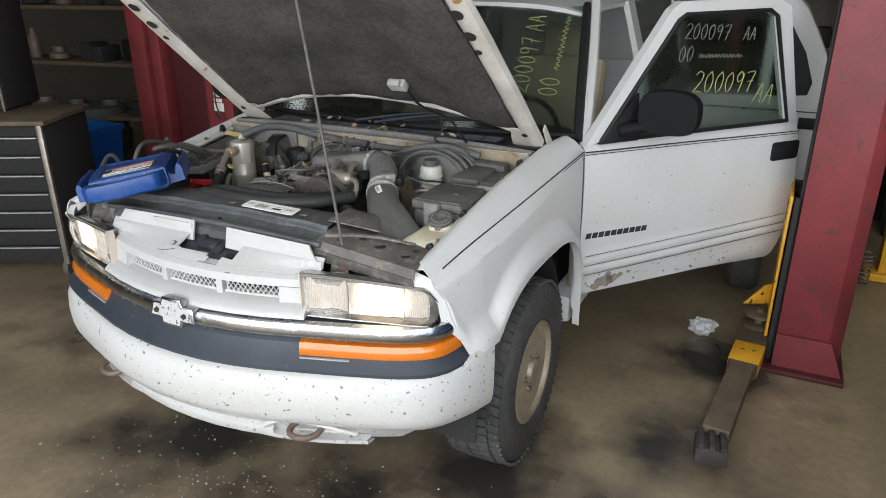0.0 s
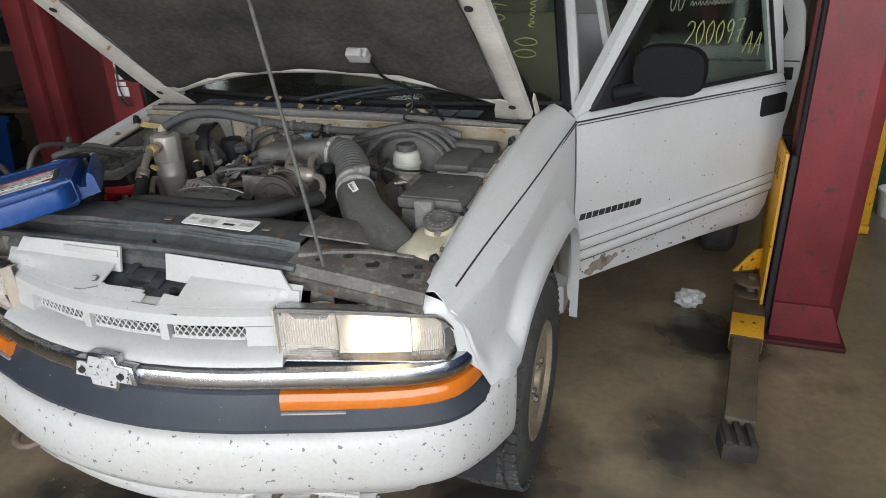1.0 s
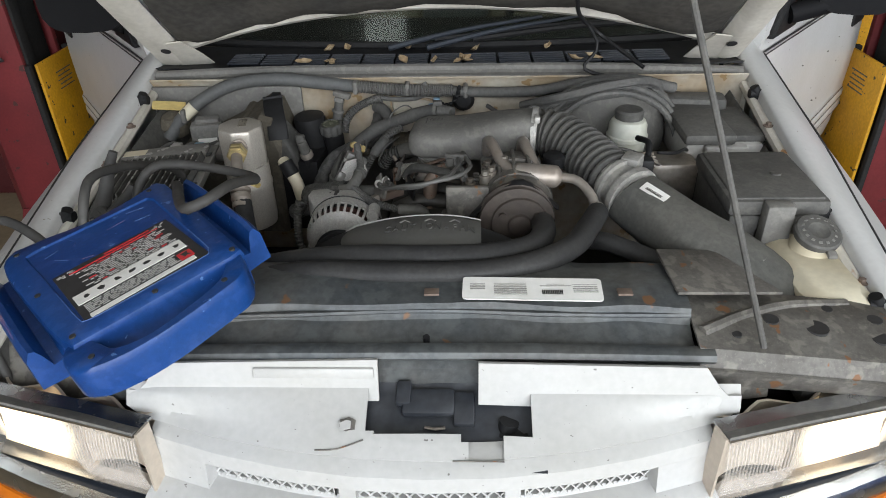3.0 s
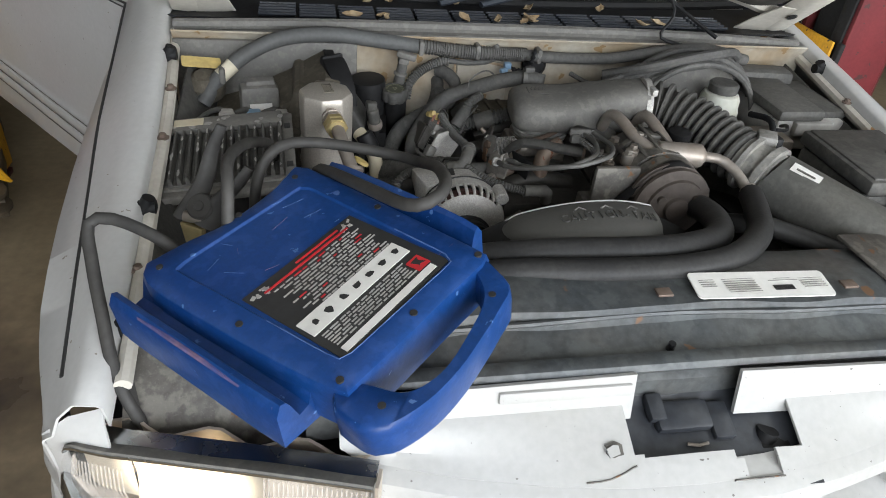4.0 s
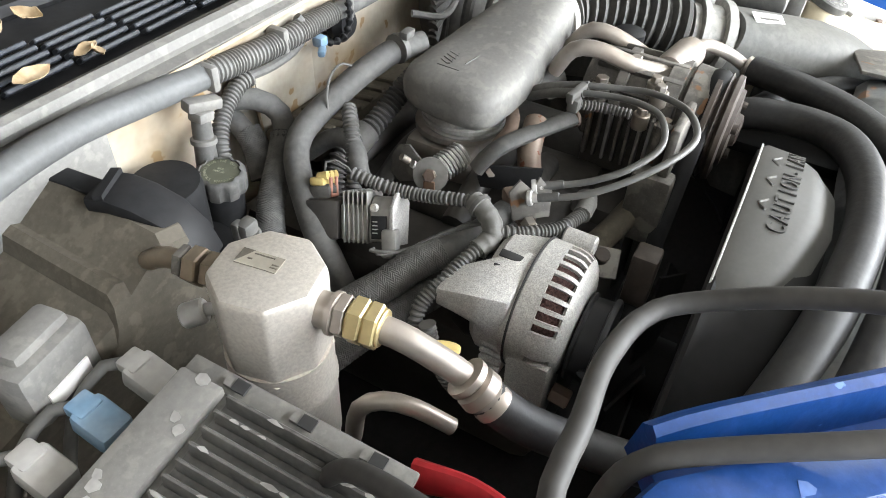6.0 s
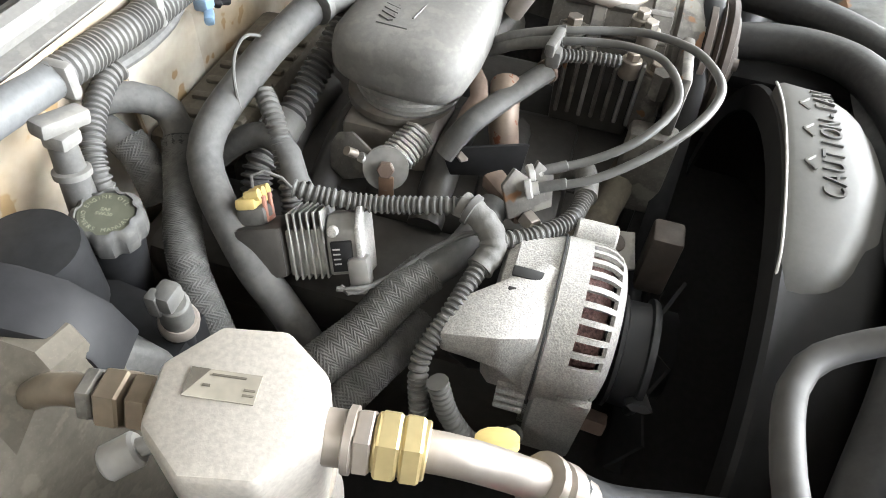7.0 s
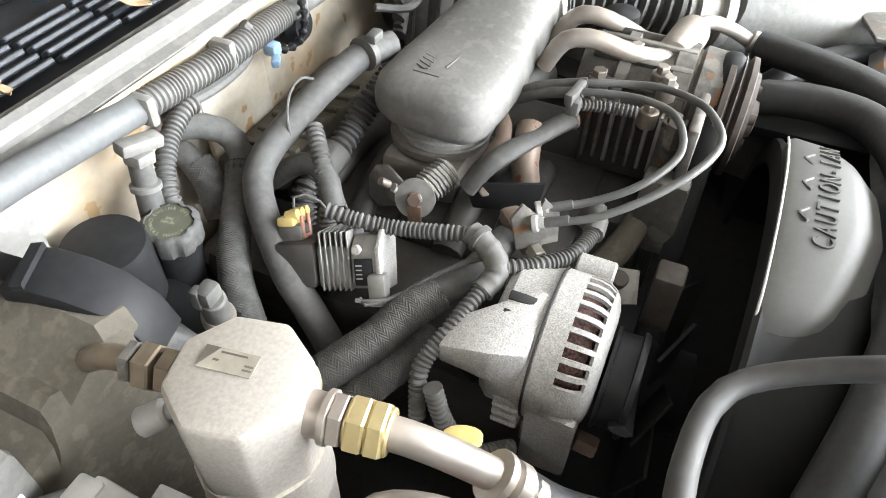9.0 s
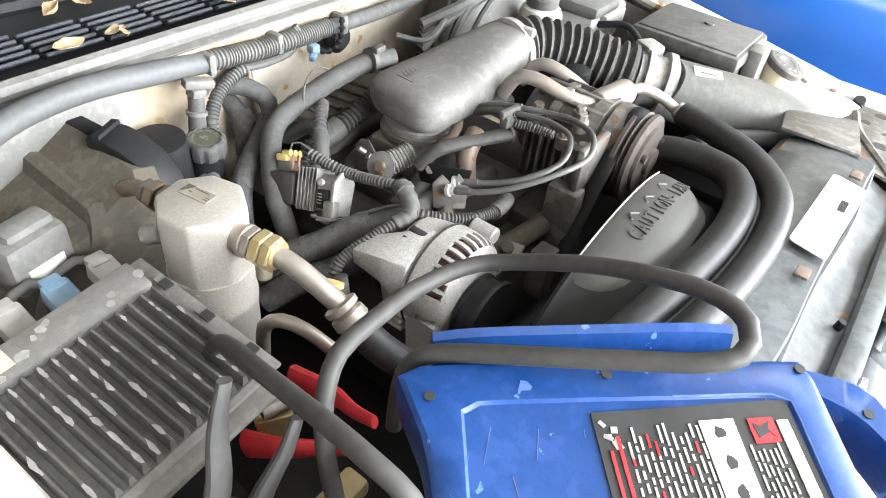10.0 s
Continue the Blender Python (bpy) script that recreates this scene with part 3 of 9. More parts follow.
# Added black sheet stands in for the shade behind the mesh openings.
part("grille_shade_backing", front_sweep([(-0.125, 0.965), (-0.112, 0.965), (-0.112, 0.90), (-0.125, 0.90)], -0.40, 0.40, 12), M["ink"], grille)


def top_row(x):
    y0 = front_at(x) + 0.070
    return [(x, y0, 0.993), (x, min(y0 + 0.02, 0.215), 1.004), (x, max(0.215, y0 + 0.012), 1.028), (x, 0.236, 1.038)]


def top_height(x, y):
    return lerp([(q[1], q[2]) for q in top_row(x)], y)


# the sloping top of the grille, cut out round the latch; each stretch has its open spans from front to back
SPANS = [(-0.432, -0.084, [(0, 0.236)]), (-0.084, -0.072, [(0, 0.172)]), (-0.072, 0.046, [(0, 0.168)]), (0.046, 0.056, [(0, 0.158)]), (0.056, 0.103, [(0, 0.137)]), (0.103, 0.142, [(0, 0.167), (0.226, 0.236)]), (0.142, 0.432, [(0, 0.236)])]
tops_made = []
for x0, x1, open_spans in SPANS:
    n = max(2, round((x1 - x0) / 0.022))
    for y0, y1 in open_spans:
        rows = []
        for k in range(n + 1):
            x = x0 + (x1 - x0) * k / n
            ya = max(y0, front_at(x) + 0.070)
            rows.append([(x, ya + (y1 - ya) * j / 8, top_height(x, ya + (y1 - ya) * j / 8)) for j in range(9)])
        tops_made.append(sheet(rows, 0.004))
part("grille_top", joined(*tops_made), M["grille_white"], grille, "sloping white grille top with a torn latch opening")
tear = [(0.010 * math.cos(j * 0.5) * (1 + 0.2 * (j % 3)), 0.0085 * math.sin(j * 0.5) * (1 + 0.2 * (j % 2))) for j in range(12)]
part("torn_hole", prism(tear, axes((-0.108, 0.180, top_height(-0.108, 0.180) + 0.0005), (1, 0, 0), (0, 1, 0.45)), 0.0015), M["grime"], grille, "torn hole in the plastic")
part("torn_flap", prism([(-0.009, -0.008), (0.005, -0.006), (0.006, 0.004), (0.0, 0.006), (-0.010, 0.003)], axes((-0.109, 0.178, top_height(-0.109, 0.178) + 0.003), (1, 0.1, 0.1), (0, 1, 0.45)), 0.002), M["grille_white"], grille)
part("top_crease", tube([(-0.150, 0.150, top_height(-0.150, 0.150) + 0.0005), (-0.120, 0.150, top_height(-0.12, 0.150) + 0.0005), (-0.085, 0.160, top_height(-0.085, 0.160) + 0.0005)], 0.0012, seg=5), M["grime"], grille)
part("top_crease", tube([(0.035, 0.135, top_height(0.035, 0.135) + 0.0005), (0.103, 0.135, top_height(0.10, 0.135) + 0.0005)], 0.0012, seg=5), M["grime"], grille)

for x0, x1, inner in ((-0.43, -0.07, 1), (0.073, 0.43, -1)):
    a, b = (x0, x1) if inner == 1 else (x1, x0)
    outline = [(0, -0.012), (0.018, -0.012), (0.03, 0.0), (0.05, 0.030), (0.36, 0.036), (0.36, -0.012), (0.36, -0.028), (0.0, -0.04)]
    ledge = prism([(u, v) for u, v in outline], axes((a, 0.236 if inner == 1 else 0.230, 1.040), (inner, 0, 0), (0, 0.25, 1)), 0.006 * inner, 0.0)
    part("grille_ledge", ledge, M["grille_white"], grille, "white ledge with a notched end")
    part("ledge_step", box((a + inner * 0.27, 0.233, 1.058), (0.17, 0.008, 0.016), 0.003, rx=-14), M["grille_white"], grille)
    part("ledge_tab", prism([(0, 0), (0.05, 0), (0.06, -0.035), (0.012, -0.03)], axes((a, 0.262, 1.030), (inner, 0, 0), (0, -0.9, -0.3)), 0.005 * inner), M["bumper"], grille)
M["latch_black"] = material("oily_black_sheet", (0.020, 0.023, 0.029), 0.42, second=(0.045, 0.047, 0.052), amount=0.7, scale=22, bump=0.3, fine=70, spread=0.2)
latch_rows = [[(x, y, z + 0.003 * noise.noise(Vector((x * 20, y * 20, 4)))) for y, z in ((0.130, 0.975), (0.165, 0.985), (0.205, 0.998), (0.240, 1.010), (0.262, 1.030), (0.268, 1.062))] for x in [-0.10 + 0.26 * k / 14 for k in range(15)]]
part("latch_plate", sheet(latch_rows, 0.004), M["latch_black"], car, "oily black latch plate in the grille opening")
latch = part("hood_latch", joined(box((0.0, 0.222, 1.012), (0.075, 0.040, 0.018), 0.006, rx=20), box((-0.035, 0.232, 1.020), (0.022, 0.036, 0.016), 0.004, rx=20), box((0.050, 0.214, 1.008), (0.030, 0.050, 0.014), 0.004, rx=18)), M["latch_black"], car, "black steel hood latch")
part("striker", tube([(-0.004, 0.188, 1.000), (0.010, 0.184, 1.001), (0.024, 0.187, 1.000)], 0.0022, seg=6), M["steel"], latch)
part("horn_bracket", joined(box((0.118, 0.198, 0.992), (0.045, 0.045, 0.014), 0.004, rx=16), rod((0.108, 0.192, 0.985), (0.112, 0.196, 1.004), 0.014)), M["black"], car)
part("support_bolt", rod((-0.004, 0.285, 1.068), (-0.004, 0.283, 1.082), 0.005, seg=8), M["black"], car)

# a plain cross-shaped emblem on the strip
emblem = [(-0.088, -0.022), (-0.038, -0.022), (-0.034, -0.044), (0.042, -0.044), (0.046, -0.022), (0.096, -0.022), (0.088, 0.024), (0.044, 0.024), (0.040, 0.044), (-0.036, 0.044), (-0.042, 0.024), (-0.078, 0.024)]
badge = part("emblem", prism(emblem, axes((0, 0.036, 0.858), (1, 0, 0), (0, 0.12, 1)), -0.028, 0.003), M["chrome"], car, "chrome cross-shaped emblem base with peeled face")
part("emblem_face", prism([(u * 0.86, v * 0.80) for u, v in emblem], axes((0.0005, 0.0335, 0.858), (1, 0, 0), (0, 0.12, 1)), -0.004), material("peeled_glue", (0.46, 0.46, 0.45), 0.5, spots=(0.06, 0.06, 0.065), spot_scale=110, spot_at=0.60, spread=0.1), badge)
for s in (-1, 1):
    part("clip_hole", rod((s * 0.055 + 0.003, 0.034, 0.858), (s * 0.055 + 0.003, 0.0265, 0.857), 0.008), M["ink"], badge)

# ---- headlights ----
LAMP_PLAN = [(0.38, 0.132), (0.4, 0.138), (0.5, 0.168), (0.6, 0.199), (0.7, 0.231), (0.745, 0.250), (0.772, 0.274), (0.786, 0.300), (0.80, 0.345)]
M["flute"] = material("moulded_lens_flute", (0.66, 0.60, 0.54), 0.2, alpha=0.30, spread=0.05)
M["beam"] = material("lit_reflector", (0.40, 0.36, 0.30), 0.35, 0.3, spread=0.05)


def beam_glow(mat, centre, half, edge, most):
    """Light that falls off from the bulb's middle towards the rim of the reflector, on both sides of the car."""
    nodes, links = mat.node_tree.nodes, mat.node_tree.links
    b = nodes["Principled BSDF"]
    where = nodes.new("ShaderNodeTexCoord")
    size = nodes.new("ShaderNodeVectorMath")
    size.operation = "ABSOLUTE"
    links.new(where.outputs["Object"], size.inputs[0])
    away = nodes.new("ShaderNodeVectorMath")
    away.operation = "DISTANCE"
    links.new(size.outputs[0], away.inputs[0])
    away.inputs[1].default_value = centre
    fall = nodes.new("ShaderNodeMapRange")
    fall.interpolation_type = "SMOOTHSTEP"
    for key, value in (("From Min", half), ("From Max", edge), ("To Min", most), ("To Max", 0.10)):
        fall.inputs[key].default_value = value
    links.new(away.outputs["Value"], fall.inputs["Value"])
    links.new(fall.outputs[0], b.inputs["Emission Strength"])
    b.inputs["Emission Color"].default_value = (1.0, 0.80, 0.52, 1)


beam_glow(M["beam"], (0.618, 0.232, 0.940), 0.052, 0.098, 2.2)
for s in (-1, 1):
    def lamp_row(x, z, off):
        p = Vector((s * x, lerp(LAMP_PLAN, x), 0))
        slope = (lerp(LAMP_PLAN, x + 0.015) - lerp(LAMP_PLAN, x - 0.015)) / 0.03
        return p + Vector((s * slope, -1, 0)).normalized() * off + Vector((0, 0, z))
    xs = [0.405 + (0.782 - 0.405) * k / 22 for k in range(23)]

    def tops(x):
        return 1.001 - 0.026 * ((x - 0.405) / 0.37) ** 1.5 - (0.040 * max(0, (x - 0.745) / 0.037) ** 2), 0.889 - 0.012 * (x - 0.4) / 0.37 + 0.016 * max(0, (x - 0.755) / 0.027) ** 2

    headlight = part("headlight", joined(*[loft([[lamp_row(x, tops(x)[0 if e > 0 else 1] + e * 0.004, o) for o in (-0.06, -0.020)] + [lamp_row(x, tops(x)[0 if e > 0 else 1] + e * 0.008, o) for o in (-0.020, -0.06)] for x in xs]) for e in (1, -1)]), M["chrome"], car, "lit headlight with a chrome surround")
    body = [[lamp_row(x, tops(x)[1] + (tops(x)[0] - tops(x)[1]) * f, -0.075 + 0.01 * math.sin(x * 60)) for f in (0, 0.25, 0.5, 0.75, 1)] for x in xs]
    part("reflector", sheet(body, 0.004), M["reflector"], headlight)
    cover = [[lamp_row(x, tops(x)[1] + (tops(x)[0] - tops(x)[1]) * f, -0.026 + 0.012 * math.sin(math.pi * (0.15 + 0.7 * f))) for f in (0, 0.2, 0.4, 0.6, 0.8, 1)] for x in xs]
    pane = part("lens", sheet(cover, 0.003), M["lens"], headlight, "clear fluted plastic lens")
    pane.visible_shadow = False
    for k in range(22):
        x = 0.412 + 0.0054 * k
        part("flute", tube([lamp_row(x, tops(x)[1] + 0.006, -0.026), lamp_row(x, 0.935, -0.018), lamp_row(x, tops(x)[0] - (0.010 if k % 4 else 0.004), -0.026)], 0.0011, seg=5, step=0.03), M["flute"], headlight).visible_shadow = False
    for k in range(15):
        x = 0.690 + 0.0052 * k
        part("flute", tube([lamp_row(x, tops(x)[1] + 0.008, -0.026), lamp_row(x, 0.94, -0.017), lamp_row(x, tops(x)[0] - 0.012, -0.026)], 0.0012, seg=5, step=0.03), M["flute"], headlight).visible_shadow = False
    bulb = [[lamp_row(x, 0.890 + (tops(x)[0] - 0.895) * f, -0.038 - 0.010 * math.cos(math.pi * (f - 0.5))) for f in (0, 0.25, 0.5, 0.75, 1)] for x in [0.532 + 0.0155 * k for k in range(11)]]
    part("light_source", sheet(bulb, 0.003), M["beam"], headlight, "glowing beam reflector")
    inner = [[lamp_row(x, 0.892 + (tops(x)[0] - 0.899) * f, -0.046 - 0.018 * math.sin(math.pi * (x - 0.41) / 0.12)) for f in (0, 0.25, 0.5, 0.75, 1)] for x in [0.412 + 0.0117 * k for k in range(11)]]
    part("inner_reflector", sheet(inner, 0.003), M["reflector"], headlight, "dim inner reflector")
    glow = [[lamp_row(x, 0.890 + (tops(x)[0] - 0.896) * f, -0.040) for f in (0, 0.5, 1)] for x in (0.690, 0.71, 0.73, 0.75, 0.768)]
    part("side_reflector", sheet(glow, 0.003), M["beam"], headlight, "warm lit side reflector")
    cheek = [[lamp_row(0.403, tops(0.405)[1] + (tops(0.405)[0] + 0.010 - tops(0.405)[1]) * f, o) for f in (0, 0.5, 1)] for o in (-0.022, -0.034, -0.048)]
    part("lamp_cheek", sheet(cheek, 0.004), M["reflector"], headlight)
    for j in range(5):
        z = 0.898 + 0.006 * j
        part("flute", tube([lamp_row(x, z - 0.012 * (x - 0.4) / 0.37, -0.021) for x in (0.412, 0.45, 0.49, 0.525)], 0.0014, seg=5, step=0.05), M["flute"], headlight).visible_shadow = False
    part("divider", loft([[lamp_row(0.530 + d, z, o) for o in (-0.075, -0.034)] for d, z in ((0, 0.886), (0, 0.99))] , closed=False), M["reflector"], headlight)
    near = [lamp_row(0.700, tops(0.70)[0] + 0.009, -0.028), lamp_row(0.740, tops(0.74)[0] + 0.009, -0.028), lamp_row(0.768, tops(0.768)[0] + 0.009, -0.028), lamp_row(0.784, 0.930, -0.026), lamp_row(0.788, 0.880, -0.026), lamp_row(0.790, 0.855, -0.03)]
    far = [Vector((s * x, y, z)) for x, y, z in ((0.700, 0.290, 1.026), (0.738, 0.290, 1.016), (0.774, 0.294, 0.985), (0.794, 0.322, 0.925), (0.803, 0.345, 0.86), (0.806, 0.36, 0.80))]
    part("fender_nose", sheet([[a, a.lerp(b, 0.5) + Vector((0, -0.003, 0.004)), b] for a, b in zip(near, far)], 0.003), M["white"], car, "white fender edge round the headlight")
    shelf = [[lamp_row(x, tops(x)[0] + 0.012, -0.022), lamp_row(x, tops(x)[0] + 0.009 + 0.001 * math.sin(x * 40), -0.036), lamp_row(x, tops(x)[0] - 0.004, -0.052), lamp_row(x, tops(x)[0] - 0.03, -0.058)] for x in xs]
    part("lamp_shelf", sheet(shelf, 0.004), M["dust"], headlight, "dusty ledge above the headlight")

# ---- fenders ----
YC, ZC = 0.905, 0.37


def fender_grid():
    rows = []
    ys = sorted({0.284 + 1.131 * k / 46 for k in range(47)} | {YC + s * 0.455 * (1 - 0.5 * (k / 8) ** 2) for s in (-1, 1) for k in range(9)})
    for y in ys:
        xi = lerp([(0.275, 0.698), (0.3, 0.695), (0.8, 0.705), (1.26, 0.735), (1.42, 0.76)], y)
        zt = lerp([(0.275, 1.030), (0.3, 1.046), (0.45, 1.073), (0.7, 1.116), (1.0, 1.160), (1.26, 1.192), (1.42, 1.200)], y)
        xs = lerp([(0.30, 0.748), (0.5, 0.770), (0.9, 0.815), (1.42, 0.858)], y)
        zs = lerp([(0.30, 1.020), (0.5, 1.050), (0.9, 1.098), (1.42, 1.150)], y)
        xo = lerp([(0.284, 0.772), (0.30, 0.780), (0.33, 0.792), (0.37, 0.805), (0.42, 0.818), (0.48, 0.830), (0.56, 0.840), (0.66, 0.849), (0.8, 0.857), (1.1, 0.866), (1.42, 0.868)], y)
        u = abs(y - YC) / 0.455
        if u < 1:
            zb = ZC + 0.515 * (1 - u ** 3) ** (1 / 3)
        else:
            zb = 0.74 if y < YC else 0.40
        zb = max(zb, 0.74) if y < 0.52 else max(zb, 0.40)
        if y < 0.385:
            zb = lerp([(0.284, 0.978), (0.305, 0.955), (0.325, 0.90), (0.345, 0.83), (0.385, 0.74)], y)
        row = [(xi - 0.004, y, zt - 0.035), (xi, y, zt - 0.004), (xi + 0.006, y, zt), (xi + 0.022, y, zt + 0.003), ((xi + xs) / 2 + 0.006, y, (zt + zs) / 2 + 0.012), (xs, y, zs)]
        za = zs - 0.03
        for k in range(23):
            f = 1 - (1 - k / 22) ** 1.25
            z = za + (zb - za) * f
            lift = 0.0
            dist = z - zb
            if u < 1.25:
                q = min(1, max(0, 1 - (dist - 0.025) / 0.075))
                lift = 0.040 * q * q * (3 - 2 * q) * min(1, (1.25 - u) / 0.22)
            belly = xo - 0.012 * (1 - f) ** 3 - 0.010 * max(0, (0.75 - z)) 
            row.append((belly + lift, y, z))
        tuck = row[-1]
        row.append((tuck[0] - (0.03 if y > 0.4 else 0.004), y, tuck[2] + 0.004))
        rows.append(row)
    return rows


for s in (1, -1):
    g = fender_grid()
    bm = sheet(g, 0.003)
    fender = part("fender", bm if s == 1 else mirrored(bm), M["white"], car, "chipped white front fender with a flared wheel arch", 50)
    stripe = tube([(lerp([(0.30, 0.748), (0.5, 0.770), (0.9, 0.815), (1.42, 0.858)], y) + 0.0035, y, lerp([(0.30, 1.020), (0.5, 1.050), (0.9, 1.098), (1.42, 1.150)], y) - 0.002) for y in (0.345, 0.5, 0.7, 0.9, 1.15, 1.405)], 0.0028, seg=6, flat=0.8)
    part("pinstripe", stripe if s == 1 else mirrored(stripe), M["ink"], fender, "thin black pinstripe")
    stripe = tube([(lerp([(0.30, 0.748), (0.5, 0.770), (0.9, 0.815), (1.42, 0.858)], y) + 0.0045, y, lerp([(0.30, 1.020), (0.5, 1.050), (0.9, 1.098), (1.42, 1.150)], y) - 0.012) for y in (0.36, 0.5, 0.7, 0.9, 1.15, 1.405)], 0.0020, seg=5, flat=0.8)
    part("pinstripe", stripe if s == 1 else mirrored(stripe), M["ink"], fender, "thin black pinstripe")
    for y in (1.067, 0.62, 0.40):
        z = lerp([(0.3, 1.046), (0.45, 1.073), (0.7, 1.116), (1.0, 1.160), (1.26, 1.192)], y)
        x = lerp([(0.3, 0.695), (0.8, 0.705), (1.26, 0.735)], y)
        part("rubber_stop", joined(rod((s * (x + 0.004), y, z - 0.03), (s * (x - 0.012), y, z + 0.004), 0.013, 0.010), rod((s * (x - 0.02), y, z - 0.012), (s * (x + 0.01), y, z - 0.012), 0.011)), M["black"], fender)
    rail = tube([(s * 0.682, 0.32, 1.030), (s * 0.690, 0.6, 1.075), (s * 0.700, 0.9, 1.118), (s * 0.722, 1.2, 1.156)], 0.011, seg=8, step=0.05)
    part("fender_rail", rail, M["inner_white"], fender, "dusty white inner fender edge")
    liner = [[(s * (0.69 - 0.16 * f), y, lerp([(0.3, 1.02), (1.26, 1.15)], y) - 0.32 * f) for f in (0, 0.25, 0.6, 1)] for y in (0.32, 0.6, 0.9, 1.25)]
    part("inner_fender", sheet(liner, 0.004), M["dust_dark"], car, "dark dusty inner fender")
    arch = [[(s * (0.50 + 0.32 * f), YC + 0.45 * math.cos(a), ZC + 0.50 * math.sin(a)) for f in (0, 0.5, 1)] for a in [math.pi * k / 16 for k in range(17)]]
    part("wheel_liner", sheet(arch, 0.004), M["interior"], car, "black wheel arch liner")

# ---- wheels ----


def wheel(cx, cy, s):
    """A tyre on an alloy rim, its outer face towards s."""
    cz, r, w = 0.37, 0.368, 0.225
    base = part("wheel", lathe([(0.20, -w / 2 + 0.02), (0.212, -w / 2), (0.26, -w / 2 - 0.008), (0.31, -w / 2 - 0.004), (0.345, -w / 2 + 0.010), (0.358, -w / 2 + 0.030), (0.360, 0), (0.358, w / 2 - 0.030), (0.345, w / 2 - 0.010), (0.31, w / 2 + 0.004), (0.26, w / 2 + 0.008), (0.212, w / 2), (0.20, w / 2 - 0.02)], (cx, cy, cz), (1, 0, 0), 56), M["tyre"], car, "worn all-terrain tyre on an alloy rim")
    blocks = []
    for k in range(60):
        a = 2 * math.pi * k / 60
        for j, off in enumerate((-0.088, -0.044, 0.0, 0.044, 0.088)):
            b = a + (0.5 if j % 2 else 0) * 2 * math.pi / 60
            bm = box((0, 0, 0), (0.038, 0.031, 0.012), 0.002, seg=1)
            bmesh.ops.transform(bm, matrix=Matrix.Translation((cx, cy, cz)) @ pose(0, 0, 0, math.degrees(b), 0, 0) @ pose(off, 0, 0.362 - (0.004 if abs(off) > 0.06 else 0), 0, 0, 14 * (1 if j % 2 else -1)), verts=bm.verts)
            blocks.append(bm)
    part("tread", joined(*blocks), M["tyre"], base)
    o = s * (w / 2 - 0.012)
    rim = part("rim", lathe([(0.205, -s * 0.09), (0.208, o * 0.9), (0.203, o + s * 0.010), (0.192, o + s * 0.012), (0.182, o - s * 0.004), (0.175, o - s * 0.03), (0.11, o - s * 0.035), (0.03, o - s * 0.035)], (cx, cy, cz), (1, 0, 0), 48), M["rim"], base, "dirty alloy rim")
    for k in range(5):
        a = 72 * k + 10
        bm = loft([[Vector((o - s * d, sx * w, r)) for sx in (-1, 1)] + [Vector((o - s * (d + 0.022), sx * w * 1.1, r)) for sx in (1, -1)] for r, w, d in ((0.045, 0.030, 0.020), (0.085, 0.024, 0.024), (0.13, 0.030, 0.022), (0.168, 0.046, 0.014), (0.190, 0.056, 0.004))])
        bmesh.ops.transform(bm, matrix=Matrix.Translation((cx, cy, cz)) @ pose(0, 0, 0, a, 0, 0), verts=bm.verts)
        bmesh.ops.bevel(bm, geom=[e for e in bm.edges if len(e.link_faces) == 2 and e.calc_face_angle() > 0.9], offset=0.006, segments=2, affect="EDGES", profile=0.5)
        part("spoke", bm, M["mud"], base)
    part("rim_face", lathe([(0.190, o - s * 0.006), (0.165, o - s * 0.020), (0.120, o - s * 0.028), (0.080, o - s * 0.026), (0.030, o - s * 0.024)], (cx, cy, cz), (1, 0, 0), 48), M["mud"], base, "mud-caked face of the rim")
    part("brake_disc", lathe([(0.05, -0.006), (0.150, -0.005), (0.150, 0.005), (0.05, 0.006)], (cx + o - s * 0.075, cy, cz), (1, 0, 0), 36), M["rust"], base, "rusty brake disc behind the spokes")
    hub = rod((cx + o - s * 0.03, cy, cz), (cx + o + s * 0.012, cy, cz), 0.052, 0.045, 24, 0.004)
    part("hub_cap", hub, M["rim"], base)
    for k in range(5):
        a = radians(36 + 72 * k)
        part("wheel_nut", rod((cx + o - s * 0.02, cy + 0.068 * math.cos(a), cz + 0.068 * math.sin(a)), (cx + o + s * 0.006, cy + 0.068 * math.cos(a), cz + 0.068 * math.sin(a)), 0.011, seg=6), M["chrome"], base)


wheel(0.735, 0.965, 1)
wheel(-0.735, 0.965, -1)
wheel(0.735, 3.52, 1)
wheel(-0.735, 3.52, -1)

# tow hooks
for s in (-1, 1):
    hook = tube([(s * 0.400, 0.19, 0.540), (s * 0.367, 0.113, 0.525), (s * 0.375, 0.080, 0.519), (s * 0.410, 0.070, 0.518), (s * 0.445, 0.086, 0.520), (s * 0.457, 0.123, 0.525), (s * 0.440, 0.20, 0.540)], 0.010)
    part("tow_hook", hook, M["rust"], car, "rusty steel tow hook")

# ---- hood, standing open ----
HY, HZ = 1.275, 1.205
HA = radians(39.5)


def hood_pt(x, v, off=0.0):
    """A place on the hood: x across, v metres from the hinge edge, off below the skin."""
    bow = (0.03 + 0.022 * max(0.0, 1 - abs(v) / 0.55)) * (1 - (x / 0.72) ** 2)
    out = off - bow
    return Vector((x, HY - v * math.cos(HA) - out * math.sin(HA) - 0.0, HZ + v * math.sin(HA) - out * math.cos(HA)))


def hood_half(v):
    return lerp([(0, 0.735), (0.3, 0.728), (0.7, 0.712), (1.0, 0.690), (1.06, 0.675)], v)


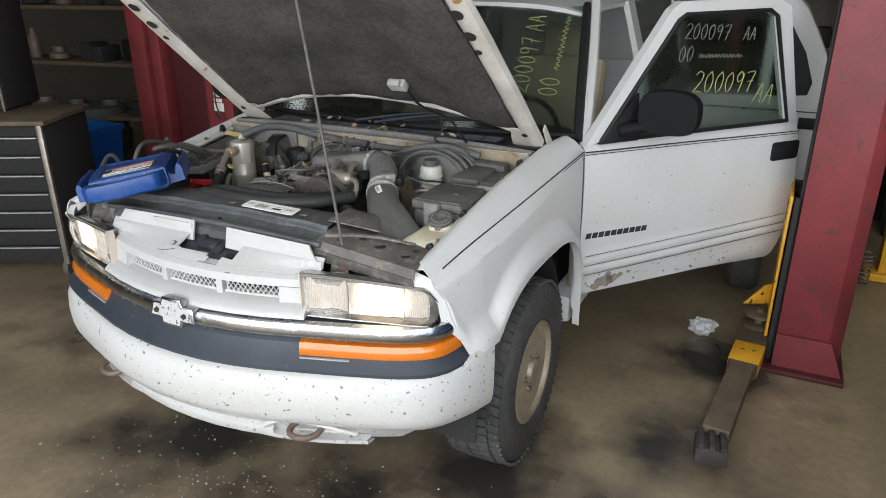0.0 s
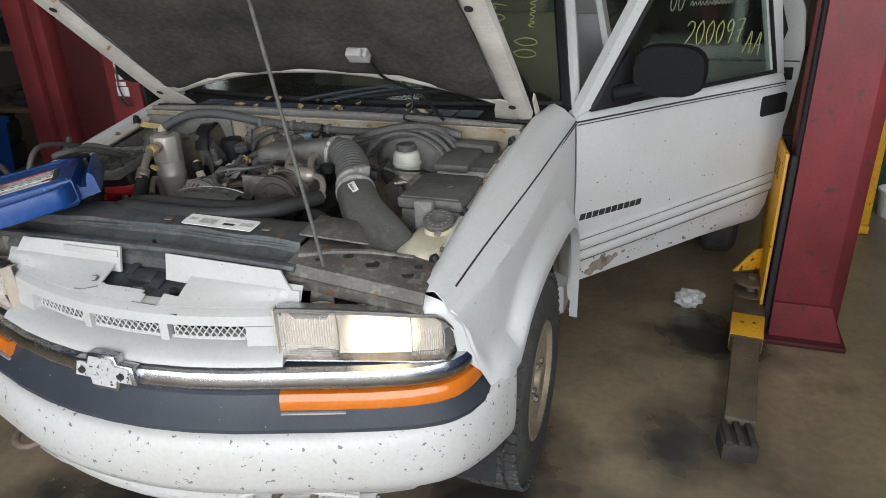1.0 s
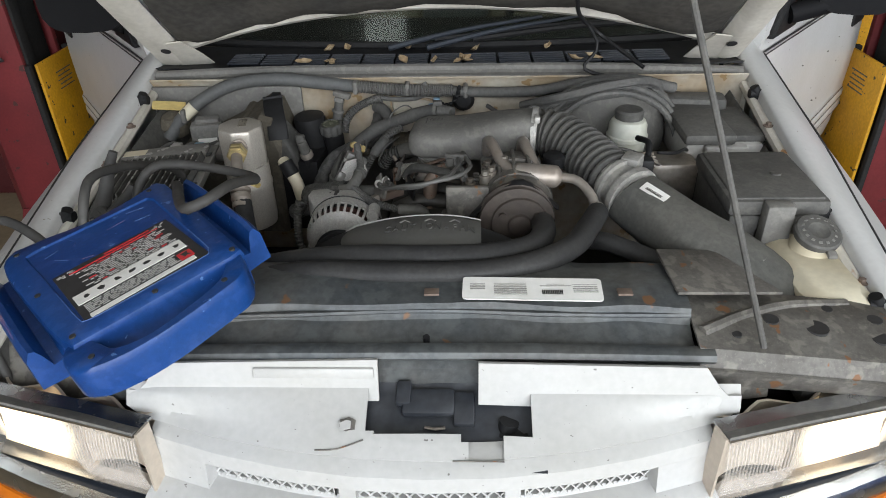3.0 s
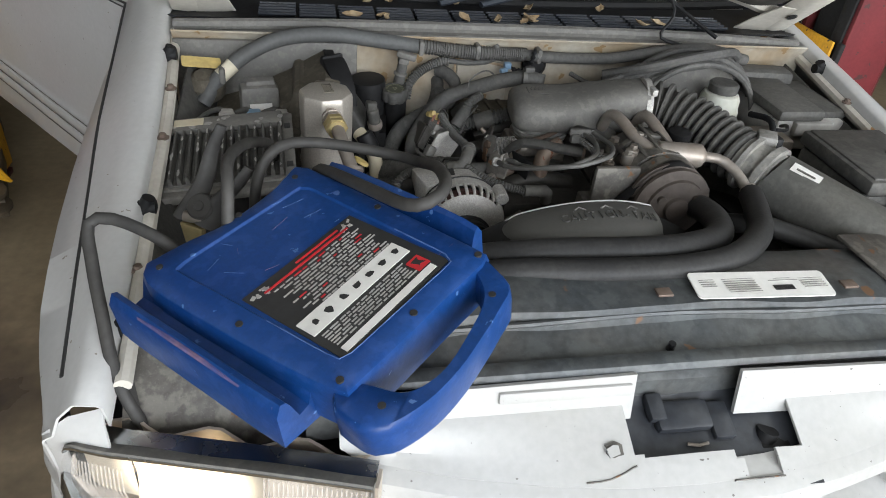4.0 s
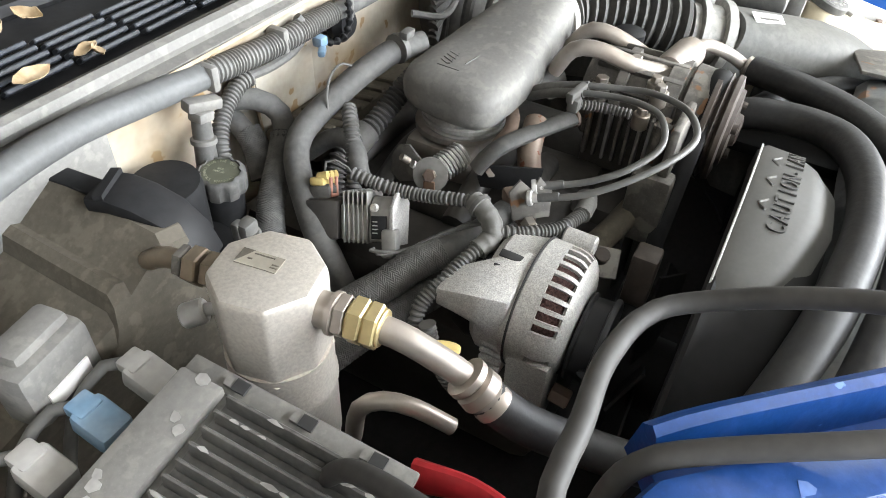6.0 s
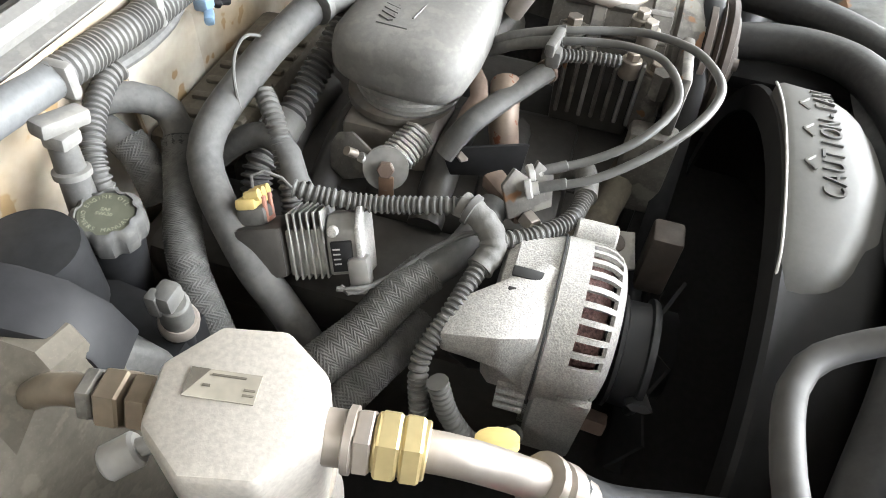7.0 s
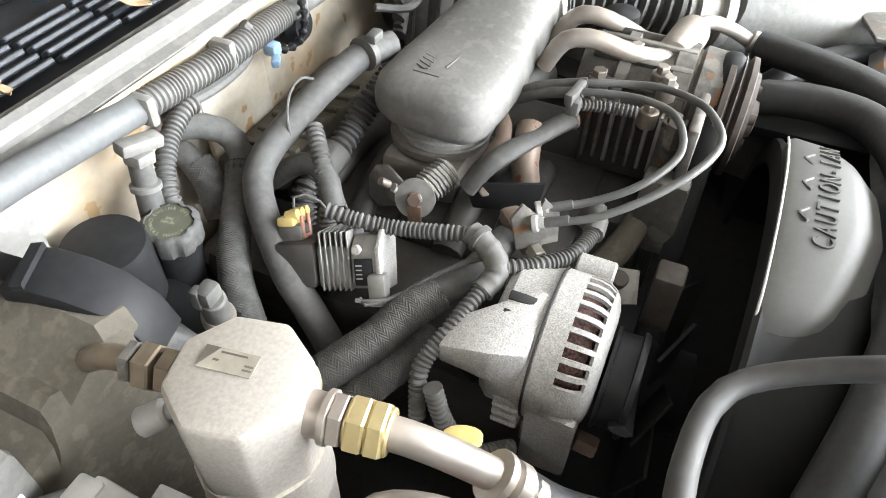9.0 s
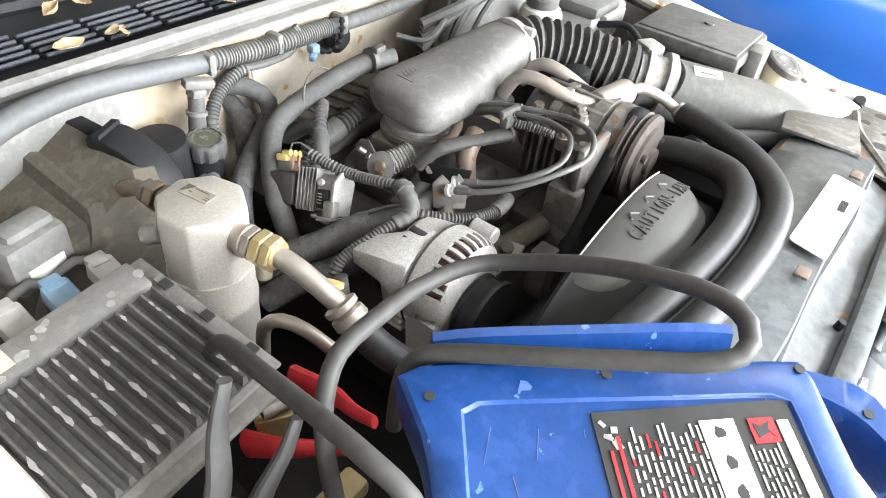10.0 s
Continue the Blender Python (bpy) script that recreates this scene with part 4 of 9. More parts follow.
def hinge_v(x):
    return 0.165 * (1 - (x / 0.74) ** 2)


rows = []
for k in range(21):
    f = -1 + 2 * k / 20
    row = []
    for j in range(15):
        g = j / 14
        x = f * hood_half(1.06 * g)
        v = hinge_v(x) * (1 - g) + 1.06 * g
        row.append(hood_pt(x, v))
    rows.append(row)
hood = part("hood", sheet(rows, 0.004), M["white"], car, "white hood propped open")
edge = []
for s in (-1, 1):
    strip = [[hood_pt(s * (hood_half(v) - a), v, 0.006 + b) for a, b in ((0.0, 0.0), (0.002, 0.020), (0.035, 0.028), (0.055, 0.028), (0.075, 0.012))] for v in (0.0, 0.1, 0.25, 0.45, 0.65, 0.85, 1.04)]
    part("hood_rim", sheet(strip, 0.003), M["inner_white"], hood, "dusty white inner hood frame")
    for v, rr in ((0.80, 0.021), (0.70, 0.021), (0.62, 0.012), (0.09, 0.012)):
        c = hood_pt(s * (hood_half(v) - 0.048), v, 0.0365)
        n = hood_pt(0, 0, 1) - hood_pt(0, 0, 0)
        part("frame_hole", rod(c, c + n * 0.002, rr, seg=16), M["interior"], hood)
    gus = [[hood_pt(s * (hood_half(v) - a), v, 0.03) for a in (0.05, 0.09, w)] for v, w in ((-0.02, 0.13), (0.04, 0.12), (0.09, 0.105), (0.12, 0.095))]
    part("hood_corner", sheet(gus, 0.003), M["inner_white"], hood)
    hinge = prism([(0, 0), (0.05, -0.005), (0.16, 0.09), (0.15, 0.11), (0.02, 0.03)], axes((s * 0.745, 1.38, 1.14), (0, -1, 0.15), (0, 0, 1)), 0.006)
    part("hinge", hinge, M["inner_white"], hood, "hood hinge")
rear = [[hood_pt(f * 0.72, hinge_v(f * 0.72) + a, b) for a, b in ((0.0, 0.004), (0.002, 0.014), (0.022, 0.020), (0.045, 0.010))] for f in [-1 + k / 10 for k in range(21)]]
part("hood_rim", sheet(rear, 0.003), M["inner_white"], hood)
front = [[hood_pt(f * 0.67, 1.055 - a, b) for a, b in ((0.0, 0.004), (0.004, 0.024), (0.06, 0.030), (0.08, 0.012))] for f in [-1 + k / 10 for k in range(21)]]
part("hood_rim", sheet(front, 0.003), M["inner_white"], hood)
felt = []
for k in range(33):
    f = -1 + 2 * k / 32
    row = []
    for j in range(25):
        v0 = 0.040 + hinge_v(f * 0.66)
        v = v0 + (0.985 - v0) * j / 24
        x = f * (hood_half(v) - 0.085)
        rib = 0.016 * noise.noise(Vector((x * 4, v * 4, 0.3))) + 0.009 * noise.noise(Vector((x * 14, v * 14, 1)))
        edge_in = 0.016 * max(0, (abs(f) - 0.9) / 0.1) + 0.012 * (j in (0, 24))
        row.append(hood_pt(x, v, 0.028 + rib - edge_in))
    felt.append(row)
part("insulation_pad", sheet(felt, 0.006), M["pad_felt"], hood, "sagging grey felt insulation pad")
c = hood_pt(0.253, 0.36, 0.048)
part("hood_lamp", joined(box(c, (0.07, 0.045, 0.03), 0.006, rx=-40), box(c + Vector((0, -0.03, 0.01)), (0.05, 0.02, 0.025), 0.005, rx=-40)), M["light_grey"], hood, "small under-hood lamp")
part("lamp_wire", tube([c, (0.30, 1.16, 1.34), (0.36, 1.15, 1.25), (0.33, 1.13, 1.20), (0.40, 1.12, 1.18)], 0.004, seg=6), M["black"], hood)
part("washer_hose", tube([hood_pt(0.28, 0.34, 0.05), hood_pt(0.30, 0.24, 0.06), (0.36, 1.20, 1.27), (0.42, 1.17, 1.23), (0.47, 1.13, 1.20)], 0.005, seg=6), M["black"], hood)
part("prop_rod", tube([(0.469, 0.273, 1.072), (0.341, 0.363, 1.465), (0.213, 0.446, 1.858)], 0.0046, seg=8, step=0.2), M["dust_dark"], car, "thin dark hood prop rod")

# ---- cowl, windscreen, cabin ----
part("cowl_seal", tube([(-0.72, 1.18, 1.178), (-0.4, 1.165, 1.192), (0, 1.155, 1.196), (0.4, 1.165, 1.190), (0.72, 1.18, 1.172)], 0.012, seg=8, step=0.05), M["dust"], car, "dusty rubber cowl seal")
part("cowl_lip", sheet([[(x, 1.135 + 0.03 * (x / 0.72) ** 2, 1.185 - 0.02 * (x / 0.72) ** 2), (x, 1.185 + 0.03 * (x / 0.72) ** 2, 1.195 - 0.02 * (x / 0.72) ** 2)] for x in [-0.72 + 1.44 * k / 16 for k in range(17)]], 0.004), M["dust"], car)
cowl = part("cowl_panel", sheet([[(x, 1.185 + 0.03 * (x / 0.72) ** 2, 1.186), (x, 1.26 + 0.03 * (x / 0.72) ** 2, 1.176), (x, 1.36 + 0.06 * (x / 0.72) ** 2, 1.185)] for x in [-0.76 + 1.52 * k / 16 for k in range(17)]], 0.004), M["black"], car, "black plastic cowl panel with vents")
M["vent"] = material("glossy_vent_plastic", (0.024, 0.028, 0.036), 0.30, second=(0.060, 0.062, 0.066), amount=0.7, scale=14, spread=0.15)
for b in range(13):
    xc = -0.515 + 0.086 * b
    for k in range(5):
        yy = 1.218 + 0.0185 * k + 0.03 * (xc / 0.72) ** 2
        part("vent_slat", box((xc, yy, 1.188), (0.080, 0.0150, 0.006), 0.0015, rx=-34, rz=1.5, seg=1), M["vent"], cowl)
glass_rows = []
for k in range(13):
    f = -1 + 2 * k / 12
    glass_rows.append([(f * (0.80 - 0.17 * g), 1.37 + 0.10 * f * f + (2.04 - 1.37 + 0.06 * f * f - 0.10 * f * f) * g, 1.185 + 0.485 * g + 0.02 * math.sin(math.pi * g)) for g in (0, 0.25, 0.5, 0.75, 1)])
screen = part("windshield", sheet(glass_rows, 0.005), M["glass"], car, "dark windshield with paint-marker writing")
screen.visible_shadow = False
rim_low = [(x, y - 0.004, z + 0.006) for x, y, z in [row[0] for row in glass_rows]]
part("windshield_seal", tube(rim_low, 0.012, seg=6, step=0.1), M["black"], car)
for s in (-1, 1):
    part("windshield_band", tube([(s * 0.815, 1.465, 1.17), (s * 0.73, 1.77, 1.44), (s * 0.645, 2.09, 1.675)], 0.020, seg=8, step=0.1), M["black"], screen)
    part("a_pillar", tube([(s * 0.842, 1.475, 1.15), (s * 0.765, 1.80, 1.44), (s * 0.68, 2.11, 1.685)], 0.024, seg=8, step=0.1), M["white"], car)
    arm = [(s * 0.05 - 0.10, 1.30, 1.205), (s * 0.05 + 0.08, 1.345, 1.235), (s * 0.05 + 0.30, 1.375, 1.262)]
    wiper = part("wiper", tube(arm, (0.012, 0.006), seg=6, step=0.03, flat=0.6), M["strip"], car, "blue-grey wiper arm")
    part("wiper_blade", tube([(s * 0.05 + 0.02, 1.335, 1.215), (s * 0.05 + 0.25, 1.36, 1.236), (s * 0.05 + 0.46, 1.40, 1.240)], 0.007, seg=6, step=0.05), M["black"], wiper)
roof_rows = []
for k in range(13):
    f = -1 + 2 * k / 12
    roof_rows.append([(f * w, y, z - 0.05 * abs(f) ** 4) for y, w, z in ((2.04, 0.66, 1.685), (2.3, 0.68, 1.715), (3.0, 0.69, 1.73), (3.8, 0.68, 1.72), (4.35, 0.66, 1.69))])
part("roof", sheet(roof_rows, 0.02), M["white"], car, "white roof")
for s in (-1, 1):
    part("rocker", box((s * 0.80, 2.05, 0.44), (0.10, 1.30, 0.13), 0.02), M["white"], car, "white rocker panel")
    quarter = [[(s * x, y, z) for x, z in ((0.845, 0.42), (0.868, 0.65), (0.868, 0.95), (0.855, 1.12), (0.84, 1.16))] for y in (2.70, 3.0, 3.4, 3.9, 4.45)]
    part("quarter_panel", sheet(quarter, 0.004), M["white"], car, "white rear quarter panel")
    up = [[(s * x, y + d * (1.68 - z) * 0.0, z) for x, z in ((0.84, 1.16), (0.78, 1.42), (0.70, 1.68))] for y, d in ((2.70, 1), (2.86, 1))]
    part("b_pillar", sheet(up, 0.03), M["white"], car, "white door pillar")
    up = [[(s * x, y, z) for x, z in ((0.84, 1.16), (0.78, 1.42), (0.70, 1.68))] for y in (4.15, 4.45)]
    part("d_pillar", sheet(up, 0.03), M["white"], car)
    pane = part("side_window", sheet([[(s * x, y, z) for x, z in ((0.83, 1.16), (0.77, 1.42), (0.69, 1.68))] for y in (2.86, 3.5, 4.15)], 0.004), M["glass"], car, "dark rear side window")
    pane.visible_shadow = False
    seat = part("seat", joined(box((s * 0.38, 2.35, 0.78), (0.50, 0.52, 0.16), 0.05, rx=6), box((s * 0.38, 2.62, 1.10), (0.48, 0.14, 0.58), 0.05, rx=-14)), M["tan"], car, "tan cloth front seat")
    part("headrest", box((s * 0.38, 2.70, 1.46), (0.26, 0.10, 0.18), 0.04, rx=-10), M["tan"], seat)
part("tailgate", joined(box((0, 4.46, 0.85), (1.66, 0.06, 0.72), 0.02), box((0, 4.43, 1.45), (1.4, 0.04, 0.5), 0.01)), M["white"], car, "white tailgate")
part("cabin_floor", box((0, 2.9, 0.46), (1.5, 3.0, 0.06)), M["interior"], car)
part("dashboard", joined(box((0, 1.70, 1.02), (1.42, 0.40, 0.26), 0.06), box((0, 1.62, 0.75), (1.42, 0.10, 0.5), 0.02)), M["interior"], car, "dark dashboard")
part("steering_wheel", tube([(0.38 + 0.19 * math.cos(a), 1.98 + 0.08 * math.sin(a), 1.06 + 0.17 * math.sin(a)) for a in [2 * math.pi * k / 16 for k in range(17)]], 0.014, seg=8), M["black"], car, "black steering wheel")
part("chassis", joined(box((0, 2.4, 0.40), (0.9, 4.0, 0.12), 0.02), box((0, 0.60, 0.62), (0.84, 0.5, 0.10), 0.02)), M["interior"], car)

M["bare"] = material("bare_primer", (0.26, 0.235, 0.20), 0.7, second=(0.16, 0.11, 0.07), amount=0.7, scale=30, spread=0.15)
# ---- doors, both swung open; built flat, then turned on the hinge ----


def door(s):
    d = Vector((s * 0.62, 0.78, 0)).normalized() if s > 0 else Vector((s * 0.62, 0.78, 0)).normalized()
    n = Vector((d.y, -d.x, 0)) * s
    origin = Vector((s * 0.857, 1.432, 0))

    def at(u, z, w=0.0):
        return origin + d * u + n * w + Vector((0, 0, z))

    def plate(outline, w0, w1, bev=0.0):
        return prism(outline, axes(at(0, 0, w0), d, (0, 0, 1)), (w1 - w0) * (1 if s > 0 else 1) * (1 if (d.cross(Vector((0, 0, 1))) - n).length < 0.1 else -1), bev)

    # outer skin: rows up the door, bulging outward, with the two mouldings
    zs = [0.475, 0.50, 0.56, 0.615, 0.628, 0.645, 0.672, 0.685, 0.72, 0.80, 0.90, 1.00, 1.08, 1.125, 1.15, 1.165]
    offs = [-0.022, -0.006, 0.004, 0.008, 0.014, 0.016, 0.020, 0.010, 0.010, 0.014, 0.015, 0.012, 0.007, 0.002, -0.006, -0.020]
    rows = []
    for k in range(15):
        f = k / 14
        row = []
        for z, o in zip(zs, offs):
            rear_u = lerp([(0.47, 1.190), (0.55, 1.225), (0.70, 1.247), (0.95, 1.250), (1.165, 1.215)], z)
            front_u = lerp([(0.47, 0.05), (0.70, 0.0), (1.165, 0.0)], z)
            row.append(at(front_u + (rear_u - front_u) * f, z + (0.030 * f if 0.6 < z < 0.7 else 0) - (0.04 * (1 - f) * -1 if z < 0.5 else 0), o))
        rows.append(row)
    panel = part("door", sheet(rows, 0.004), M["white"], car, "open white door with paint chips and black window frame")
    for z0, z1 in ((0.618, 0.648), (0.662, 0.690)):
        band = bar([at(0.015, z0, 0.010), at(0.4, z0 + (z1 - z0) * 0.3, 0.013), at(0.8, z0 + (z1 - z0) * 0.65, 0.013), at(1.232, z1, 0.010)], 0.020, 0.034 if z0 < 0.65 else 0.030)
        part("moulding", band, M["white"], panel, "white side moulding")
    # Dark lines put the shading along the moulding edges into colour.
    for z0, z1 in ((0.596, 0.626), (0.640, 0.668), (0.684, 0.712)):
        part("moulding_shade_line", tube([at(0.03, z0, 0.0165), at(0.4, z0 + (z1 - z0) * 0.3, 0.0195), at(0.8, z0 + (z1 - z0) * 0.65, 0.0195), at(1.225, z1, 0.0165)], 0.0016, seg=5, step=0.1), M["grime"], panel)
    if s > 0:
        random.seed(5)
        for u, z, r in ((0.150, 0.545, 0.046), (0.195, 0.552, 0.036), (0.105, 0.528, 0.026), (0.240, 0.562, 0.018), (0.285, 0.568, 0.012), (0.170, 0.575, 0.020)):
            blot = [(u + r * random.uniform(0.7, 1.25) * math.cos(j * 0.57), z + 0.6 * r * random.uniform(0.6, 1.2) * math.sin(j * 0.57)) for j in range(11)]
            part("bare_patch", plate(blot, -0.002, 0.0062), M["bare"], panel, "bare primer patch in the paint")
        for k in range(70):
            u, z = random.uniform(0.05, 1.15), random.choice((random.uniform(0.52, 0.60), random.uniform(0.52, 0.60), random.uniform(0.72, 1.0)))
            r = random.uniform(0.0015, 0.0042)
            w = 0.004 + 0.011 * min(1, max(0, (z - 0.56) / 0.2))
            part("paint_chip", plate([(u + r * random.uniform(0.6, 1.3) * math.cos(j * 1.25), z + r * random.uniform(0.6, 1.3) * math.sin(j * 1.25)) for j in range(5)], w - 0.006, w + 0.0012), M["grime"], panel)
    part("door_inner", plate([(0.03, 0.50), (1.19, 0.50), (1.22, 1.15), (0.02, 1.15)], -0.10, -0.012, 0.01), M["inner_white"], panel)
    part("door_trim", plate([(0.08, 0.55), (1.14, 0.55), (1.16, 1.14), (0.06, 1.14)], -0.125, -0.101, 0.006), M["interior"], panel, "dark inner door trim")
    frame_out = [(0.0, 1.155), (0.375, 1.675), (0.42, 1.705), (0.95, 1.715), (1.045, 1.68), (1.215, 1.155)]
    frame_in = [(0.075, 1.175), (0.415, 1.635), (0.45, 1.655), (0.915, 1.665), (0.965, 1.64), (1.140, 1.175)]
    bars = []
    for k in range(5):
        quad = [frame_out[k], frame_out[k + 1], frame_in[k + 1], frame_in[k]]
        bars.append(plate(quad, -0.045, -0.004))
    part("window_frame", joined(*bars), M["white"], panel)
    seal_line = [at(u, z, -0.001) for u, z in frame_in] + [at(*frame_in[0], -0.001)]
    part("window_seal", tube([q for q in seal_line], 0.010, seg=6, straight=True), M["black"], panel, "black rubber window seal")
    pane = part("window_glass", plate([(u, z) for u, z in frame_in], -0.026, -0.022), M["glass"], panel, "dark window glass with paint-marker writing")
    pane.visible_shadow = False
    stripe = tube([at(0.0, 1.137, 0.0035), at(0.6, 1.130, 0.0045), at(1.232, 1.118, 0.001)], 0.0030, seg=6, step=0.2)
    part("pinstripe", stripe, M["ink"], panel)
    stripe = tube([at(0.0, 1.127, 0.0065), at(0.6, 1.120, 0.0065), at(1.232, 1.108, 0.0035)], 0.0018, seg=5, step=0.2)
    part("pinstripe", stripe, M["ink"], panel)
    part("door_handle", prism(rounded(0.175, 0.088, 0.015), axes(at(1.145, 1.035, 0.010), d, (0, 0, 1)), -0.008 * (1 if s < 0 else -1), 0.002), M["black"], panel, "black recessed door handle")
    # mirror on the front corner of the window
    part("mirror_base", plate([(0.06, 1.165), (0.26, 1.165), (0.24, 1.36)], -0.01, 0.012, 0.004), M["black"], panel)
    stalk = tube([at(0.16, 1.215, 0.01), at(0.21, 1.230, 0.06), at(0.25, 1.245, 0.10)] if s > 0 else [at(0.14, 1.215, 0.0), at(0.16, 1.230, 0.03), at(0.18, 1.245, 0.06)], 0.028, seg=10)
    mirror = part("mirror", joined(stalk), M["gloss_black"], panel, "large black door mirror")
    c = at(0.280, 1.300, 0.150) if s > 0 else at(0.19, 1.290, 0.085)
    shell = []
    across = (n * 0.86 + d * 0.5).normalized()
    ahead = Vector((0, 0, 1)).cross(across).normalized() * (1 if s > 0 else -1)
    for k in range(9):
        f = k / 8
        grow = math.sin(math.pi * (0.06 + 0.88 * f)) ** 0.35
        ring = []
        for j in range(20):
            a = 2 * math.pi * j / 20
            cx, cz = math.cos(a), math.sin(a)
            sx = abs(cx) ** 0.68 * (1 if cx > 0 else -1)
            sz = abs(cz) ** 0.68 * (1 if cz > 0 else -1)
            size = (0.94 + 0.06 * f / 0.3) if f < 0.3 else 1.0 - 0.50 * ((f - 0.3) / 0.7) ** 2
            ring.append(c + across * (0.124 * sx * size) + Vector((0, 0, 0.090 * sz * size)) + ahead * (0.0 + 0.115 * (f - 0.3)))
        shell.append(ring)
    part("mirror_shell", loft(shell), M["gloss_black"], mirror, "", 75)
    if s > 0:
        random.seed(9)
        for text, u, z, high, mat, tilt, words in (("200097", 0.47, 1.560, 0.062, "chalk_dim", -3, "pale handwritten stock number"), ("AA", 0.80, 1.545, 0.056, "chalk_dim", -3, "pale handwritten stock letters"), ("00 ~~~~~~", 0.45, 1.470, 0.062, "chalk_dim", -2, "pale handwritten line"),
                                                   ("200097", 0.55, 1.338, 0.088, "handwriting", -3, "yellow-green handwritten stock number"), ("AA", 0.915, 1.275, 0.092, "handwriting", -10, "yellow-green handwritten stock letters")):
            for bm in scrawl(text, high, axes(at(u, z, -0.019), d, (0, 0, 1)) @ pose(0, 0, 0, 0, 0, tilt), 0.0021 if mat == "handwriting" else 0.0016):
                part("written_mark", bm, M[mat], panel, words)
        bars = [plate([(0.025 + k * 0.033, 0.765 - k * 0.0008), (0.050 + k * 0.033, 0.765 - k * 0.0008), (0.055 + k * 0.033, 0.788 - k * 0.0008), (0.030 + k * 0.033, 0.788 - k * 0.0008)], 0.0125, 0.0165) for k in range(10)]
        for bm in bars:
            part("lettering_bar", bm, M["ink"], panel, "black slanted emblem letter")
    return panel


door(1)
door(-1)
for text, x, v, high, mat in (("AA", 0.500, 0.74, 0.085, "handwriting"), ("200097", 0.545, 0.27, 0.085, "handwriting"), ("00 ~~~~~~", 0.680, 0.26, 0.085, "handwriting")):
    for bm in scrawl(text, high, axes((x, 1.398 + 0.66 * v, 1.204 + 0.49 * v), (-0.1, 0.79, 0.61), (-1, 0, 0.02)), 0.0019):
        part("written_mark", bm, M[mat], screen, "yellow-green handwritten stock number")

# ---- engine bay: shell ----
M["braid"] = material("braided_grey_sleeve", (0.012, 0.012, 0.012), 0.6, second=(0.02, 0.02, 0.02), amount=0.6, scale=12, bump=0.3, fine=480, spread=0.3)
part("bay_floor", box((0, 0.75, 0.66), (1.30, 1.0, 0.04)), M["interior"], car)
firewall = part("firewall", sheet([[(x, y, z) for y, z in ((1.14, 0.70), (1.15, 0.95), (1.155, 1.10), (1.15, 1.165), (1.135, 1.182))] for x in [-0.72 + 1.44 * k / 12 for k in range(13)]], 0.004), M["firewall"], car, "rust-stained white firewall")
part("wall_pressing", prism([(-0.128, 1.135), (-0.022, 1.118), (-0.012, 1.108), (-0.010, 1.03), (-0.126, 1.04)], axes((0, 1.1475, 0), (1, 0, 0), (0, 0, 1)), 0.006, 0.002), M["firewall"], firewall, "pressed panel in the firewall")
M["seam_rust"] = material("orange_rust_streak", (0.26, 0.145, 0.055), 0.8, second=(0.42, 0.36, 0.27), amount=0.9, scale=30, spread=0.2)
part("wall_seam", tube([(-0.128, 1.142, 1.04), (-0.131, 1.142, 1.085), (-0.130, 1.142, 1.137), (-0.08, 1.142, 1.130), (-0.024, 1.142, 1.119)], 0.0028, seg=6, step=0.02), M["seam_rust"], firewall, "rusty weld seam")
part("wall_seam", tube([(-0.131, 1.145, 1.177), (-0.10, 1.146, 1.170), (-0.068, 1.147, 1.160)], 0.002, seg=6, step=0.02), M["seam_rust"], firewall, "rusty weld seam")
shelf = part("bulkhead_shelf", box((0.0, 1.095, 1.030), (0.26, 0.09, 0.03), 0.008, rx=-6), M["brown_dust"], firewall, "brown dusted ledge below the firewall")
for k in range(6):
    part("shelf_rib", box((-0.09 + 0.03 * k, 1.09, 1.048), (0.010, 0.075, 0.006), 0.002, rx=-6), M["brown_dust"], shelf)
# radiator support: stepped dark covers with the label
SUP = [(0.468, 1.085), (0.455, 1.100), (0.425, 1.108), (0.375, 1.113), (0.330, 1.106), (0.322, 1.082), (0.300, 1.072), (0.268, 1.066), (0.252, 1.050), (0.248, 1.00)]
rows = []
for k in range(61):
    x = -0.47 + 0.85 * k / 60
    dip = 0.012 * (x / 0.47) ** 2
    rows.append([(x, y + 0.009 * noise.noise(Vector((x * 7, y * 9, 0))), z - dip + 0.005 * noise.noise(Vector((x * 9, y * 22, 2)))) for y, z in SUP])
support = part("radiator_cover", sheet(rows, 0.005), M["support"], car, "dusty dark radiator cover")
part("front_rail", tube([(-0.50, 0.270, 1.058), (-0.2, 0.262, 1.070), (0.1, 0.262, 1.072), (0.40, 0.268, 1.062)], 0.015, seg=8, step=0.05, flat=0.7), M["support"], support)
part("cover_seam", tube([(-0.47, 0.330, 1.078), (-0.22, 0.322, 1.090), (0, 0.328, 1.094), (0.18, 0.322, 1.092), (0.38, 0.328, 1.086)], 0.004, seg=6, step=0.05), M["support"], support)
part("corner_cover", prism([(0, 0), (0.17, 0.02), (0.10, 0.13), (0.0, 0.12)], axes((0.365, 0.352, 1.104), (1, 0.05, -0.12), (0, 1, 0.0)), 0.006, 0.002), M["grime"], support, "dirty corner cover")
label = part("emission_label", prism(rounded(0.205, 0.048, 0.006), axes((0.150, 0.350, 1.1165), (1, -0.03, 0), (0, 1, 0.12)), 0.002), M["label"], support, "white emission label with printed bars")
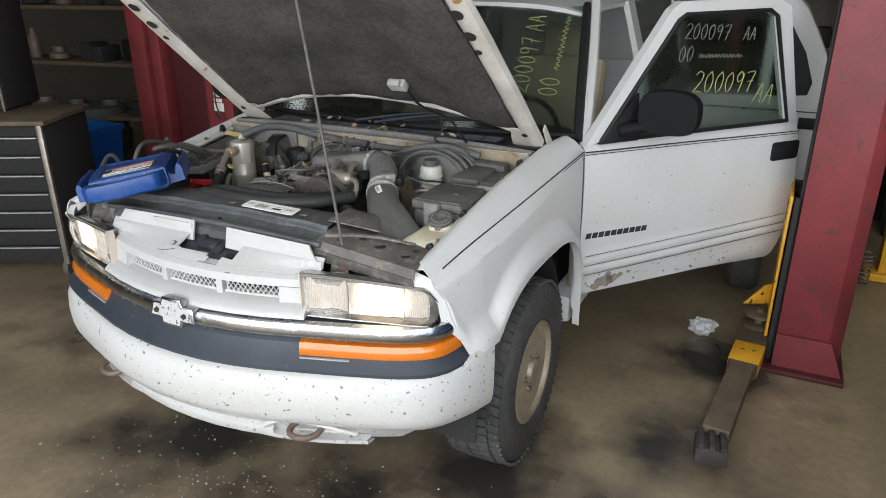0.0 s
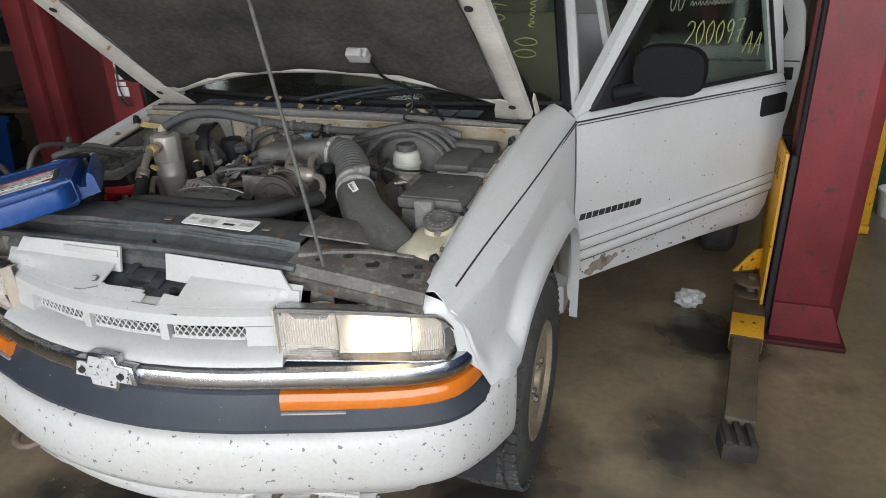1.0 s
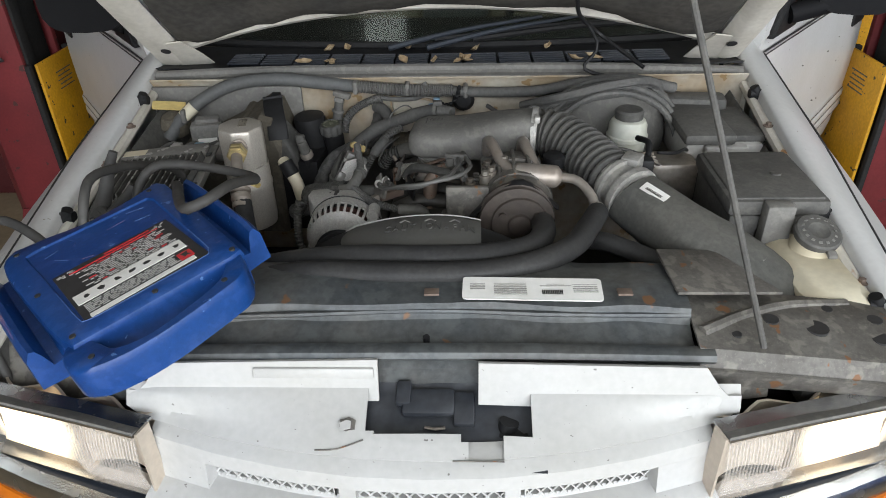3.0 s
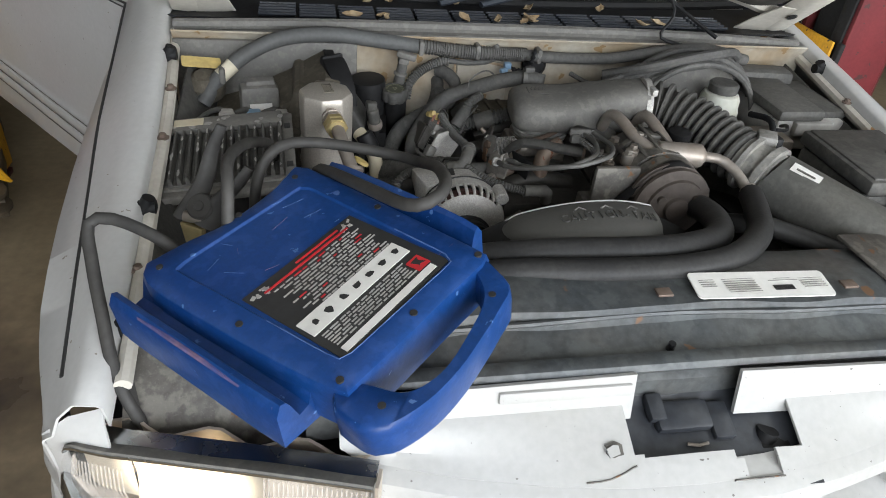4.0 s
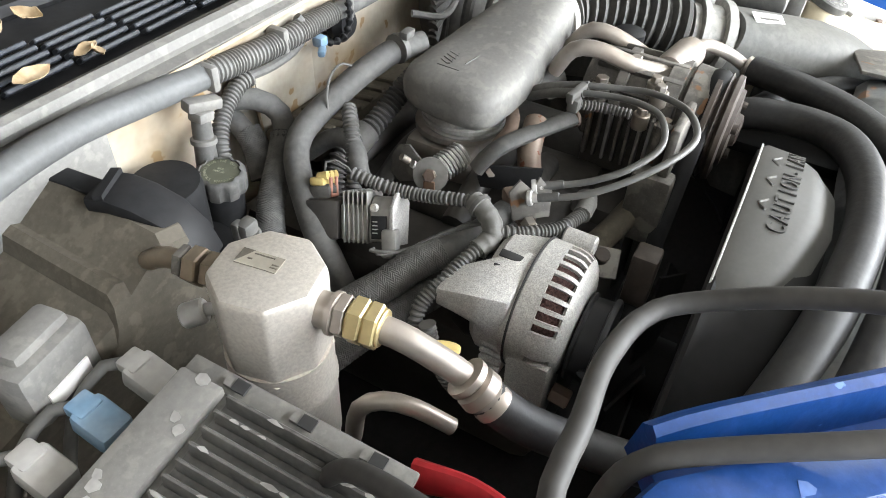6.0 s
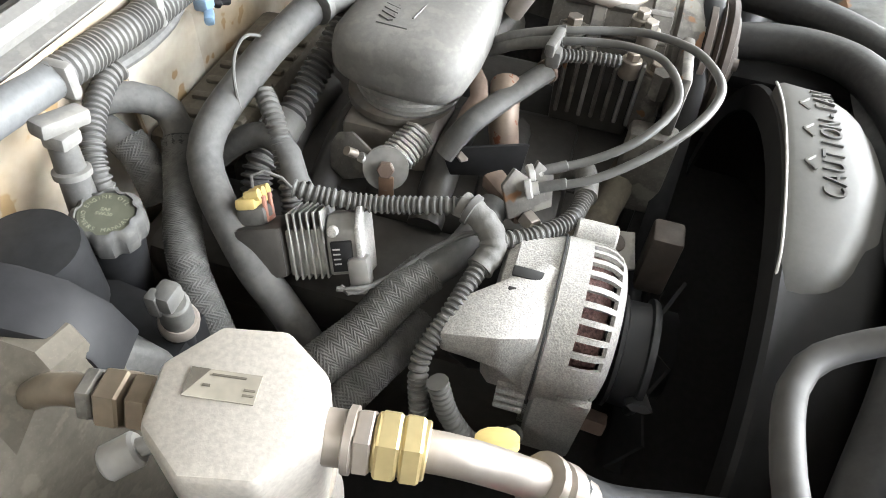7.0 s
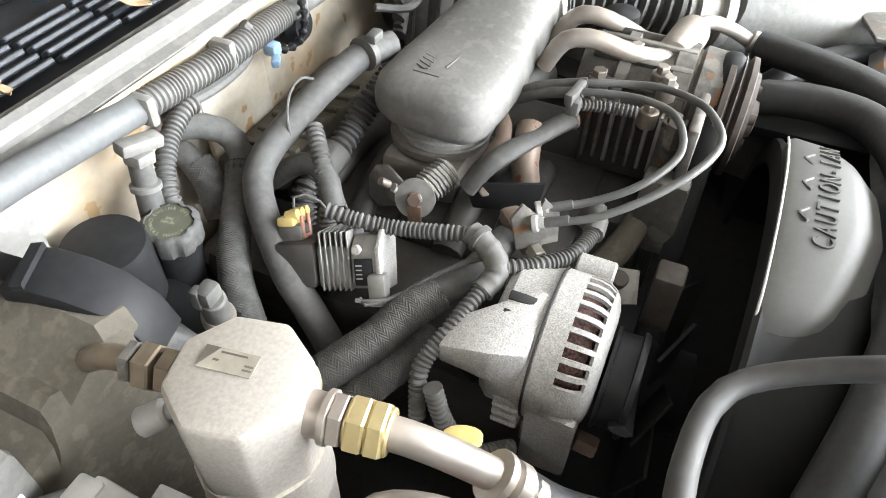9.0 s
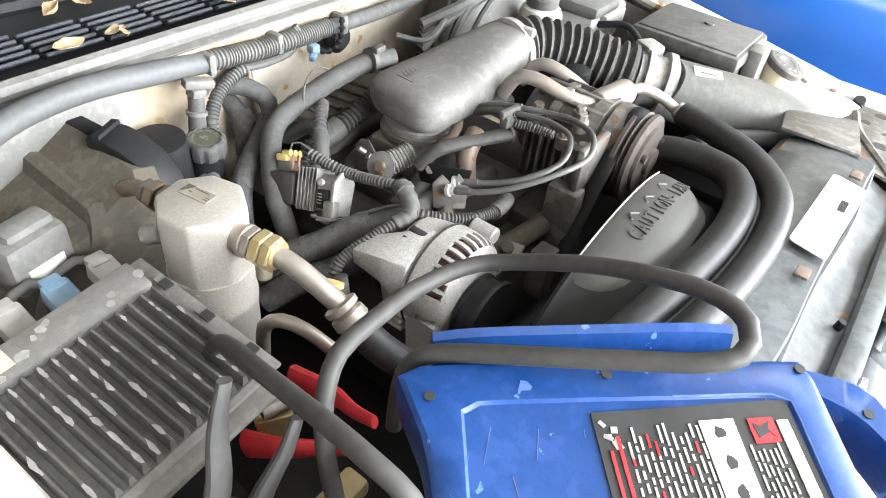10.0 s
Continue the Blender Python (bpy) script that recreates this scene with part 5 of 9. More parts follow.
bars = [box((0.150 + dx, 0.350 + dy, 1.1195), (w, 0.0009, 0.0008)) for dx, dy, w in [(-0.080, 0.016 - 0.0045 * k, 0.022) for k in range(5)] + [(-0.032, 0.016 - 0.0045 * k, 0.048) for k in range(8)] + [(0.035, 0.017 - 0.004 * k, 0.026 + 0.02 * (k % 2)) for k in range(4)] + [(0.078, 0.012 - 0.0045 * k, 0.036) for k in range(6)]]
for bm in bars:
    part("print_bar", bm, M["dust_light"], label)
part("barcode", joined(*[box((0.165 + 0.0026 * k, 0.341, 1.1185), (0.0016, 0.010, 0.0008)) for k in range(12)]), M["ink"], label)
for x in (0.002, 0.285):
    part("slot", box((x, 0.345, 1.1155), (0.022, 0.016, 0.004), 0.001), M["rust"], support)
# right end: bare rusty brackets towards the fender
brk = [[(0.38 + 0.33 * f, y, z - 0.035 * f) for y, z in ((0.42, 1.075), (0.40, 1.088), (0.33, 1.086), (0.27, 1.074), (0.255, 1.05))] for f in (0, 0.25, 0.5, 0.75, 1)]
bracket = part("support_bracket", sheet(brk, 0.004), M["grime"], car, "dirty steel radiator support bracket")
for x, y, r in ((0.50, 0.335, 0.012), (0.565, 0.325, 0.017), (0.60, 0.372, 0.008), (0.655, 0.315, 0.014), (0.665, 0.355, 0.011), (0.44, 0.30, 0.007)):
    z = lerp([(0.255, 1.05), (0.27, 1.074), (0.33, 1.086), (0.40, 1.088), (0.42, 1.075)], y) - 0.035 * (x - 0.38) / 0.33
    part("bracket_hole", rod((x, y, z - 0.004), (x, y, z + 0.0012), r, seg=16), M["ink"], bracket)
part("bracket_lip", sheet([[(0.38 + 0.33 * f, 0.254, 1.052 - 0.035 * f), (0.38 + 0.33 * f, 0.262, 1.02 - 0.03 * f), (0.38 + 0.33 * f, 0.285, 1.0 - 0.02 * f + 0.006 * math.sin(9 * f))] for f in (0, 0.2, 0.4, 0.6, 0.8, 1)], 0.004), M["grime"], bracket, "dirty turned-down lip")
part("side_flap", prism([(0, 0), (0.06, 0.0), (0.055, 0.05), (0.01, 0.045)], axes((0.43, 0.262, 0.985), (1, 0.15, 0), (0, 0.1, 1)), 0.006, 0.001), M["grime"], bracket)
part("lamp_motor", joined(box((0.60, 0.295, 0.985), (0.12, 0.05, 0.05), 0.01), rod((0.50, 0.285, 1.0), (0.56, 0.29, 0.995), 0.012)), M["dust_dark"], bracket)
part("strap", tube([(0.56, 0.27, 1.0), (0.60, 0.275, 0.99), (0.64, 0.285, 1.012)], 0.004, seg=6), M["steel"], bracket)
part("bracket_rib", tube([(0.39, 0.30, 1.078), (0.46, 0.34, 1.076), (0.54, 0.375, 1.068), (0.64, 0.395, 1.056)], 0.009, seg=8), M["grime"], bracket)
brk = [[(-0.47 - 0.22 * f, y, z - 0.03 * f) for y, z in ((0.42, 1.065), (0.40, 1.072), (0.36, 1.05), (0.30, 1.0), (0.28, 0.96))] for f in (0, 0.5, 1)]
part("support_bracket", sheet(brk, 0.004), M["grime"], car)
for s in (-1, 1):
    part("lamp_back", box((s * 0.56, 0.355, 0.94), (0.26, 0.06, 0.10), 0.015, rz=s * 20), M["black"], car)
    part("adjuster", joined(box((s * 0.50, 0.305, 1.02), (0.05, 0.04, 0.05), 0.006), rod((s * 0.50, 0.30, 1.04), (s * 0.58, 0.31, 1.03), 0.01)), M["dust"], car)
    part("front_valance", box((s * 0.60, 0.40, 0.86), (0.34, 0.02, 0.30), 0.004, rz=s * 24), M["interior"], car)

# ---- fan shroud ----
rows = []
for k in range(29):
    a = radians(8 + 164 * k / 28)
    cx, cz = -0.03 + 0.335 * math.cos(a), 0.785 + 0.335 * math.sin(a)
    n = Vector((math.cos(a), 0, math.sin(a)))
    base = Vector((cx, 0, cz))
    rows.append([base + Vector((0, y, 0)) + n * o for y, o in ((0.563, -0.03), (0.561, -0.002), (0.556, 0.0), (0.548, -0.006), (0.49, -0.010), (0.470, -0.022), (0.455, -0.05), (0.44, -0.06))])
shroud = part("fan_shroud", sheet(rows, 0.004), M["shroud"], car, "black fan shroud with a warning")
def panel_top(x):
    return 1.126 - (1.1 if x < 0 else 1.8) * x * x


panel_rows = []
for k in range(22):
    x = -0.176 + 0.254 * k / 21
    z = panel_top(x)
    near = lerp([(-0.176, 0.520), (-0.150, 0.503), (-0.114, 0.488), (-0.045, 0.475), (0.029, 0.480), (0.058, 0.489), (0.078, 0.503)], x)
    end = 0.020 * max(0, 1 - k / 3) ** 2
    panel_rows.append([(x, 0.560, z - 0.040), (x, 0.558, z - 0.002 - end), (x, 0.552, z + 0.001 - end), (x, near + 0.022, z - 0.001 - end), (x, near + 0.008, z - 0.006 - end), (x, near, z - 0.014 - end), (x, near - 0.010, z - 0.022 - end)])
# The top panel is paler than the rest of the shroud, its rim paler still.
M["pale_panel"] = material("pale_grey_plastic", (0.092, 0.090, 0.084), 0.5, second=(0.062, 0.060, 0.055), amount=0.6, scale=5, bump=0.03, fine=200, spread=0.05)
part("panel_rim", tube([Vector(r[1]) + Vector((0, 0.001, 0.002)) for r in panel_rows], 0.0013, seg=6), M["light_grey"], shroud, "pale rim of the panel")
part("warning_panel", sheet(panel_rows, 0.004), M["pale_panel"], shroud, "pale panel with raised lettering", 60)
letters = "CAUTION-FAN"
word = []
for k, ch in enumerate(letters):
    x = -0.080 + 0.0142 * k
    lean = math.atan((2.2 if x < 0 else 3.6) * x)
    word.append(lettering(ch, 0.0175, axes((x, 0.5195, panel_top(x) + 0.0004), (math.cos(lean), 0, -math.sin(lean)), (0, 1, 0)) @ Matrix.Diagonal((1, 1.55, 1, 1)), 0.0016, 0.0))
# Letters are of the panel's plastic; the dark material paints in their shading.
part("warning_lettering", joined(*word), M["dust_dark"], shroud, "raised letters CAUTION-FAN")
for k in (2, 5, 8):
    x = -0.080 + 0.0142 * k
    z = panel_top(x) + 0.001
    part("arrow_mark", joined(tube([(x - 0.009, 0.536, z), (x, 0.544, z)], 0.0017, seg=5), tube([(x, 0.544, z), (x + 0.009, 0.536, z)], 0.0017, seg=5)), M["dust"], shroud)
hub = part("cooling_fan", rod((-0.03, 0.56, 0.785), (-0.03, 0.64, 0.785), 0.055), M["shroud"], car, "black cooling fan")
for k in range(10):
    part("fan_blade", prism([(0.03, -0.02), (0.15, -0.035), (0.155, 0.03), (0.03, 0.02)], Matrix.Translation((-0.03, 0.60, 0.785)) @ pose(0, 0, 0, 0, 36 * k, 0) @ axes((0, 0, 0), (1, 0, 0), (0, 0.45, 1)), 0.004), M["interior"], hub)

# ---- two thick hoses that curve along the front ----
part("cooler_hose", tube([(0.20, 0.66, 1.04), (0.19, 0.60, 1.085), (0.185, 0.535, 1.10), (0.155, 0.478, 1.108), (0.08, 0.447, 1.113), (-0.02, 0.440, 1.115), (-0.12, 0.449, 1.110), (-0.22, 0.468, 1.09), (-0.33, 0.50, 1.05)], 0.021, seg=14), M["hose"], car, "thick black coolant hose")
part("suction_hose", tube([(0.288, 0.605, 1.103), (0.262, 0.545, 1.108), (0.225, 0.478, 1.110), (0.150, 0.420, 1.113), (0.05, 0.398, 1.112), (-0.08, 0.400, 1.110), (-0.20, 0.418, 1.100), (-0.31, 0.45, 1.06), (-0.36, 0.50, 1.0)], 0.020, seg=14), M["hose"], car, "thick black air-conditioning hose")
line = part("air_line", tube([(0.095, 0.83, 1.120), (0.096, 0.81, 1.155), (0.104, 0.780, 1.160), (0.120, 0.735, 1.145), (0.146, 0.697, 1.136), (0.175, 0.692, 1.136)], 0.0105, seg=10), M["pipe"], car, "bent aluminium air-conditioning line")
part("second_pipe", tube([(0.165, 0.84, 1.115), (0.166, 0.815, 1.152), (0.172, 0.780, 1.152), (0.190, 0.730, 1.125), (0.20, 0.690, 1.10), (0.21, 0.66, 1.06)], 0.0105, seg=10), M["pipe"], line)
part("muffler", lathe([(0.010, -0.006), (0.020, 0.0), (0.0215, 0.006), (0.0215, 0.072), (0.020, 0.078), (0.010, 0.086)], (0.146, 0.697, 1.136), (0.98, -0.14, -0.01), 20), M["pipe"], line, "aluminium line muffler")
part("end_pipe", tube([(0.226, 0.686, 1.135), (0.258, 0.672, 1.134), (0.280, 0.642, 1.120), (0.286, 0.612, 1.104)], 0.009, seg=10), M["pipe"], line)
for k in range(4):
    part("crimp_ring", lathe([(0.011, 0), (0.0145, 0.002), (0.0145, 0.007), (0.011, 0.009)], (0.287 - 0.002 * k, 0.618 - 0.011 * k, 1.108 - 0.001 * k), (-0.1, -1, -0.2), 14), M["pipe"], line)

# ---- compressor and its pulley ----
M["old_rust"] = material("dark_old_rust", (0.046, 0.038, 0.033), 0.6, 0.2, second=(0.075, 0.058, 0.047), amount=0.8, scale=16, bump=0.3, speck=0.12)
comp = part("compressor", lathe([(0.05, 0.0), (0.066, 0.004), (0.068, 0.03), (0.062, 0.034), (0.062, 0.15), (0.055, 0.16)], (0.149, 0.632, 1.083), (0, 1, 0), 28), M["grime"], car, "dirty air-conditioning compressor")
for k in range(7):
    a = radians(20 + 25 * k)
    part("casting_rib", box((0.149 + 0.063 * math.cos(a), 0.725, 1.083 + 0.063 * math.sin(a)), (0.007, 0.11, 0.012), 0.002, ry=90 - (20 + 25 * k)), M["grime"], comp)
part("casting_band", lathe([(0.060, 0), (0.067, 0.002), (0.067, 0.014), (0.060, 0.016)], (0.149, 0.735, 1.083), (0, 1, 0), 28), M["grime"], comp)
part("casting_band", lathe([(0.060, 0), (0.068, 0.002), (0.068, 0.022), (0.060, 0.024)], (0.149, 0.668, 1.083), (0, 1, 0), 28), M["grime"], comp)
for x, y, z in ((0.073, 0.672, 1.100), (0.095, 0.765, 1.120)):
    lug = part("bolt_boss", rod((x, y, z - 0.07), (x, y, z), 0.014, 0.013, 16, 0.002), M["grime"], comp)
    part("bolt_head", joined(rod((x, y, z), (x, y, z + 0.003), 0.012, seg=16), rod((x, y, z + 0.003), (x, y, z + 0.012), 0.0085, seg=6, edge=0.001)), M["steel"], lug)
for k in range(9):
    part("casting_rib", box((0.072 + 0.002 * (k % 2), 0.660 + 0.013 * k, 1.070), (0.012, 0.0045, 0.075), 0.0015), M["fins"] if k in (2, 3, 6) else M["grime"], comp)
for x, y, z in ((0.060, 0.700, 1.118), (0.088, 0.690, 1.138), (0.100, 0.700, 1.142), (0.125, 0.735, 1.148)):
    part("bolt_head", joined(rod((x, y, z - 0.02), (x, y, z), 0.0105, seg=16, edge=0.001), rod((x, y, z), (x, y, z + 0.008), 0.0072, seg=6, edge=0.001)), M["steel"], comp)
part("casting_plate", prism([(-0.045, -0.05), (0.040, -0.05), (0.046, 0.020), (0.030, 0.040), (-0.030, 0.044), (-0.048, 0.012)], axes((0.080, 0.725, 1.060), (0, -1, 0), (0, 0, 1)), -0.006, 0.002), M["sump"], comp, "dark ribbed side of the casting")
part("pulley", lathe([(0.058, -0.004), (0.068, -0.002), (0.069, 0.004), (0.062, 0.008), (0.069, 0.012), (0.062, 0.016), (0.069, 0.020), (0.069, 0.026), (0.055, 0.028)], (0.145, 0.608, 1.083), (0, 1, 0), 36), M["old_rust"], comp, "rusty grooved pulley")
part("clutch_plate", joined(lathe([(0.012, -0.018), (0.02, -0.016), (0.022, -0.010), (0.050, -0.008), (0.052, -0.002), (0.02, 0.002)], (0.149, 0.607, 1.083), (0, 1, 0), 28), *[rod((0.149 + 0.036 * math.cos(radians(120 * k + 30)), 0.604, 1.083 + 0.036 * math.sin(radians(120 * k + 30))), (0.149 + 0.036 * math.cos(radians(120 * k + 30)), 0.592, 1.083 + 0.036 * math.sin(radians(120 * k + 30))), 0.007, seg=10) for k in range(3)]), M["old_rust"], comp)
part("drive_belt", tube([(0.22, 0.632, 1.10), (0.149, 0.632, 1.152), (0.08, 0.632, 1.10), (0.02, 0.632, 1.02), (-0.05, 0.632, 0.90), (-0.16, 0.632, 0.93), (-0.255, 0.632, 1.0)], 0.011, seg=6, flat=0.35), M["black"], car, "ribbed black drive belt")
part("belt_bracket", joined(box((0.02, 0.66, 1.02), (0.03, 0.05, 0.10), 0.006), box((0.055, 0.65, 1.10), (0.08, 0.012, 0.07), 0.004), rod((0.047, 0.668, 1.09), (0.047, 0.668, 1.118), 0.010, seg=6)), M["grime"], car, "dirty accessory bracket with bolt")
part("front_cover", joined(box((0.07, 0.715, 0.93), (0.14, 0.10, 0.15), 0.02), box((0.05, 0.655, 0.95), (0.05, 0.012, 0.12), 0.004)), M["sump"], car, "dark ribbed engine front cover")
part("tension_arm", box((-0.078, 0.628, 0.995), (0.032, 0.030, 0.075), 0.004), M["old_rust"], car, "rusty tensioner block")
plate = part("bracket_plate", prism([(-0.022, -0.020), (0.020, -0.020), (0.024, 0.016), (-0.018, 0.022)], axes((-0.098, 0.676, 1.008), (0.3, -0.95, 0.1), (0.85, 0.2, 0.45)), 0.006, 0.001), M["grime"], car, "grimy drilled bracket plate")
part("plate_bolt", rod((-0.096, 0.677, 1.012), (-0.100, 0.674, 1.024), 0.0095, seg=18, edge=0.001), M["old_rust"], plate)

# ---- alternator ----
def slotted_shell(centre, profile, cuts, spans, first=94.6, pitch=10.9, gap=7.2):
    """A turned housing about the y axis, of (radius, depth) pairs, cut through in slots between the rows of cuts, inside the spans of degrees."""
    angles = []
    for k in range(33):
        angles += [(first + pitch * k, True), (first + pitch * k + gap, False)]
    bm = bmesh.new()
    rows = [[bm.verts.new((centre[0] + r * math.cos(radians(a)), centre[1] + d, centre[2] + r * math.sin(radians(a)))) for a, _ in angles] for r, d in profile]
    for n, (a, b) in enumerate(zip(rows, rows[1:])):
        for k, (deg, hole) in enumerate(angles):
            if hole and cuts[0] <= n < cuts[1] and any(lo <= deg % 360 <= hi for lo, hi in spans):
                continue
            j = (k + 1) % len(angles)
            bm.faces.new((a[k], a[j], b[j], b[k]))
    bmesh.ops.recalc_face_normals(bm, faces=bm.faces[:])
    bmesh.ops.solidify(bm, geom=bm.faces[:] + bm.edges[:] + bm.verts[:], thickness=0.004)
    return bm


AC = (-0.192, 0.668, 1.005)
alt = part("alternator", slotted_shell(AC, [(0.020, -0.006), (0.040, -0.006), (0.050, -0.005), (0.060, -0.002), (0.0670, 0.003), (0.0715, 0.010), (0.0735, 0.019), (0.0735, 0.029), (0.0735, 0.050), (0.0722, 0.0505), (0.0722, 0.0535), (0.0725, 0.054), (0.0700, 0.062), (0.0690, 0.088), (0.062, 0.096), (0.045, 0.100), (0.02, 0.101)], (4, 7), ((30, 158), (176, 330))), M["alu"], car, "cast aluminium alternator", 30)
M["copper"] = material("dark_copper_winding", (0.16, 0.085, 0.075), 0.45, 0.5, second=(0.05, 0.03, 0.03), amount=0.8, scale=60, bump=0.6, fine=420, spread=0.5)
part("winding", lathe([(0.040, 0.004), (0.058, 0.008), (0.062, 0.018), (0.062, 0.032), (0.050, 0.036)], AC, (0, 1, 0), 40), M["copper"], alt, "dark copper windings behind the slots")
part("case_seam", lathe([(0.0738, 0.0512), (0.0748, 0.0515), (0.0748, 0.0530), (0.0738, 0.0533)], AC, (0, 1, 0), 48), M["ink"], alt, "dark seam between the two castings")
part("rotor", lathe([(0.010, 0.001), (0.044, 0.001), (0.044, 0.010), (0.010, 0.012)], AC, (0, 1, 0), 24), M["ink"], alt)
ear = [(-0.272, 0.798, 1.052), (-0.270, 0.753, 1.064), (-0.255, 0.724, 1.056), (-0.200, 0.721, 1.078), (-0.196, 0.732, 1.079), (-0.240, 0.793, 1.060)]
foot = [(-0.272, 0.797, 1.030), (-0.271, 0.752, 1.027), (-0.262, 0.724, 0.985), (-0.195, 0.722, 0.985), (-0.192, 0.732, 1.0), (-0.235, 0.792, 1.026)]
bm = loft([[Vector(q) for q in foot], [Vector(q) for q in ear]])
bmesh.ops.bevel(bm, geom=bm.edges[:], offset=0.0025, segments=2, affect="EDGES", profile=0.5)
part("mounting_ear", bm, M["alu"], alt, "cast triangular mounting ear", 30)
part("mounting_foot", joined(box((-0.238, 0.692, 0.938), (0.042, 0.048, 0.115), 0.005, ry=-6), box((-0.205, 0.70, 0.900), (0.05, 0.06, 0.05), 0.008)), M["alu"], alt)
for k in range(4):
    part("lower_rib", box((-0.247, 0.734, 0.950 + 0.012 * k), (0.030, 0.026, 0.006), 0.002, ry=14), M["alu"], alt)
part("lower_bolt", rod((-0.232, 0.668, 0.925), (-0.232, 0.645, 0.922), 0.012, seg=6, edge=0.002), M["rust"], alt, "rusty mounting bolt")
part("mounting_lug", rod((-0.130, 0.715, 1.055), (-0.130, 0.678, 1.055), 0.012, seg=16, edge=0.002), M["alu"], alt)
for a in (104, 119):
    part("rear_slot", box((-0.192 + 0.0698 * math.cos(radians(a)), 0.744, 1.005 + 0.0698 * math.sin(radians(a))), (0.0095, 0.026, 0.004), 0.0015, ry=90 - a), M["ink"], alt)
part("alternator_pulley", lathe([(0.015, -0.040), (0.050, -0.039), (0.052, -0.036), (0.052, -0.033), (0.047, -0.032), (0.046, -0.014), (0.050, -0.012), (0.050, -0.009), (0.015, -0.008)], (-0.195, 0.668, 0.988), (0, 1, 0), 36), M["black"], alt, "black grooved pulley")
part("rear_cover", joined(lathe([(0.05, 0.0), (0.052, 0.01), (0.044, 0.03), (0.03, 0.034)], (-0.192, 0.766, 0.985), (0, 1, 0), 20)), M["black"], alt)

M["duct"] = material("dark_grey_green_duct", (0.070, 0.071, 0.067), 0.55, second=(0.115, 0.109, 0.097), amount=0.8, scale=6, bump=0.06, fine=150, spread=0.1, speck=0.1, spec=0.3)
# ---- intake plenum, bellows, air duct ----


def ring(c, u, v, ru, rv, n=20, power=0.8):
    out = []
    for j in range(n):
        a = 2 * math.pi * j / n
        ca, sa = math.cos(a), math.sin(a)
        out.append(Vector(c) + Vector(u) * ru * abs(ca) ** power * (1 if ca > 0 else -1) + Vector(v) * rv * abs(sa) ** power * (1 if sa > 0 else -1))
    return out


plenum_rows = []
PATHP = [(-0.066, 0.914, 1.123, 0.018, 0.013), (-0.064, 0.914, 1.123, 0.048, 0.021), (-0.054, 0.913, 1.123, 0.062, 0.028), (-0.036, 0.911, 1.1235, 0.069, 0.0315), (0.000, 0.908, 1.124, 0.071, 0.0325), (0.045, 0.904, 1.125, 0.068, 0.036),
         (0.09, 0.900, 1.128, 0.062, 0.043), (0.14, 0.895, 1.135, 0.054, 0.045), (0.175, 0.891, 1.139, 0.049, 0.046), (0.20, 0.889, 1.139, 0.049, 0.046)]
for k, (x, y, z, ru, rv) in enumerate(PATHP):
    plenum_rows.append(ring((x, y, z), (0.12, 0.99, 0), (0, 0, 1), ru, rv, 32, 0.62))
plenum = part("intake_plenum", loft(plenum_rows), M["dust"], car, "large dusty grey intake plenum", 60)
part("plenum_skirt", lathe([(0.046, 0), (0.052, 0.003), (0.054, 0.008), (0.050, 0.011), (0.056, 0.014), (0.057, 0.020), (0.053, 0.023), (0.060, 0.026), (0.062, 0.034)], (0.002, 0.910, 1.064), (0, 0, 1), 32), M["dust_light"], plenum)
emb = joined(*[tube([(-0.020 + 0.0075 * k, 0.936, 1.1555), (-0.030 + 0.0085 * k, 0.918, 1.1555), (-0.022 + 0.0080 * k, 0.924, 1.1560)], 0.0010, seg=5) for k in range(4)], tube([(-0.016, 0.905, 1.1560), (0.012, 0.900, 1.1568)], 0.0010, seg=5), tube([(-0.032, 0.935, 1.1548), (-0.034, 0.905, 1.1550)], 0.0010, seg=5))
part("raised_mark", emb, M["dust_dark"], plenum)
body = part("throttle_body", joined(box((-0.004, 0.918, 1.030), (0.115, 0.095, 0.055), 0.012), lathe([(0.046, 0), (0.056, 0.002), (0.056, 0.010), (0.046, 0.012)], (0.0, 0.918, 1.058), (0, 0, 1), 28)), M["steel"], car, "dusty aluminium throttle body")
axle = Vector((-0.82, 0.43, -0.30)).normalized()
hubp = Vector((-0.052, 0.880, 1.058))
part("throttle_shaft", rod(hubp, hubp + axle * 0.050, 0.012, seg=16), M["alu"], body)
turn = axle.to_track_quat("Z", "Y").to_matrix()
part("return_spring", tube([hubp + axle * (0.004 + 0.00062 * k) + turn @ Vector((0.0165 * math.cos(k * 0.785), 0.0165 * math.sin(k * 0.785), 0)) for k in range(56)], 0.0021, seg=6, straight=True), M["alu"], body, "coiled return spring")
hubq = Vector((-0.094, 0.903, 1.042))
face = Vector((-0.84, -0.22, 0.40)).normalized()
part("cable_wheel", lathe([(0.010, 0), (0.021, 0.001), (0.022, 0.003), (0.019, 0.005), (0.022, 0.007), (0.022, 0.009), (0.010, 0.010)], hubq, face, 32), M["fins"], body, "grooved cable wheel")
part("wheel_nut", rod(hubq + face * 0.009, hubq + face * 0.017, 0.0085, seg=6, edge=0.001), M["rust"], body)
part("stop_tab", box(hubq + face * 0.012 + Vector((-0.004, -0.002, -0.020)), (0.004, 0.015, 0.030), 0.002, rz=15), material("copper_plated_tab", (0.30, 0.19, 0.13), 0.4, 0.6, spread=0.1), body, "copper coloured stop tab")
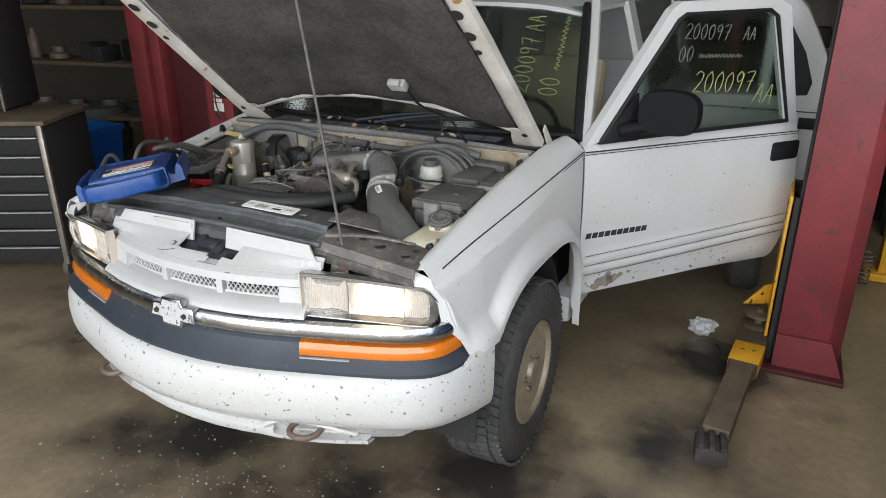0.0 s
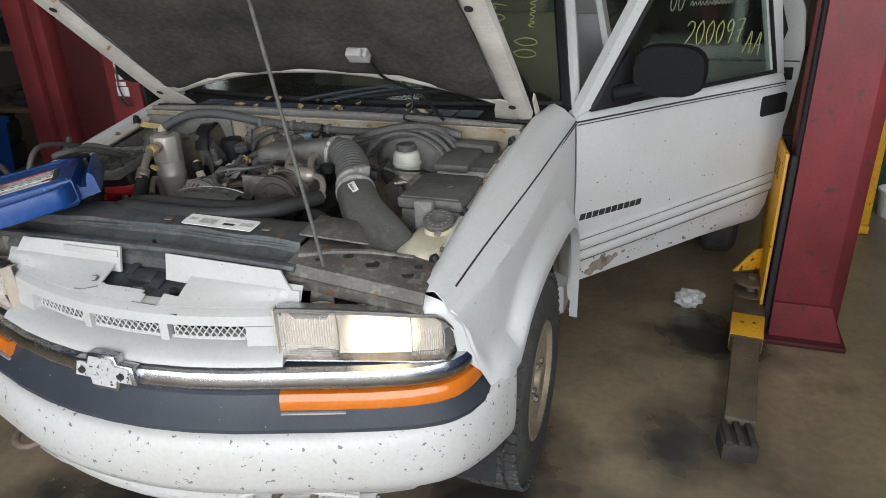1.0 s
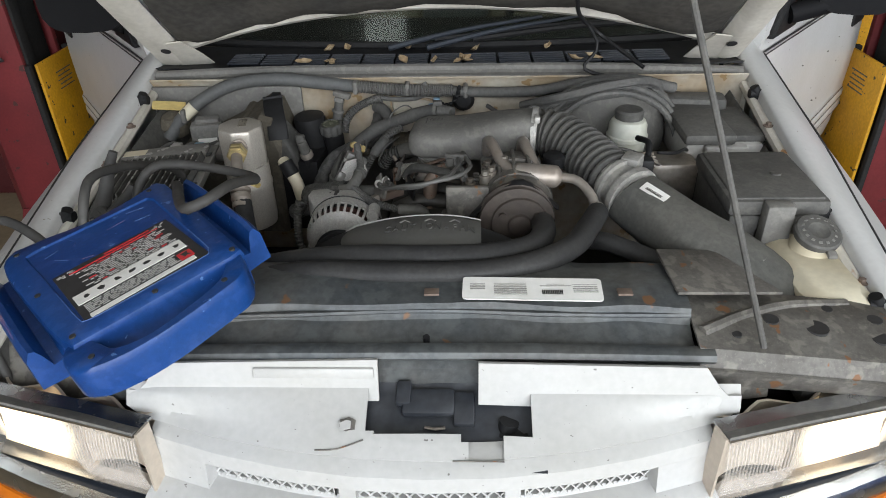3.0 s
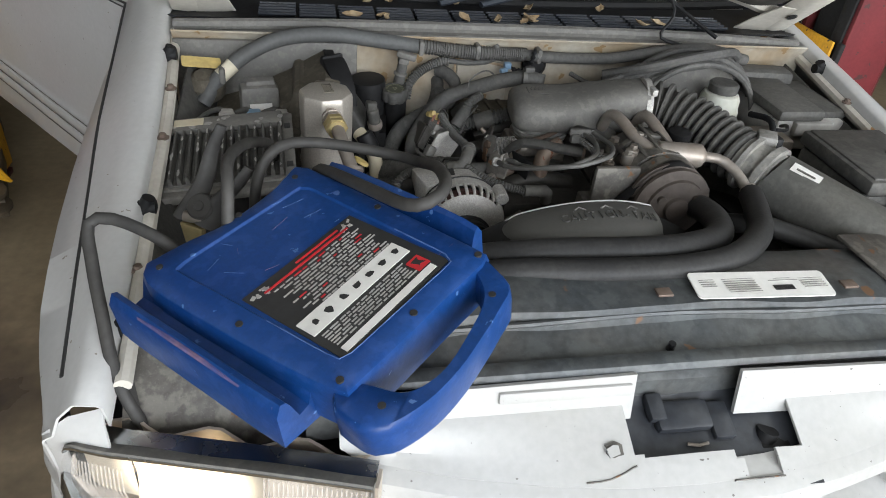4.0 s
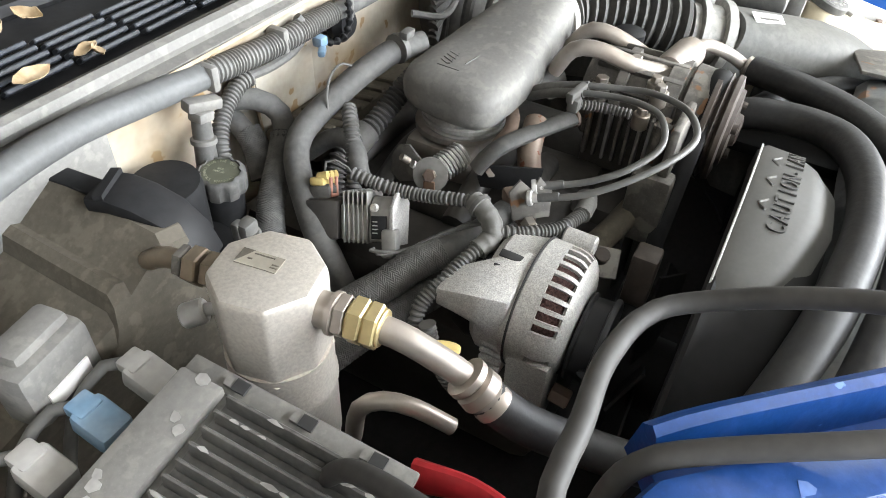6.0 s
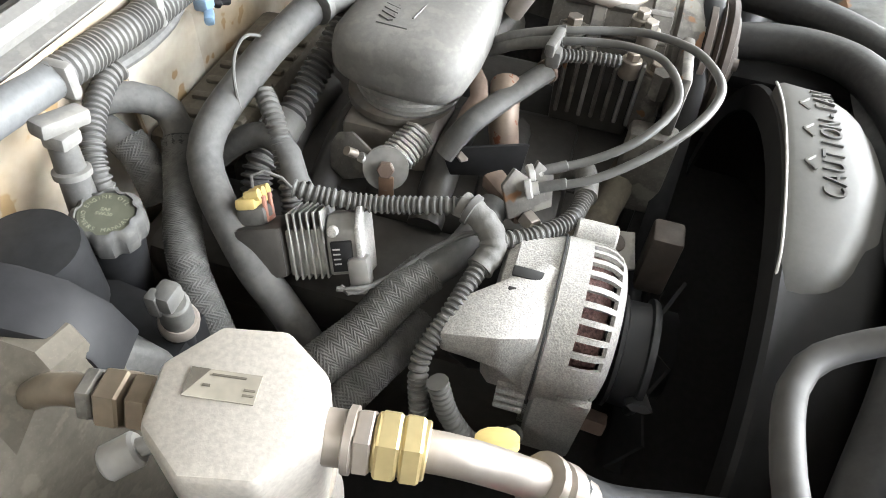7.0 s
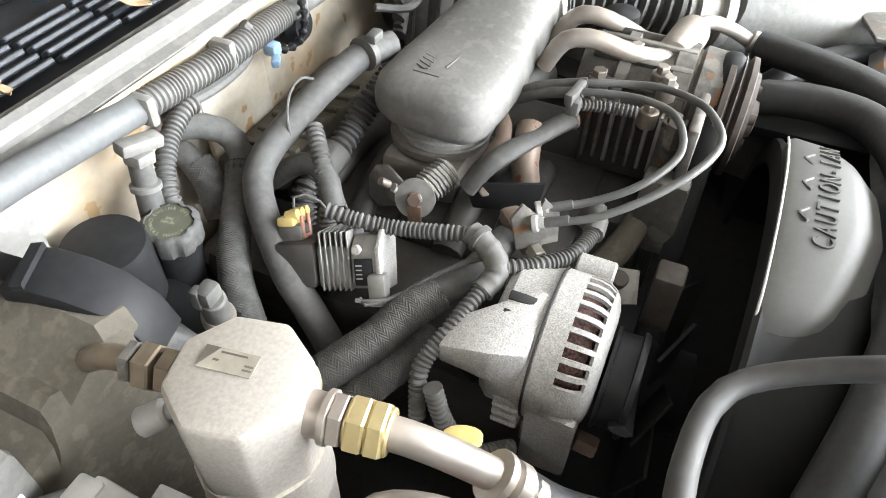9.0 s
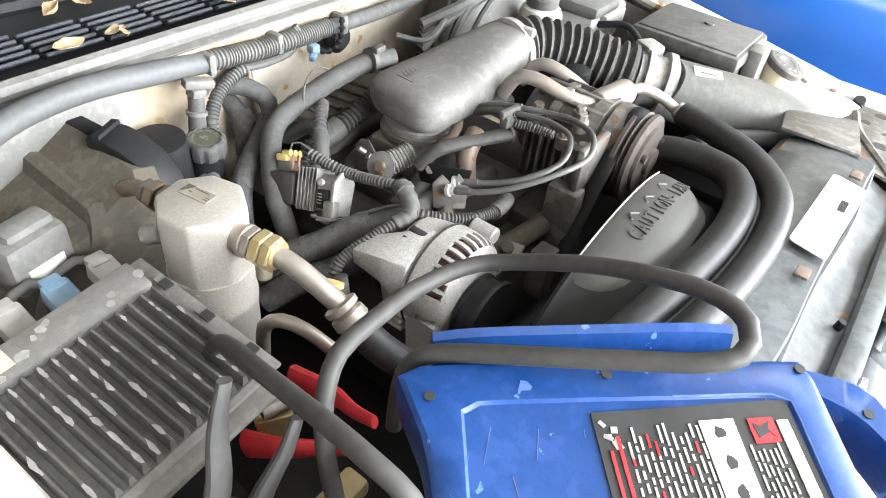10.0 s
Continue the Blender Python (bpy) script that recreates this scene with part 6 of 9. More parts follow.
lever = part("throttle_lever", prism([(0.0, 0.012), (-0.030, 0.020), (-0.044, 0.012), (-0.048, -0.004), (-0.040, -0.026), (-0.022, -0.030), (0.0, -0.014)], axes((-0.098, 0.915, 1.044), (-0.25, -0.95, -0.15), (0.35, 0.0, 0.94)), 0.004, 0.001), M["grime"], body, "grey throttle lever")
part("lever_pin", rod((-0.105, 0.930, 1.058), (-0.112, 0.936, 1.066), 0.0045, seg=12), M["steel"], lever)
part("lever_pin", rod((-0.096, 0.920, 1.046), (-0.103, 0.926, 1.054), 0.005, seg=12), M["alu"], lever)
part("black_shield", prism([(0, 0), (0.085, 0.004), (0.078, -0.034), (0.010, -0.030)], axes((-0.076, 0.856, 1.066), (0.30, -0.95, 0.05), (0.1, 0.05, 1)), 0.004, 0.001), M["black"], car, "black bent shield")
stay = part("cable_stay", tube([(-0.070, 0.846, 1.050), (-0.058, 0.842, 1.072), (-0.040, 0.838, 1.088), (-0.018, 0.834, 1.096), (0.010, 0.85, 1.10)], 0.009, seg=6, flat=0.4), M["rust"], car, "rusty bent stay")
part("stay_bolt", rod((-0.066, 0.838, 1.056), (-0.074, 0.832, 1.060), 0.007, seg=6, edge=0.001), M["steel"], stay)
clamp = part("duct_clamp", lathe([(0.048, 0), (0.054, 0.001), (0.054, 0.013), (0.048, 0.014)], (0.190, 0.890, 1.139), (0.99, -0.16, 0), 32), M["alu"], car, "steel band clamp")
part("clamp_screw", box((0.197, 0.862, 1.182), (0.012, 0.03, 0.014), 0.003), M["alu"], clamp)
bellow = [(0.200, 0.889, 1.139), (0.235, 0.872, 1.140), (0.268, 0.838, 1.135), (0.298, 0.795, 1.126), (0.322, 0.752, 1.116), (0.338, 0.718, 1.110)]
part("bellows", tube(bellow, 0.052, seg=26, pitch=0.0155, depth=0.20), M["dust_dark"], car, "ribbed rubber intake bellows")
maf = part("air_meter", joined(rod((0.336, 0.722, 1.110), (0.368, 0.664, 1.100), 0.046, seg=28), lathe([(0.046, 0), (0.054, 0.001), (0.054, 0.010), (0.046, 0.011)], (0.341, 0.713, 1.109), (0.48, -0.87, -0.15), 28), lathe([(0.046, 0), (0.056, 0.001), (0.056, 0.014), (0.046, 0.015)], (0.358, 0.682, 1.103), (0.48, -0.87, -0.15), 28), box((0.365, 0.715, 1.150), (0.035, 0.04, 0.03), 0.005, rz=-30)), M["dust_light"], car, "air flow meter with clamps")
part("meter_plug", joined(box((0.395, 0.735, 1.135), (0.03, 0.03, 0.03), 0.005), tube([(0.40, 0.74, 1.14), (0.41, 0.78, 1.16), (0.40, 0.83, 1.15)], 0.006)), M["black"], maf)
duct_rows = []
for (x, y, z, ru, rv) in [(0.362, 0.672, 1.100, 0.052, 0.050), (0.385, 0.640, 1.092, 0.053, 0.052), (0.420, 0.590, 1.082, 0.056, 0.052), (0.465, 0.540, 1.066, 0.070, 0.052), (0.510, 0.492, 1.045, 0.082, 0.048), (0.545, 0.455, 1.022, 0.090, 0.044), (0.57, 0.43, 1.0, 0.094, 0.042)]:
    duct_rows.append(ring((x, y, z), (0.80, 0.60, 0), (0.25, -0.33, 0.91), ru, rv, 26, 0.75))
duct = part("air_duct", loft(duct_rows), M["duct"], car, "dusty grey air intake duct", 60)
part("duct_label", prism([(-0.026, -0.010), (0.026, -0.010), (0.026, 0.010), (-0.026, 0.010)], axes((0.386, 0.613, 1.1385), (0.62, -0.76, -0.16), (0.60, 0.60, 0.35)), 0.0015), M["label"], duct, "small white barcode label")
part("raised_lettering", joined(*[box((0.475 + 0.011 * k, 0.562 - 0.013 * k, 1.116 - 0.0055 * k), (0.007, 0.014, 0.003), rz=-40, ry=18) for k in range(7)]), M["dust_light"], duct)
part("duct_clip", joined(box((0.46, 0.60, 1.098), (0.012, 0.02, 0.014), 0.003), box((0.55, 0.50, 1.052), (0.012, 0.02, 0.014), 0.003)), M["black"], duct)
part("baffle", box((0.40, 0.50, 0.98), (0.22, 0.20, 0.02), 0.006), M["shroud"], car, "dark plastic baffle")
part("duct_hose", tube([(0.25, 0.60, 1.05), (0.293, 0.561, 1.070), (0.33, 0.538, 1.068), (0.364, 0.514, 1.065), (0.401, 0.482, 1.060), (0.429, 0.436, 1.050), (0.44, 0.40, 1.03)], 0.017, seg=12), M["hose"], car, "black hose beside the intake duct")
for k in range(5):
    part("print_bar", box((0.386 + 0.002 * k - 0.004, 0.613 + 0.002 * k - 0.004, 1.1400), (0.034, 0.0012, 0.0008), rz=-50, ry=9), M["grime"], duct)

# ---- accumulator ----
M["bronze"] = material("dull_bronze_nut", (0.25, 0.205, 0.150), 0.42, 0.5, second=(0.15, 0.115, 0.085), amount=0.7, scale=22, spread=0.12)
M["faded"] = material("faded_beige_print", (0.25, 0.225, 0.18), 0.6, second=(0.18, 0.16, 0.13), amount=0.6, scale=40)
AX, AY = -0.424, 0.868
octa = []
for r, z in ((0.044, 1.078), (0.0478, 1.087), (0.0486, 1.163), (0.0462, 1.171), (0.0, 1.171)):
    octa.append((max(r, 0.001), z))
bm = lathe([(r, z) for r, z in octa], (AX, AY, 0), (0, 0, 1), 8)
bmesh.ops.remove_doubles(bm, verts=bm.verts[:], dist=0.0002)
bmesh.ops.bevel(bm, geom=[e for e in bm.edges if len(e.link_faces) == 2 and e.calc_face_angle() > 0.25], offset=0.0035, segments=2, affect="EDGES", profile=0.5)
bmesh.ops.rotate(bm, cent=(AX, AY, 0), matrix=Matrix.Rotation(radians(-9), 3, "Z"), verts=bm.verts)
acc = part("accumulator", joined(bm, lathe([(0.03, 0.93), (0.045, 0.94), (0.047, 0.955), (0.047, 1.03), (0.0485, 1.034), (0.0485, 1.042), (0.047, 1.046), (0.0465, 1.085)], (AX, AY, 0), (0, 0, 1), 36)), M["alu_dull"], car, "dull aluminium air-conditioning accumulator can", 30)
lm = axes((-0.4205, 0.8775, 1.1713), (0.16, -0.98, 0), (0.98, 0.16, 0))
tag = part("can_label", prism([(-0.0185, -0.0085), (0.0185, -0.0085), (0.0185, 0.0085), (-0.0185, 0.0085)], lm, 0.0006), M["faded"], acc, "faded beige label")
part("label_corner", prism([(-0.0185, -0.0082), (-0.0085, 0.0084), (-0.0185, 0.0084)], lm @ pose(0, 0, 0.0007), 0.0003), M["brown_dust"], tag)
for u, v, w, h in ((0.002, 0.0055, 0.018, 0.0012), (-0.008, -0.001, 0.004, 0.0014), (0.0145, -0.001, 0.006, 0.0012), (0.0145, -0.004, 0.006, 0.0012)):
    part("print_bar", prism([(u - w / 2, v - h / 2), (u + w / 2, v - h / 2), (u + w / 2, v + h / 2), (u - w / 2, v + h / 2)], lm @ pose(0, 0, 0.0007), 0.0003), M["brown_dust"], tag)
part("union", joined(rod((-0.4175, 0.826, 1.143), (-0.4135, 0.803, 1.143), 0.0155, seg=18, edge=0.002), lathe([(0.0155, 0), (0.0185, 0.001), (0.0185, 0.005), (0.0155, 0.006)], (-0.4155, 0.814, 1.143), (0.14, -0.99, 0), 20), rod((-0.4145, 0.808, 1.143), (-0.4130, 0.799, 1.143), 0.0185, seg=6, edge=0.001)), M["pipe"], acc)
part("brass_nut", joined(rod((-0.4125, 0.797, 1.143), (-0.4105, 0.785, 1.1425), 0.0200, seg=6, edge=0.0015), rod((-0.4105, 0.784, 1.1425), (-0.4085, 0.773, 1.142), 0.0198, seg=6, edge=0.0015), rod((-0.412, 0.799, 1.143), (-0.408, 0.770, 1.142), 0.0160, seg=16, edge=0.001)), M["brass"], acc, "brass line nut")
pipe = part("outlet_pipe", tube([(-0.409, 0.778, 1.142), (-0.404, 0.755, 1.137), (-0.395, 0.727, 1.119), (-0.386, 0.700, 1.098)], 0.0115, seg=12), M["pipe"], acc, "aluminium outlet pipe")
part("coupling", joined(lathe([(0.013, 0), (0.019, 0.002), (0.019, 0.008), (0.014, 0.011), (0.019, 0.014), (0.020, 0.024), (0.016, 0.030), (0.018, 0.034), (0.018, 0.040), (0.012, 0.042)], (-0.388, 0.708, 1.104), (0.12, -0.72, -0.68), 18)), M["pipe"], acc)
part("yellow_tag", lathe([(0.010, 0), (0.014, 0.001), (0.014, 0.006), (0.010, 0.007)], (-0.372, 0.735, 1.098), (0.5, 0.2, 0.8), 14), M["yellow_plastic"], acc)
part("outlet_hose", tube([(-0.384, 0.690, 1.085), (-0.372, 0.655, 1.055), (-0.35, 0.60, 1.03), (-0.33, 0.52, 1.02)], 0.018, seg=12), M["hose"], acc, "black rubber hose")
left = part("left_union", rod((-0.425, 0.912, 1.143), (-0.430, 0.930, 1.141), 0.011, seg=16), M["pipe"], acc)
part("hex_nut", rod((-0.427, 0.918, 1.142), (-0.429, 0.930, 1.142), 0.0165, seg=6, edge=0.0015), M["bronze"], left, "dull bronze hexagon nut")
part("hex_nut", rod((-0.4295, 0.932, 1.142), (-0.431, 0.946, 1.141), 0.0175, seg=6, edge=0.0015), M["bronze"], left, "dull bronze hexagon nut")
part("hex_nut", rod((-0.431, 0.948, 1.141), (-0.432, 0.957, 1.140), 0.0155, seg=6, edge=0.0015), M["grime"], left, "dark hexagon nut")
part("line_stub", tube([(-0.432, 0.956, 1.140), (-0.433, 0.975, 1.137), (-0.436, 0.995, 1.125), (-0.44, 1.01, 1.10)], 0.0095, seg=12), M["bronze"], left)
part("side_valve", joined(rod((-0.450, 0.953, 1.089), (-0.436, 0.937, 1.095), 0.0115, seg=16, edge=0.002), rod((-0.437, 0.938, 1.095), (-0.425, 0.916, 1.101), 0.006, seg=12)), M["light_grey"], acc, "pale valve cap")
part("orifice_elbow", tube([(-0.418, 0.80, 0.98), (-0.420, 0.79, 1.035), (-0.412, 0.770, 1.052), (-0.400, 0.745, 1.045), (-0.385, 0.715, 1.02)], 0.0085, seg=10), M["pipe"], car, "small bent aluminium tube")

# ---- heater box and firewall parts ----
SECT = [(-0.388, 0.84), (-0.376, 1.085), (-0.393, 1.138), (-0.420, 1.146), (-0.462, 1.122), (-0.470, 1.126), (-0.480, 1.122), (-0.486, 1.106), (-0.600, 1.052), (-0.640, 1.040), (-0.665, 1.015), (-0.665, 0.84)]
rows = []
for y, drop, pull in ((0.985, 0.03, 0.010), (0.990, 0.012, 0.004), (1.000, 0.004, 0.0), (1.07, 0.0, 0.0), (1.138, -0.004, 0.0)):
    rows.append([Vector((x - pull, y + (0.022 if x < -0.49 else 0.0) * (y < 1.05), z - (drop if z > 0.9 else 0))) for x, z in SECT])
heater = part("heater_box", loft(rows), M["brown_dust"], car, "brown dusted heater box with a moulded ridge", 25)
part("box_flange", bar([(-0.412, 1.137, 1.147), (-0.406, 1.085, 1.146), (-0.398, 1.048, 1.142), (-0.390, 1.020, 1.131), (-0.384, 1.002, 1.116), (-0.382, 0.993, 1.09)], 0.022, 0.008), M["black"], heater, "black heater box flange")
part("flange_saddle", bar([(-0.407, 1.078, 1.148), (-0.402, 1.058, 1.150), (-0.397, 1.036, 1.146), (-0.390, 1.014, 1.134), (-0.384, 0.998, 1.112), (-0.382, 0.990, 1.085)], 0.046, 0.016), M["black"], heater, "black saddle over the heater box corner")
part("saddle_ridge", bar([(-0.407, 1.072, 1.158), (-0.403, 1.064, 1.159)], 0.044, 0.007), M["black"], heater)
corner = loft([[Vector(q) for q in row] for row in ([(-0.390, 1.00, 0.86), (-0.335, 0.985, 0.86), (-0.325, 1.08, 0.86), (-0.385, 1.10, 0.86)], [(-0.385, 0.99, 1.04), (-0.345, 0.980, 1.04), (-0.335, 1.06, 1.055), (-0.38, 1.08, 1.07)], [(-0.390, 1.005, 1.095), (-0.372, 0.998, 1.085), (-0.362, 1.04, 1.10), (-0.385, 1.06, 1.12)])])
bmesh.ops.bevel(corner, geom=corner.edges[:], offset=0.006, segments=2, affect="EDGES", profile=0.5)
part("box_corner", corner, M["dust_dark"], heater, "grey faceted corner of the heater box")
part("blower_relay", joined(box((-0.548, 1.000, 1.094), (0.074, 0.040, 0.066), 0.010, rz=10), box((-0.546, 1.006, 1.128), (0.056, 0.030, 0.016), 0.006, rz=10)), M["dust"], heater, "small grey relay")
part("relay_label", box((-0.5445, 0.9798, 1.086), (0.042, 0.003, 0.017), 0.0, rz=10), M["label"], heater)
neck = part("oil_filler_neck", rod((-0.266, 1.095, 0.93), (-0.272, 1.074, 1.070), 0.021, 0.0245, 24), M["black"], car, "black oil filler neck")
cap = []
for k in range(48):
    a = 2 * math.pi * k / 48
    cap.append(0.043 if (k % 6) in (0, 1, 2, 3) else 0.039)
bm = bmesh.new()
m = Matrix.Translation((-0.273, 1.072, 1.068)) @ Vector((-0.06, -0.10, 0.99)).to_track_quat("Z", "Y").to_matrix().to_4x4()
rings = [[bm.verts.new(m @ Vector((0.655 * cap[k] * f * math.cos(2 * math.pi * k / 48), 0.655 * cap[k] * f * math.sin(2 * math.pi * k / 48), h))) for k in range(48)] for f, h in ((0.95, 0), (1.0, 0.003), (1.0, 0.020), (0.9, 0.024), (0.80, 0.025), (0.78, 0.0225))]
for a, b in zip(rings, rings[1:]):
    for k in range(48):
        bm.faces.new((a[k], a[(k + 1) % 48], b[(k + 1) % 48], b[k]))
bm.faces.new(rings[-1])
oil = part("oil_cap", bm, M["dust_dark"], neck, "grey scalloped engine oil cap")
part("cap_face", lathe([(0.0212, 0), (0.0212, 0.0008)], m @ Vector((0, 0, 0.0226)), m.to_3x3() @ Vector((0, 0, 1)), 32), material("olive_cap_print", (0.075, 0.078, 0.055), 0.6), neck)
word = []
for text, start, sign in (("ENGINE OIL", 120, -1), ("OWNERS MANUAL", 142, 1)):
    for k, ch in enumerate(text):
        a = radians(start + sign * 13.5 * k)
        r = 0.0167
        word.append(lettering(ch, 0.0050, m @ pose(r * math.cos(a), r * math.sin(a), 0.0237, 0, 0, math.degrees(a) - 90 if sign < 0 else math.degrees(a) + 90), 0.0002))
word.append(lettering("SAE\n5W-30", 0.0046, m @ pose(0, 0.002, 0.0237, 0, 0, -45), 0.0002))
part("cap_lettering", joined(*word), material("cream_print", (0.20, 0.20, 0.145), 0.6), neck, "white printed words on the oil cap")

# ---- brake booster, reservoir, boxes ----
boost = part("brake_booster", lathe([(0.04, -0.05), (0.07, -0.045), (0.105, -0.025), (0.128, 0.0), (0.134, 0.012), (0.134, 0.022), (0.120, 0.035), (0.10, 0.09)], (0.385, 1.055, 1.055), (0.06, 1, 0.10), 44), M["dust"], car, "round dusty brake booster")
part("master_cylinder", joined(rod((0.40, 0.86, 1.04), (0.39, 1.02, 1.055), 0.028, seg=18), rod((0.40, 0.85, 1.04), (0.40, 0.87, 1.04), 0.034, seg=18)), M["steel"], boost)
tank = part("brake_reservoir", lathe([(0.026, 1.052), (0.036, 1.062), (0.040, 1.072), (0.042, 1.098), (0.045, 1.101), (0.045, 1.108), (0.042, 1.111), (0.041, 1.132), (0.036, 1.142), (0.024, 1.147)], (0.407, 0.952, 0), (0, 0, 1), 32), material("milky_plastic", (0.50, 0.51, 0.46), 0.5, second=(0.40, 0.39, 0.31), amount=0.8, scale=14, spread=0.05), boost, "milky round brake fluid reservoir", 30)
part("reservoir_cap", lathe([(0.022, 0), (0.030, 0.002), (0.031, 0.018), (0.027, 0.022)], (0.407, 0.952, 1.144), (0, 0, 1), 20), M["dust_dark"], boost, "dark reservoir cap")
for k in range(3):
    part("booster_hose", tube([(0.385 + (0.150 + 0.012 * k) * math.cos(radians(a)), 1.0 + 0.03 * k, 1.045 + (0.140 + 0.006 * k) * math.sin(radians(a))) for a in (-20, 10, 45, 80, 115, 150, 185)], 0.007 + 0.002 * (k == 1), seg=8, step=0.02), M["rubber"], car, "thin black hose over the brake booster")
part("fuse_box", joined(box((0.605, 0.99, 1.070), (0.165, 0.19, 0.07), 0.008), box((0.605, 0.89, 1.09), (0.09, 0.02, 0.03), 0.004)), M["light_grey"], car, "light grey fuse box body")
part("fuse_lid", joined(box((0.570, 0.985, 1.118), (0.11, 0.20, 0.026), 0.010), box((0.655, 1.0, 1.108), (0.085, 0.18, 0.024), 0.010)), M["dust_dark"], car, "dusty dark fuse box lid")
relay = part("battery_box", joined(box((0.605, 0.705, 1.03), (0.165, 0.20, 0.13), 0.008), box((0.605, 0.705, 1.112), (0.178, 0.212, 0.030), 0.008)), M["dust_dark"], car, "dark dusty relay box")
part("box_lid", box((0.605, 0.705, 1.126), (0.160, 0.196, 0.010), 0.004), M["dust_dark"], relay)
part("box_foot", box((0.598, 0.588, 1.075), (0.05, 0.03, 0.11), 0.006), M["dust"], relay)
part("lid_knob", rod((0.63, 0.70, 1.13), (0.63, 0.70, 1.135), 0.010), M["dust_dark"], relay)
part("brake_valve", joined(box((0.49, 0.88, 1.04), (0.10, 0.08, 0.09), 0.01), *[rod((0.45, 0.85 + 0.02 * k, 1.08), (0.41, 0.84 + 0.02 * k, 1.075), 0.008, seg=8) for k in range(3)]), M["steel"], car, "steel brake valve block")
for k in range(4):
    part("brake_line", tube([(0.455, 0.84 + 0.018 * k, 1.085), (0.43, 0.835 + 0.02 * k, 1.098 - 0.004 * k), (0.415, 0.84 + 0.02 * k, 1.07), (0.42, 0.86 + 0.02 * k, 0.99)], 0.0035, seg=6), M["steel"], car)
bottle = [[Vector((0.645 + sx * w * (0.75 if sx > 0 else 1), 0.500 + sy * l, z)) for sx, sy in ((1, 0.7), (0.7, 1), (-0.7, 1), (-1, 0.7), (-1, -0.7), (-0.7, -1), (0.7, -1), (1, -0.7))] for w, l, z in ((0.055, 0.11, 0.86), (0.070, 0.120, 0.90), (0.068, 0.115, 1.035), (0.062, 0.108, 1.056), (0.045, 0.09, 1.066))]
washer = part("washer_tank", loft(bottle), M["cream"], car, "cream plastic washer tank", 30)
part("tank_neck", rod((0.645, 0.545, 1.05), (0.652, 0.545, 1.088), 0.036, seg=22), M["cream"], washer)
wcap = part("washer_cap", lathe([(0.030, -0.004), (0.0375, -0.002), (0.039, 0.002), (0.039, 0.010), (0.036, 0.013), (0.018, 0.014), (0.016, 0.0125)], (0.650, 0.545, 1.090), (0.05, -0.34, 0.94), 28), M["dust_dark"], washer, "dark washer tank cap with a printed ring")
wm = axes((0.650, 0.545, 1.090), (1, 0, -0.05), (0, 0.94, 0.34))
for k in range(14):
    a = 2 * math.pi * k / 14
    part("print_bar", joined(box(wm @ Vector((0.027 * math.cos(a), 0.027 * math.sin(a), 0.0140)), (0.0055, 0.0045, 0.0012), rx=20, rz=math.degrees(a) + 90)), M["dust_light"], wcap)
part("cap_tab", box(wm @ Vector((0.012, -0.044, 0.004)), (0.016, 0.016, 0.008), 0.003, rx=20), M["dust"], wcap)
part("tank_pump", rod((0.635, 0.42, 1.03), (0.635, 0.42, 1.06), 0.018), M["black"], washer)

# grey-brown sheet behind the heater box, and what fills the corner beside it
part("heater_panel", box((-0.535, 1.135, 1.09), (0.37, 0.012, 0.15), 0.004), M["dust"], heater, "grey dusted panel behind the heater box")
part("blower_canister", lathe([(0.020, 0.0), (0.036, 0.002), (0.038, 0.010), (0.036, 0.16), (0.020, 0.17)], (-0.330, 1.092, 1.105), (0.05, 0.05, -1), 28), M["black"], car, "black round canister beside the heater box")
part("evaporator_case", loft([[Vector((x, y, z)) for x, y in ((-0.385, 0.985), (-0.30, 0.985), (-0.285, 1.12), (-0.385, 1.13))] for z in (0.85, 0.99, 1.03)]), M["black"], heater, "black evaporator case")
sender = part("oil_sender", rod((-0.318, 1.0, 0.98), (-0.322, 0.992, 1.044), 0.011, seg=16), M["black"], car, "black sender with a tan collar")
part("collar", lathe([(0.010, 0), (0.0150, 0.002), (0.0155, 0.012), (0.0135, 0.016)], (-0.321, 0.992, 1.040), (-0.15, -0.3, 1), 20), M["pipe"], sender, "tan metal collar")
part("sender_plug", joined(rod((-0.323, 0.989, 1.052), (-0.329, 0.982, 1.084), 0.0125, 0.0115, 16, 0.002), box((-0.330, 0.984, 1.090), (0.020, 0.016, 0.018), 0.004), box((-0.336, 0.990, 1.088), (0.012, 0.010, 0.022), 0.003)), M["dust_dark"], sender)
part("drain_elbow", tube([(-0.325, 0.905, 0.98), (-0.330, 0.90, 1.02), (-0.345, 0.905, 1.05), (-0.36, 0.925, 1.06)], 0.014, seg=12), M["cream"], car, "cream plastic elbow")
part("elbow_plug", rod((-0.336, 0.90, 1.038), (-0.352, 0.91, 1.066), 0.017, seg=14, edge=0.002), M["black"], car)

M["flake"] = material("peeling_silver_paint", (0.36, 0.35, 0.33), 0.45, 0.3, spread=0.2)
# ---- control module with fins ----
mod_m = axes((-0.598, 0.790, 1.098), (0.985, 0.04, 0.09), (-0.05, 1, 0.09))


def at_mod(bm):
    bmesh.ops.transform(bm, matrix=mod_m, verts=bm.verts)
    return bm


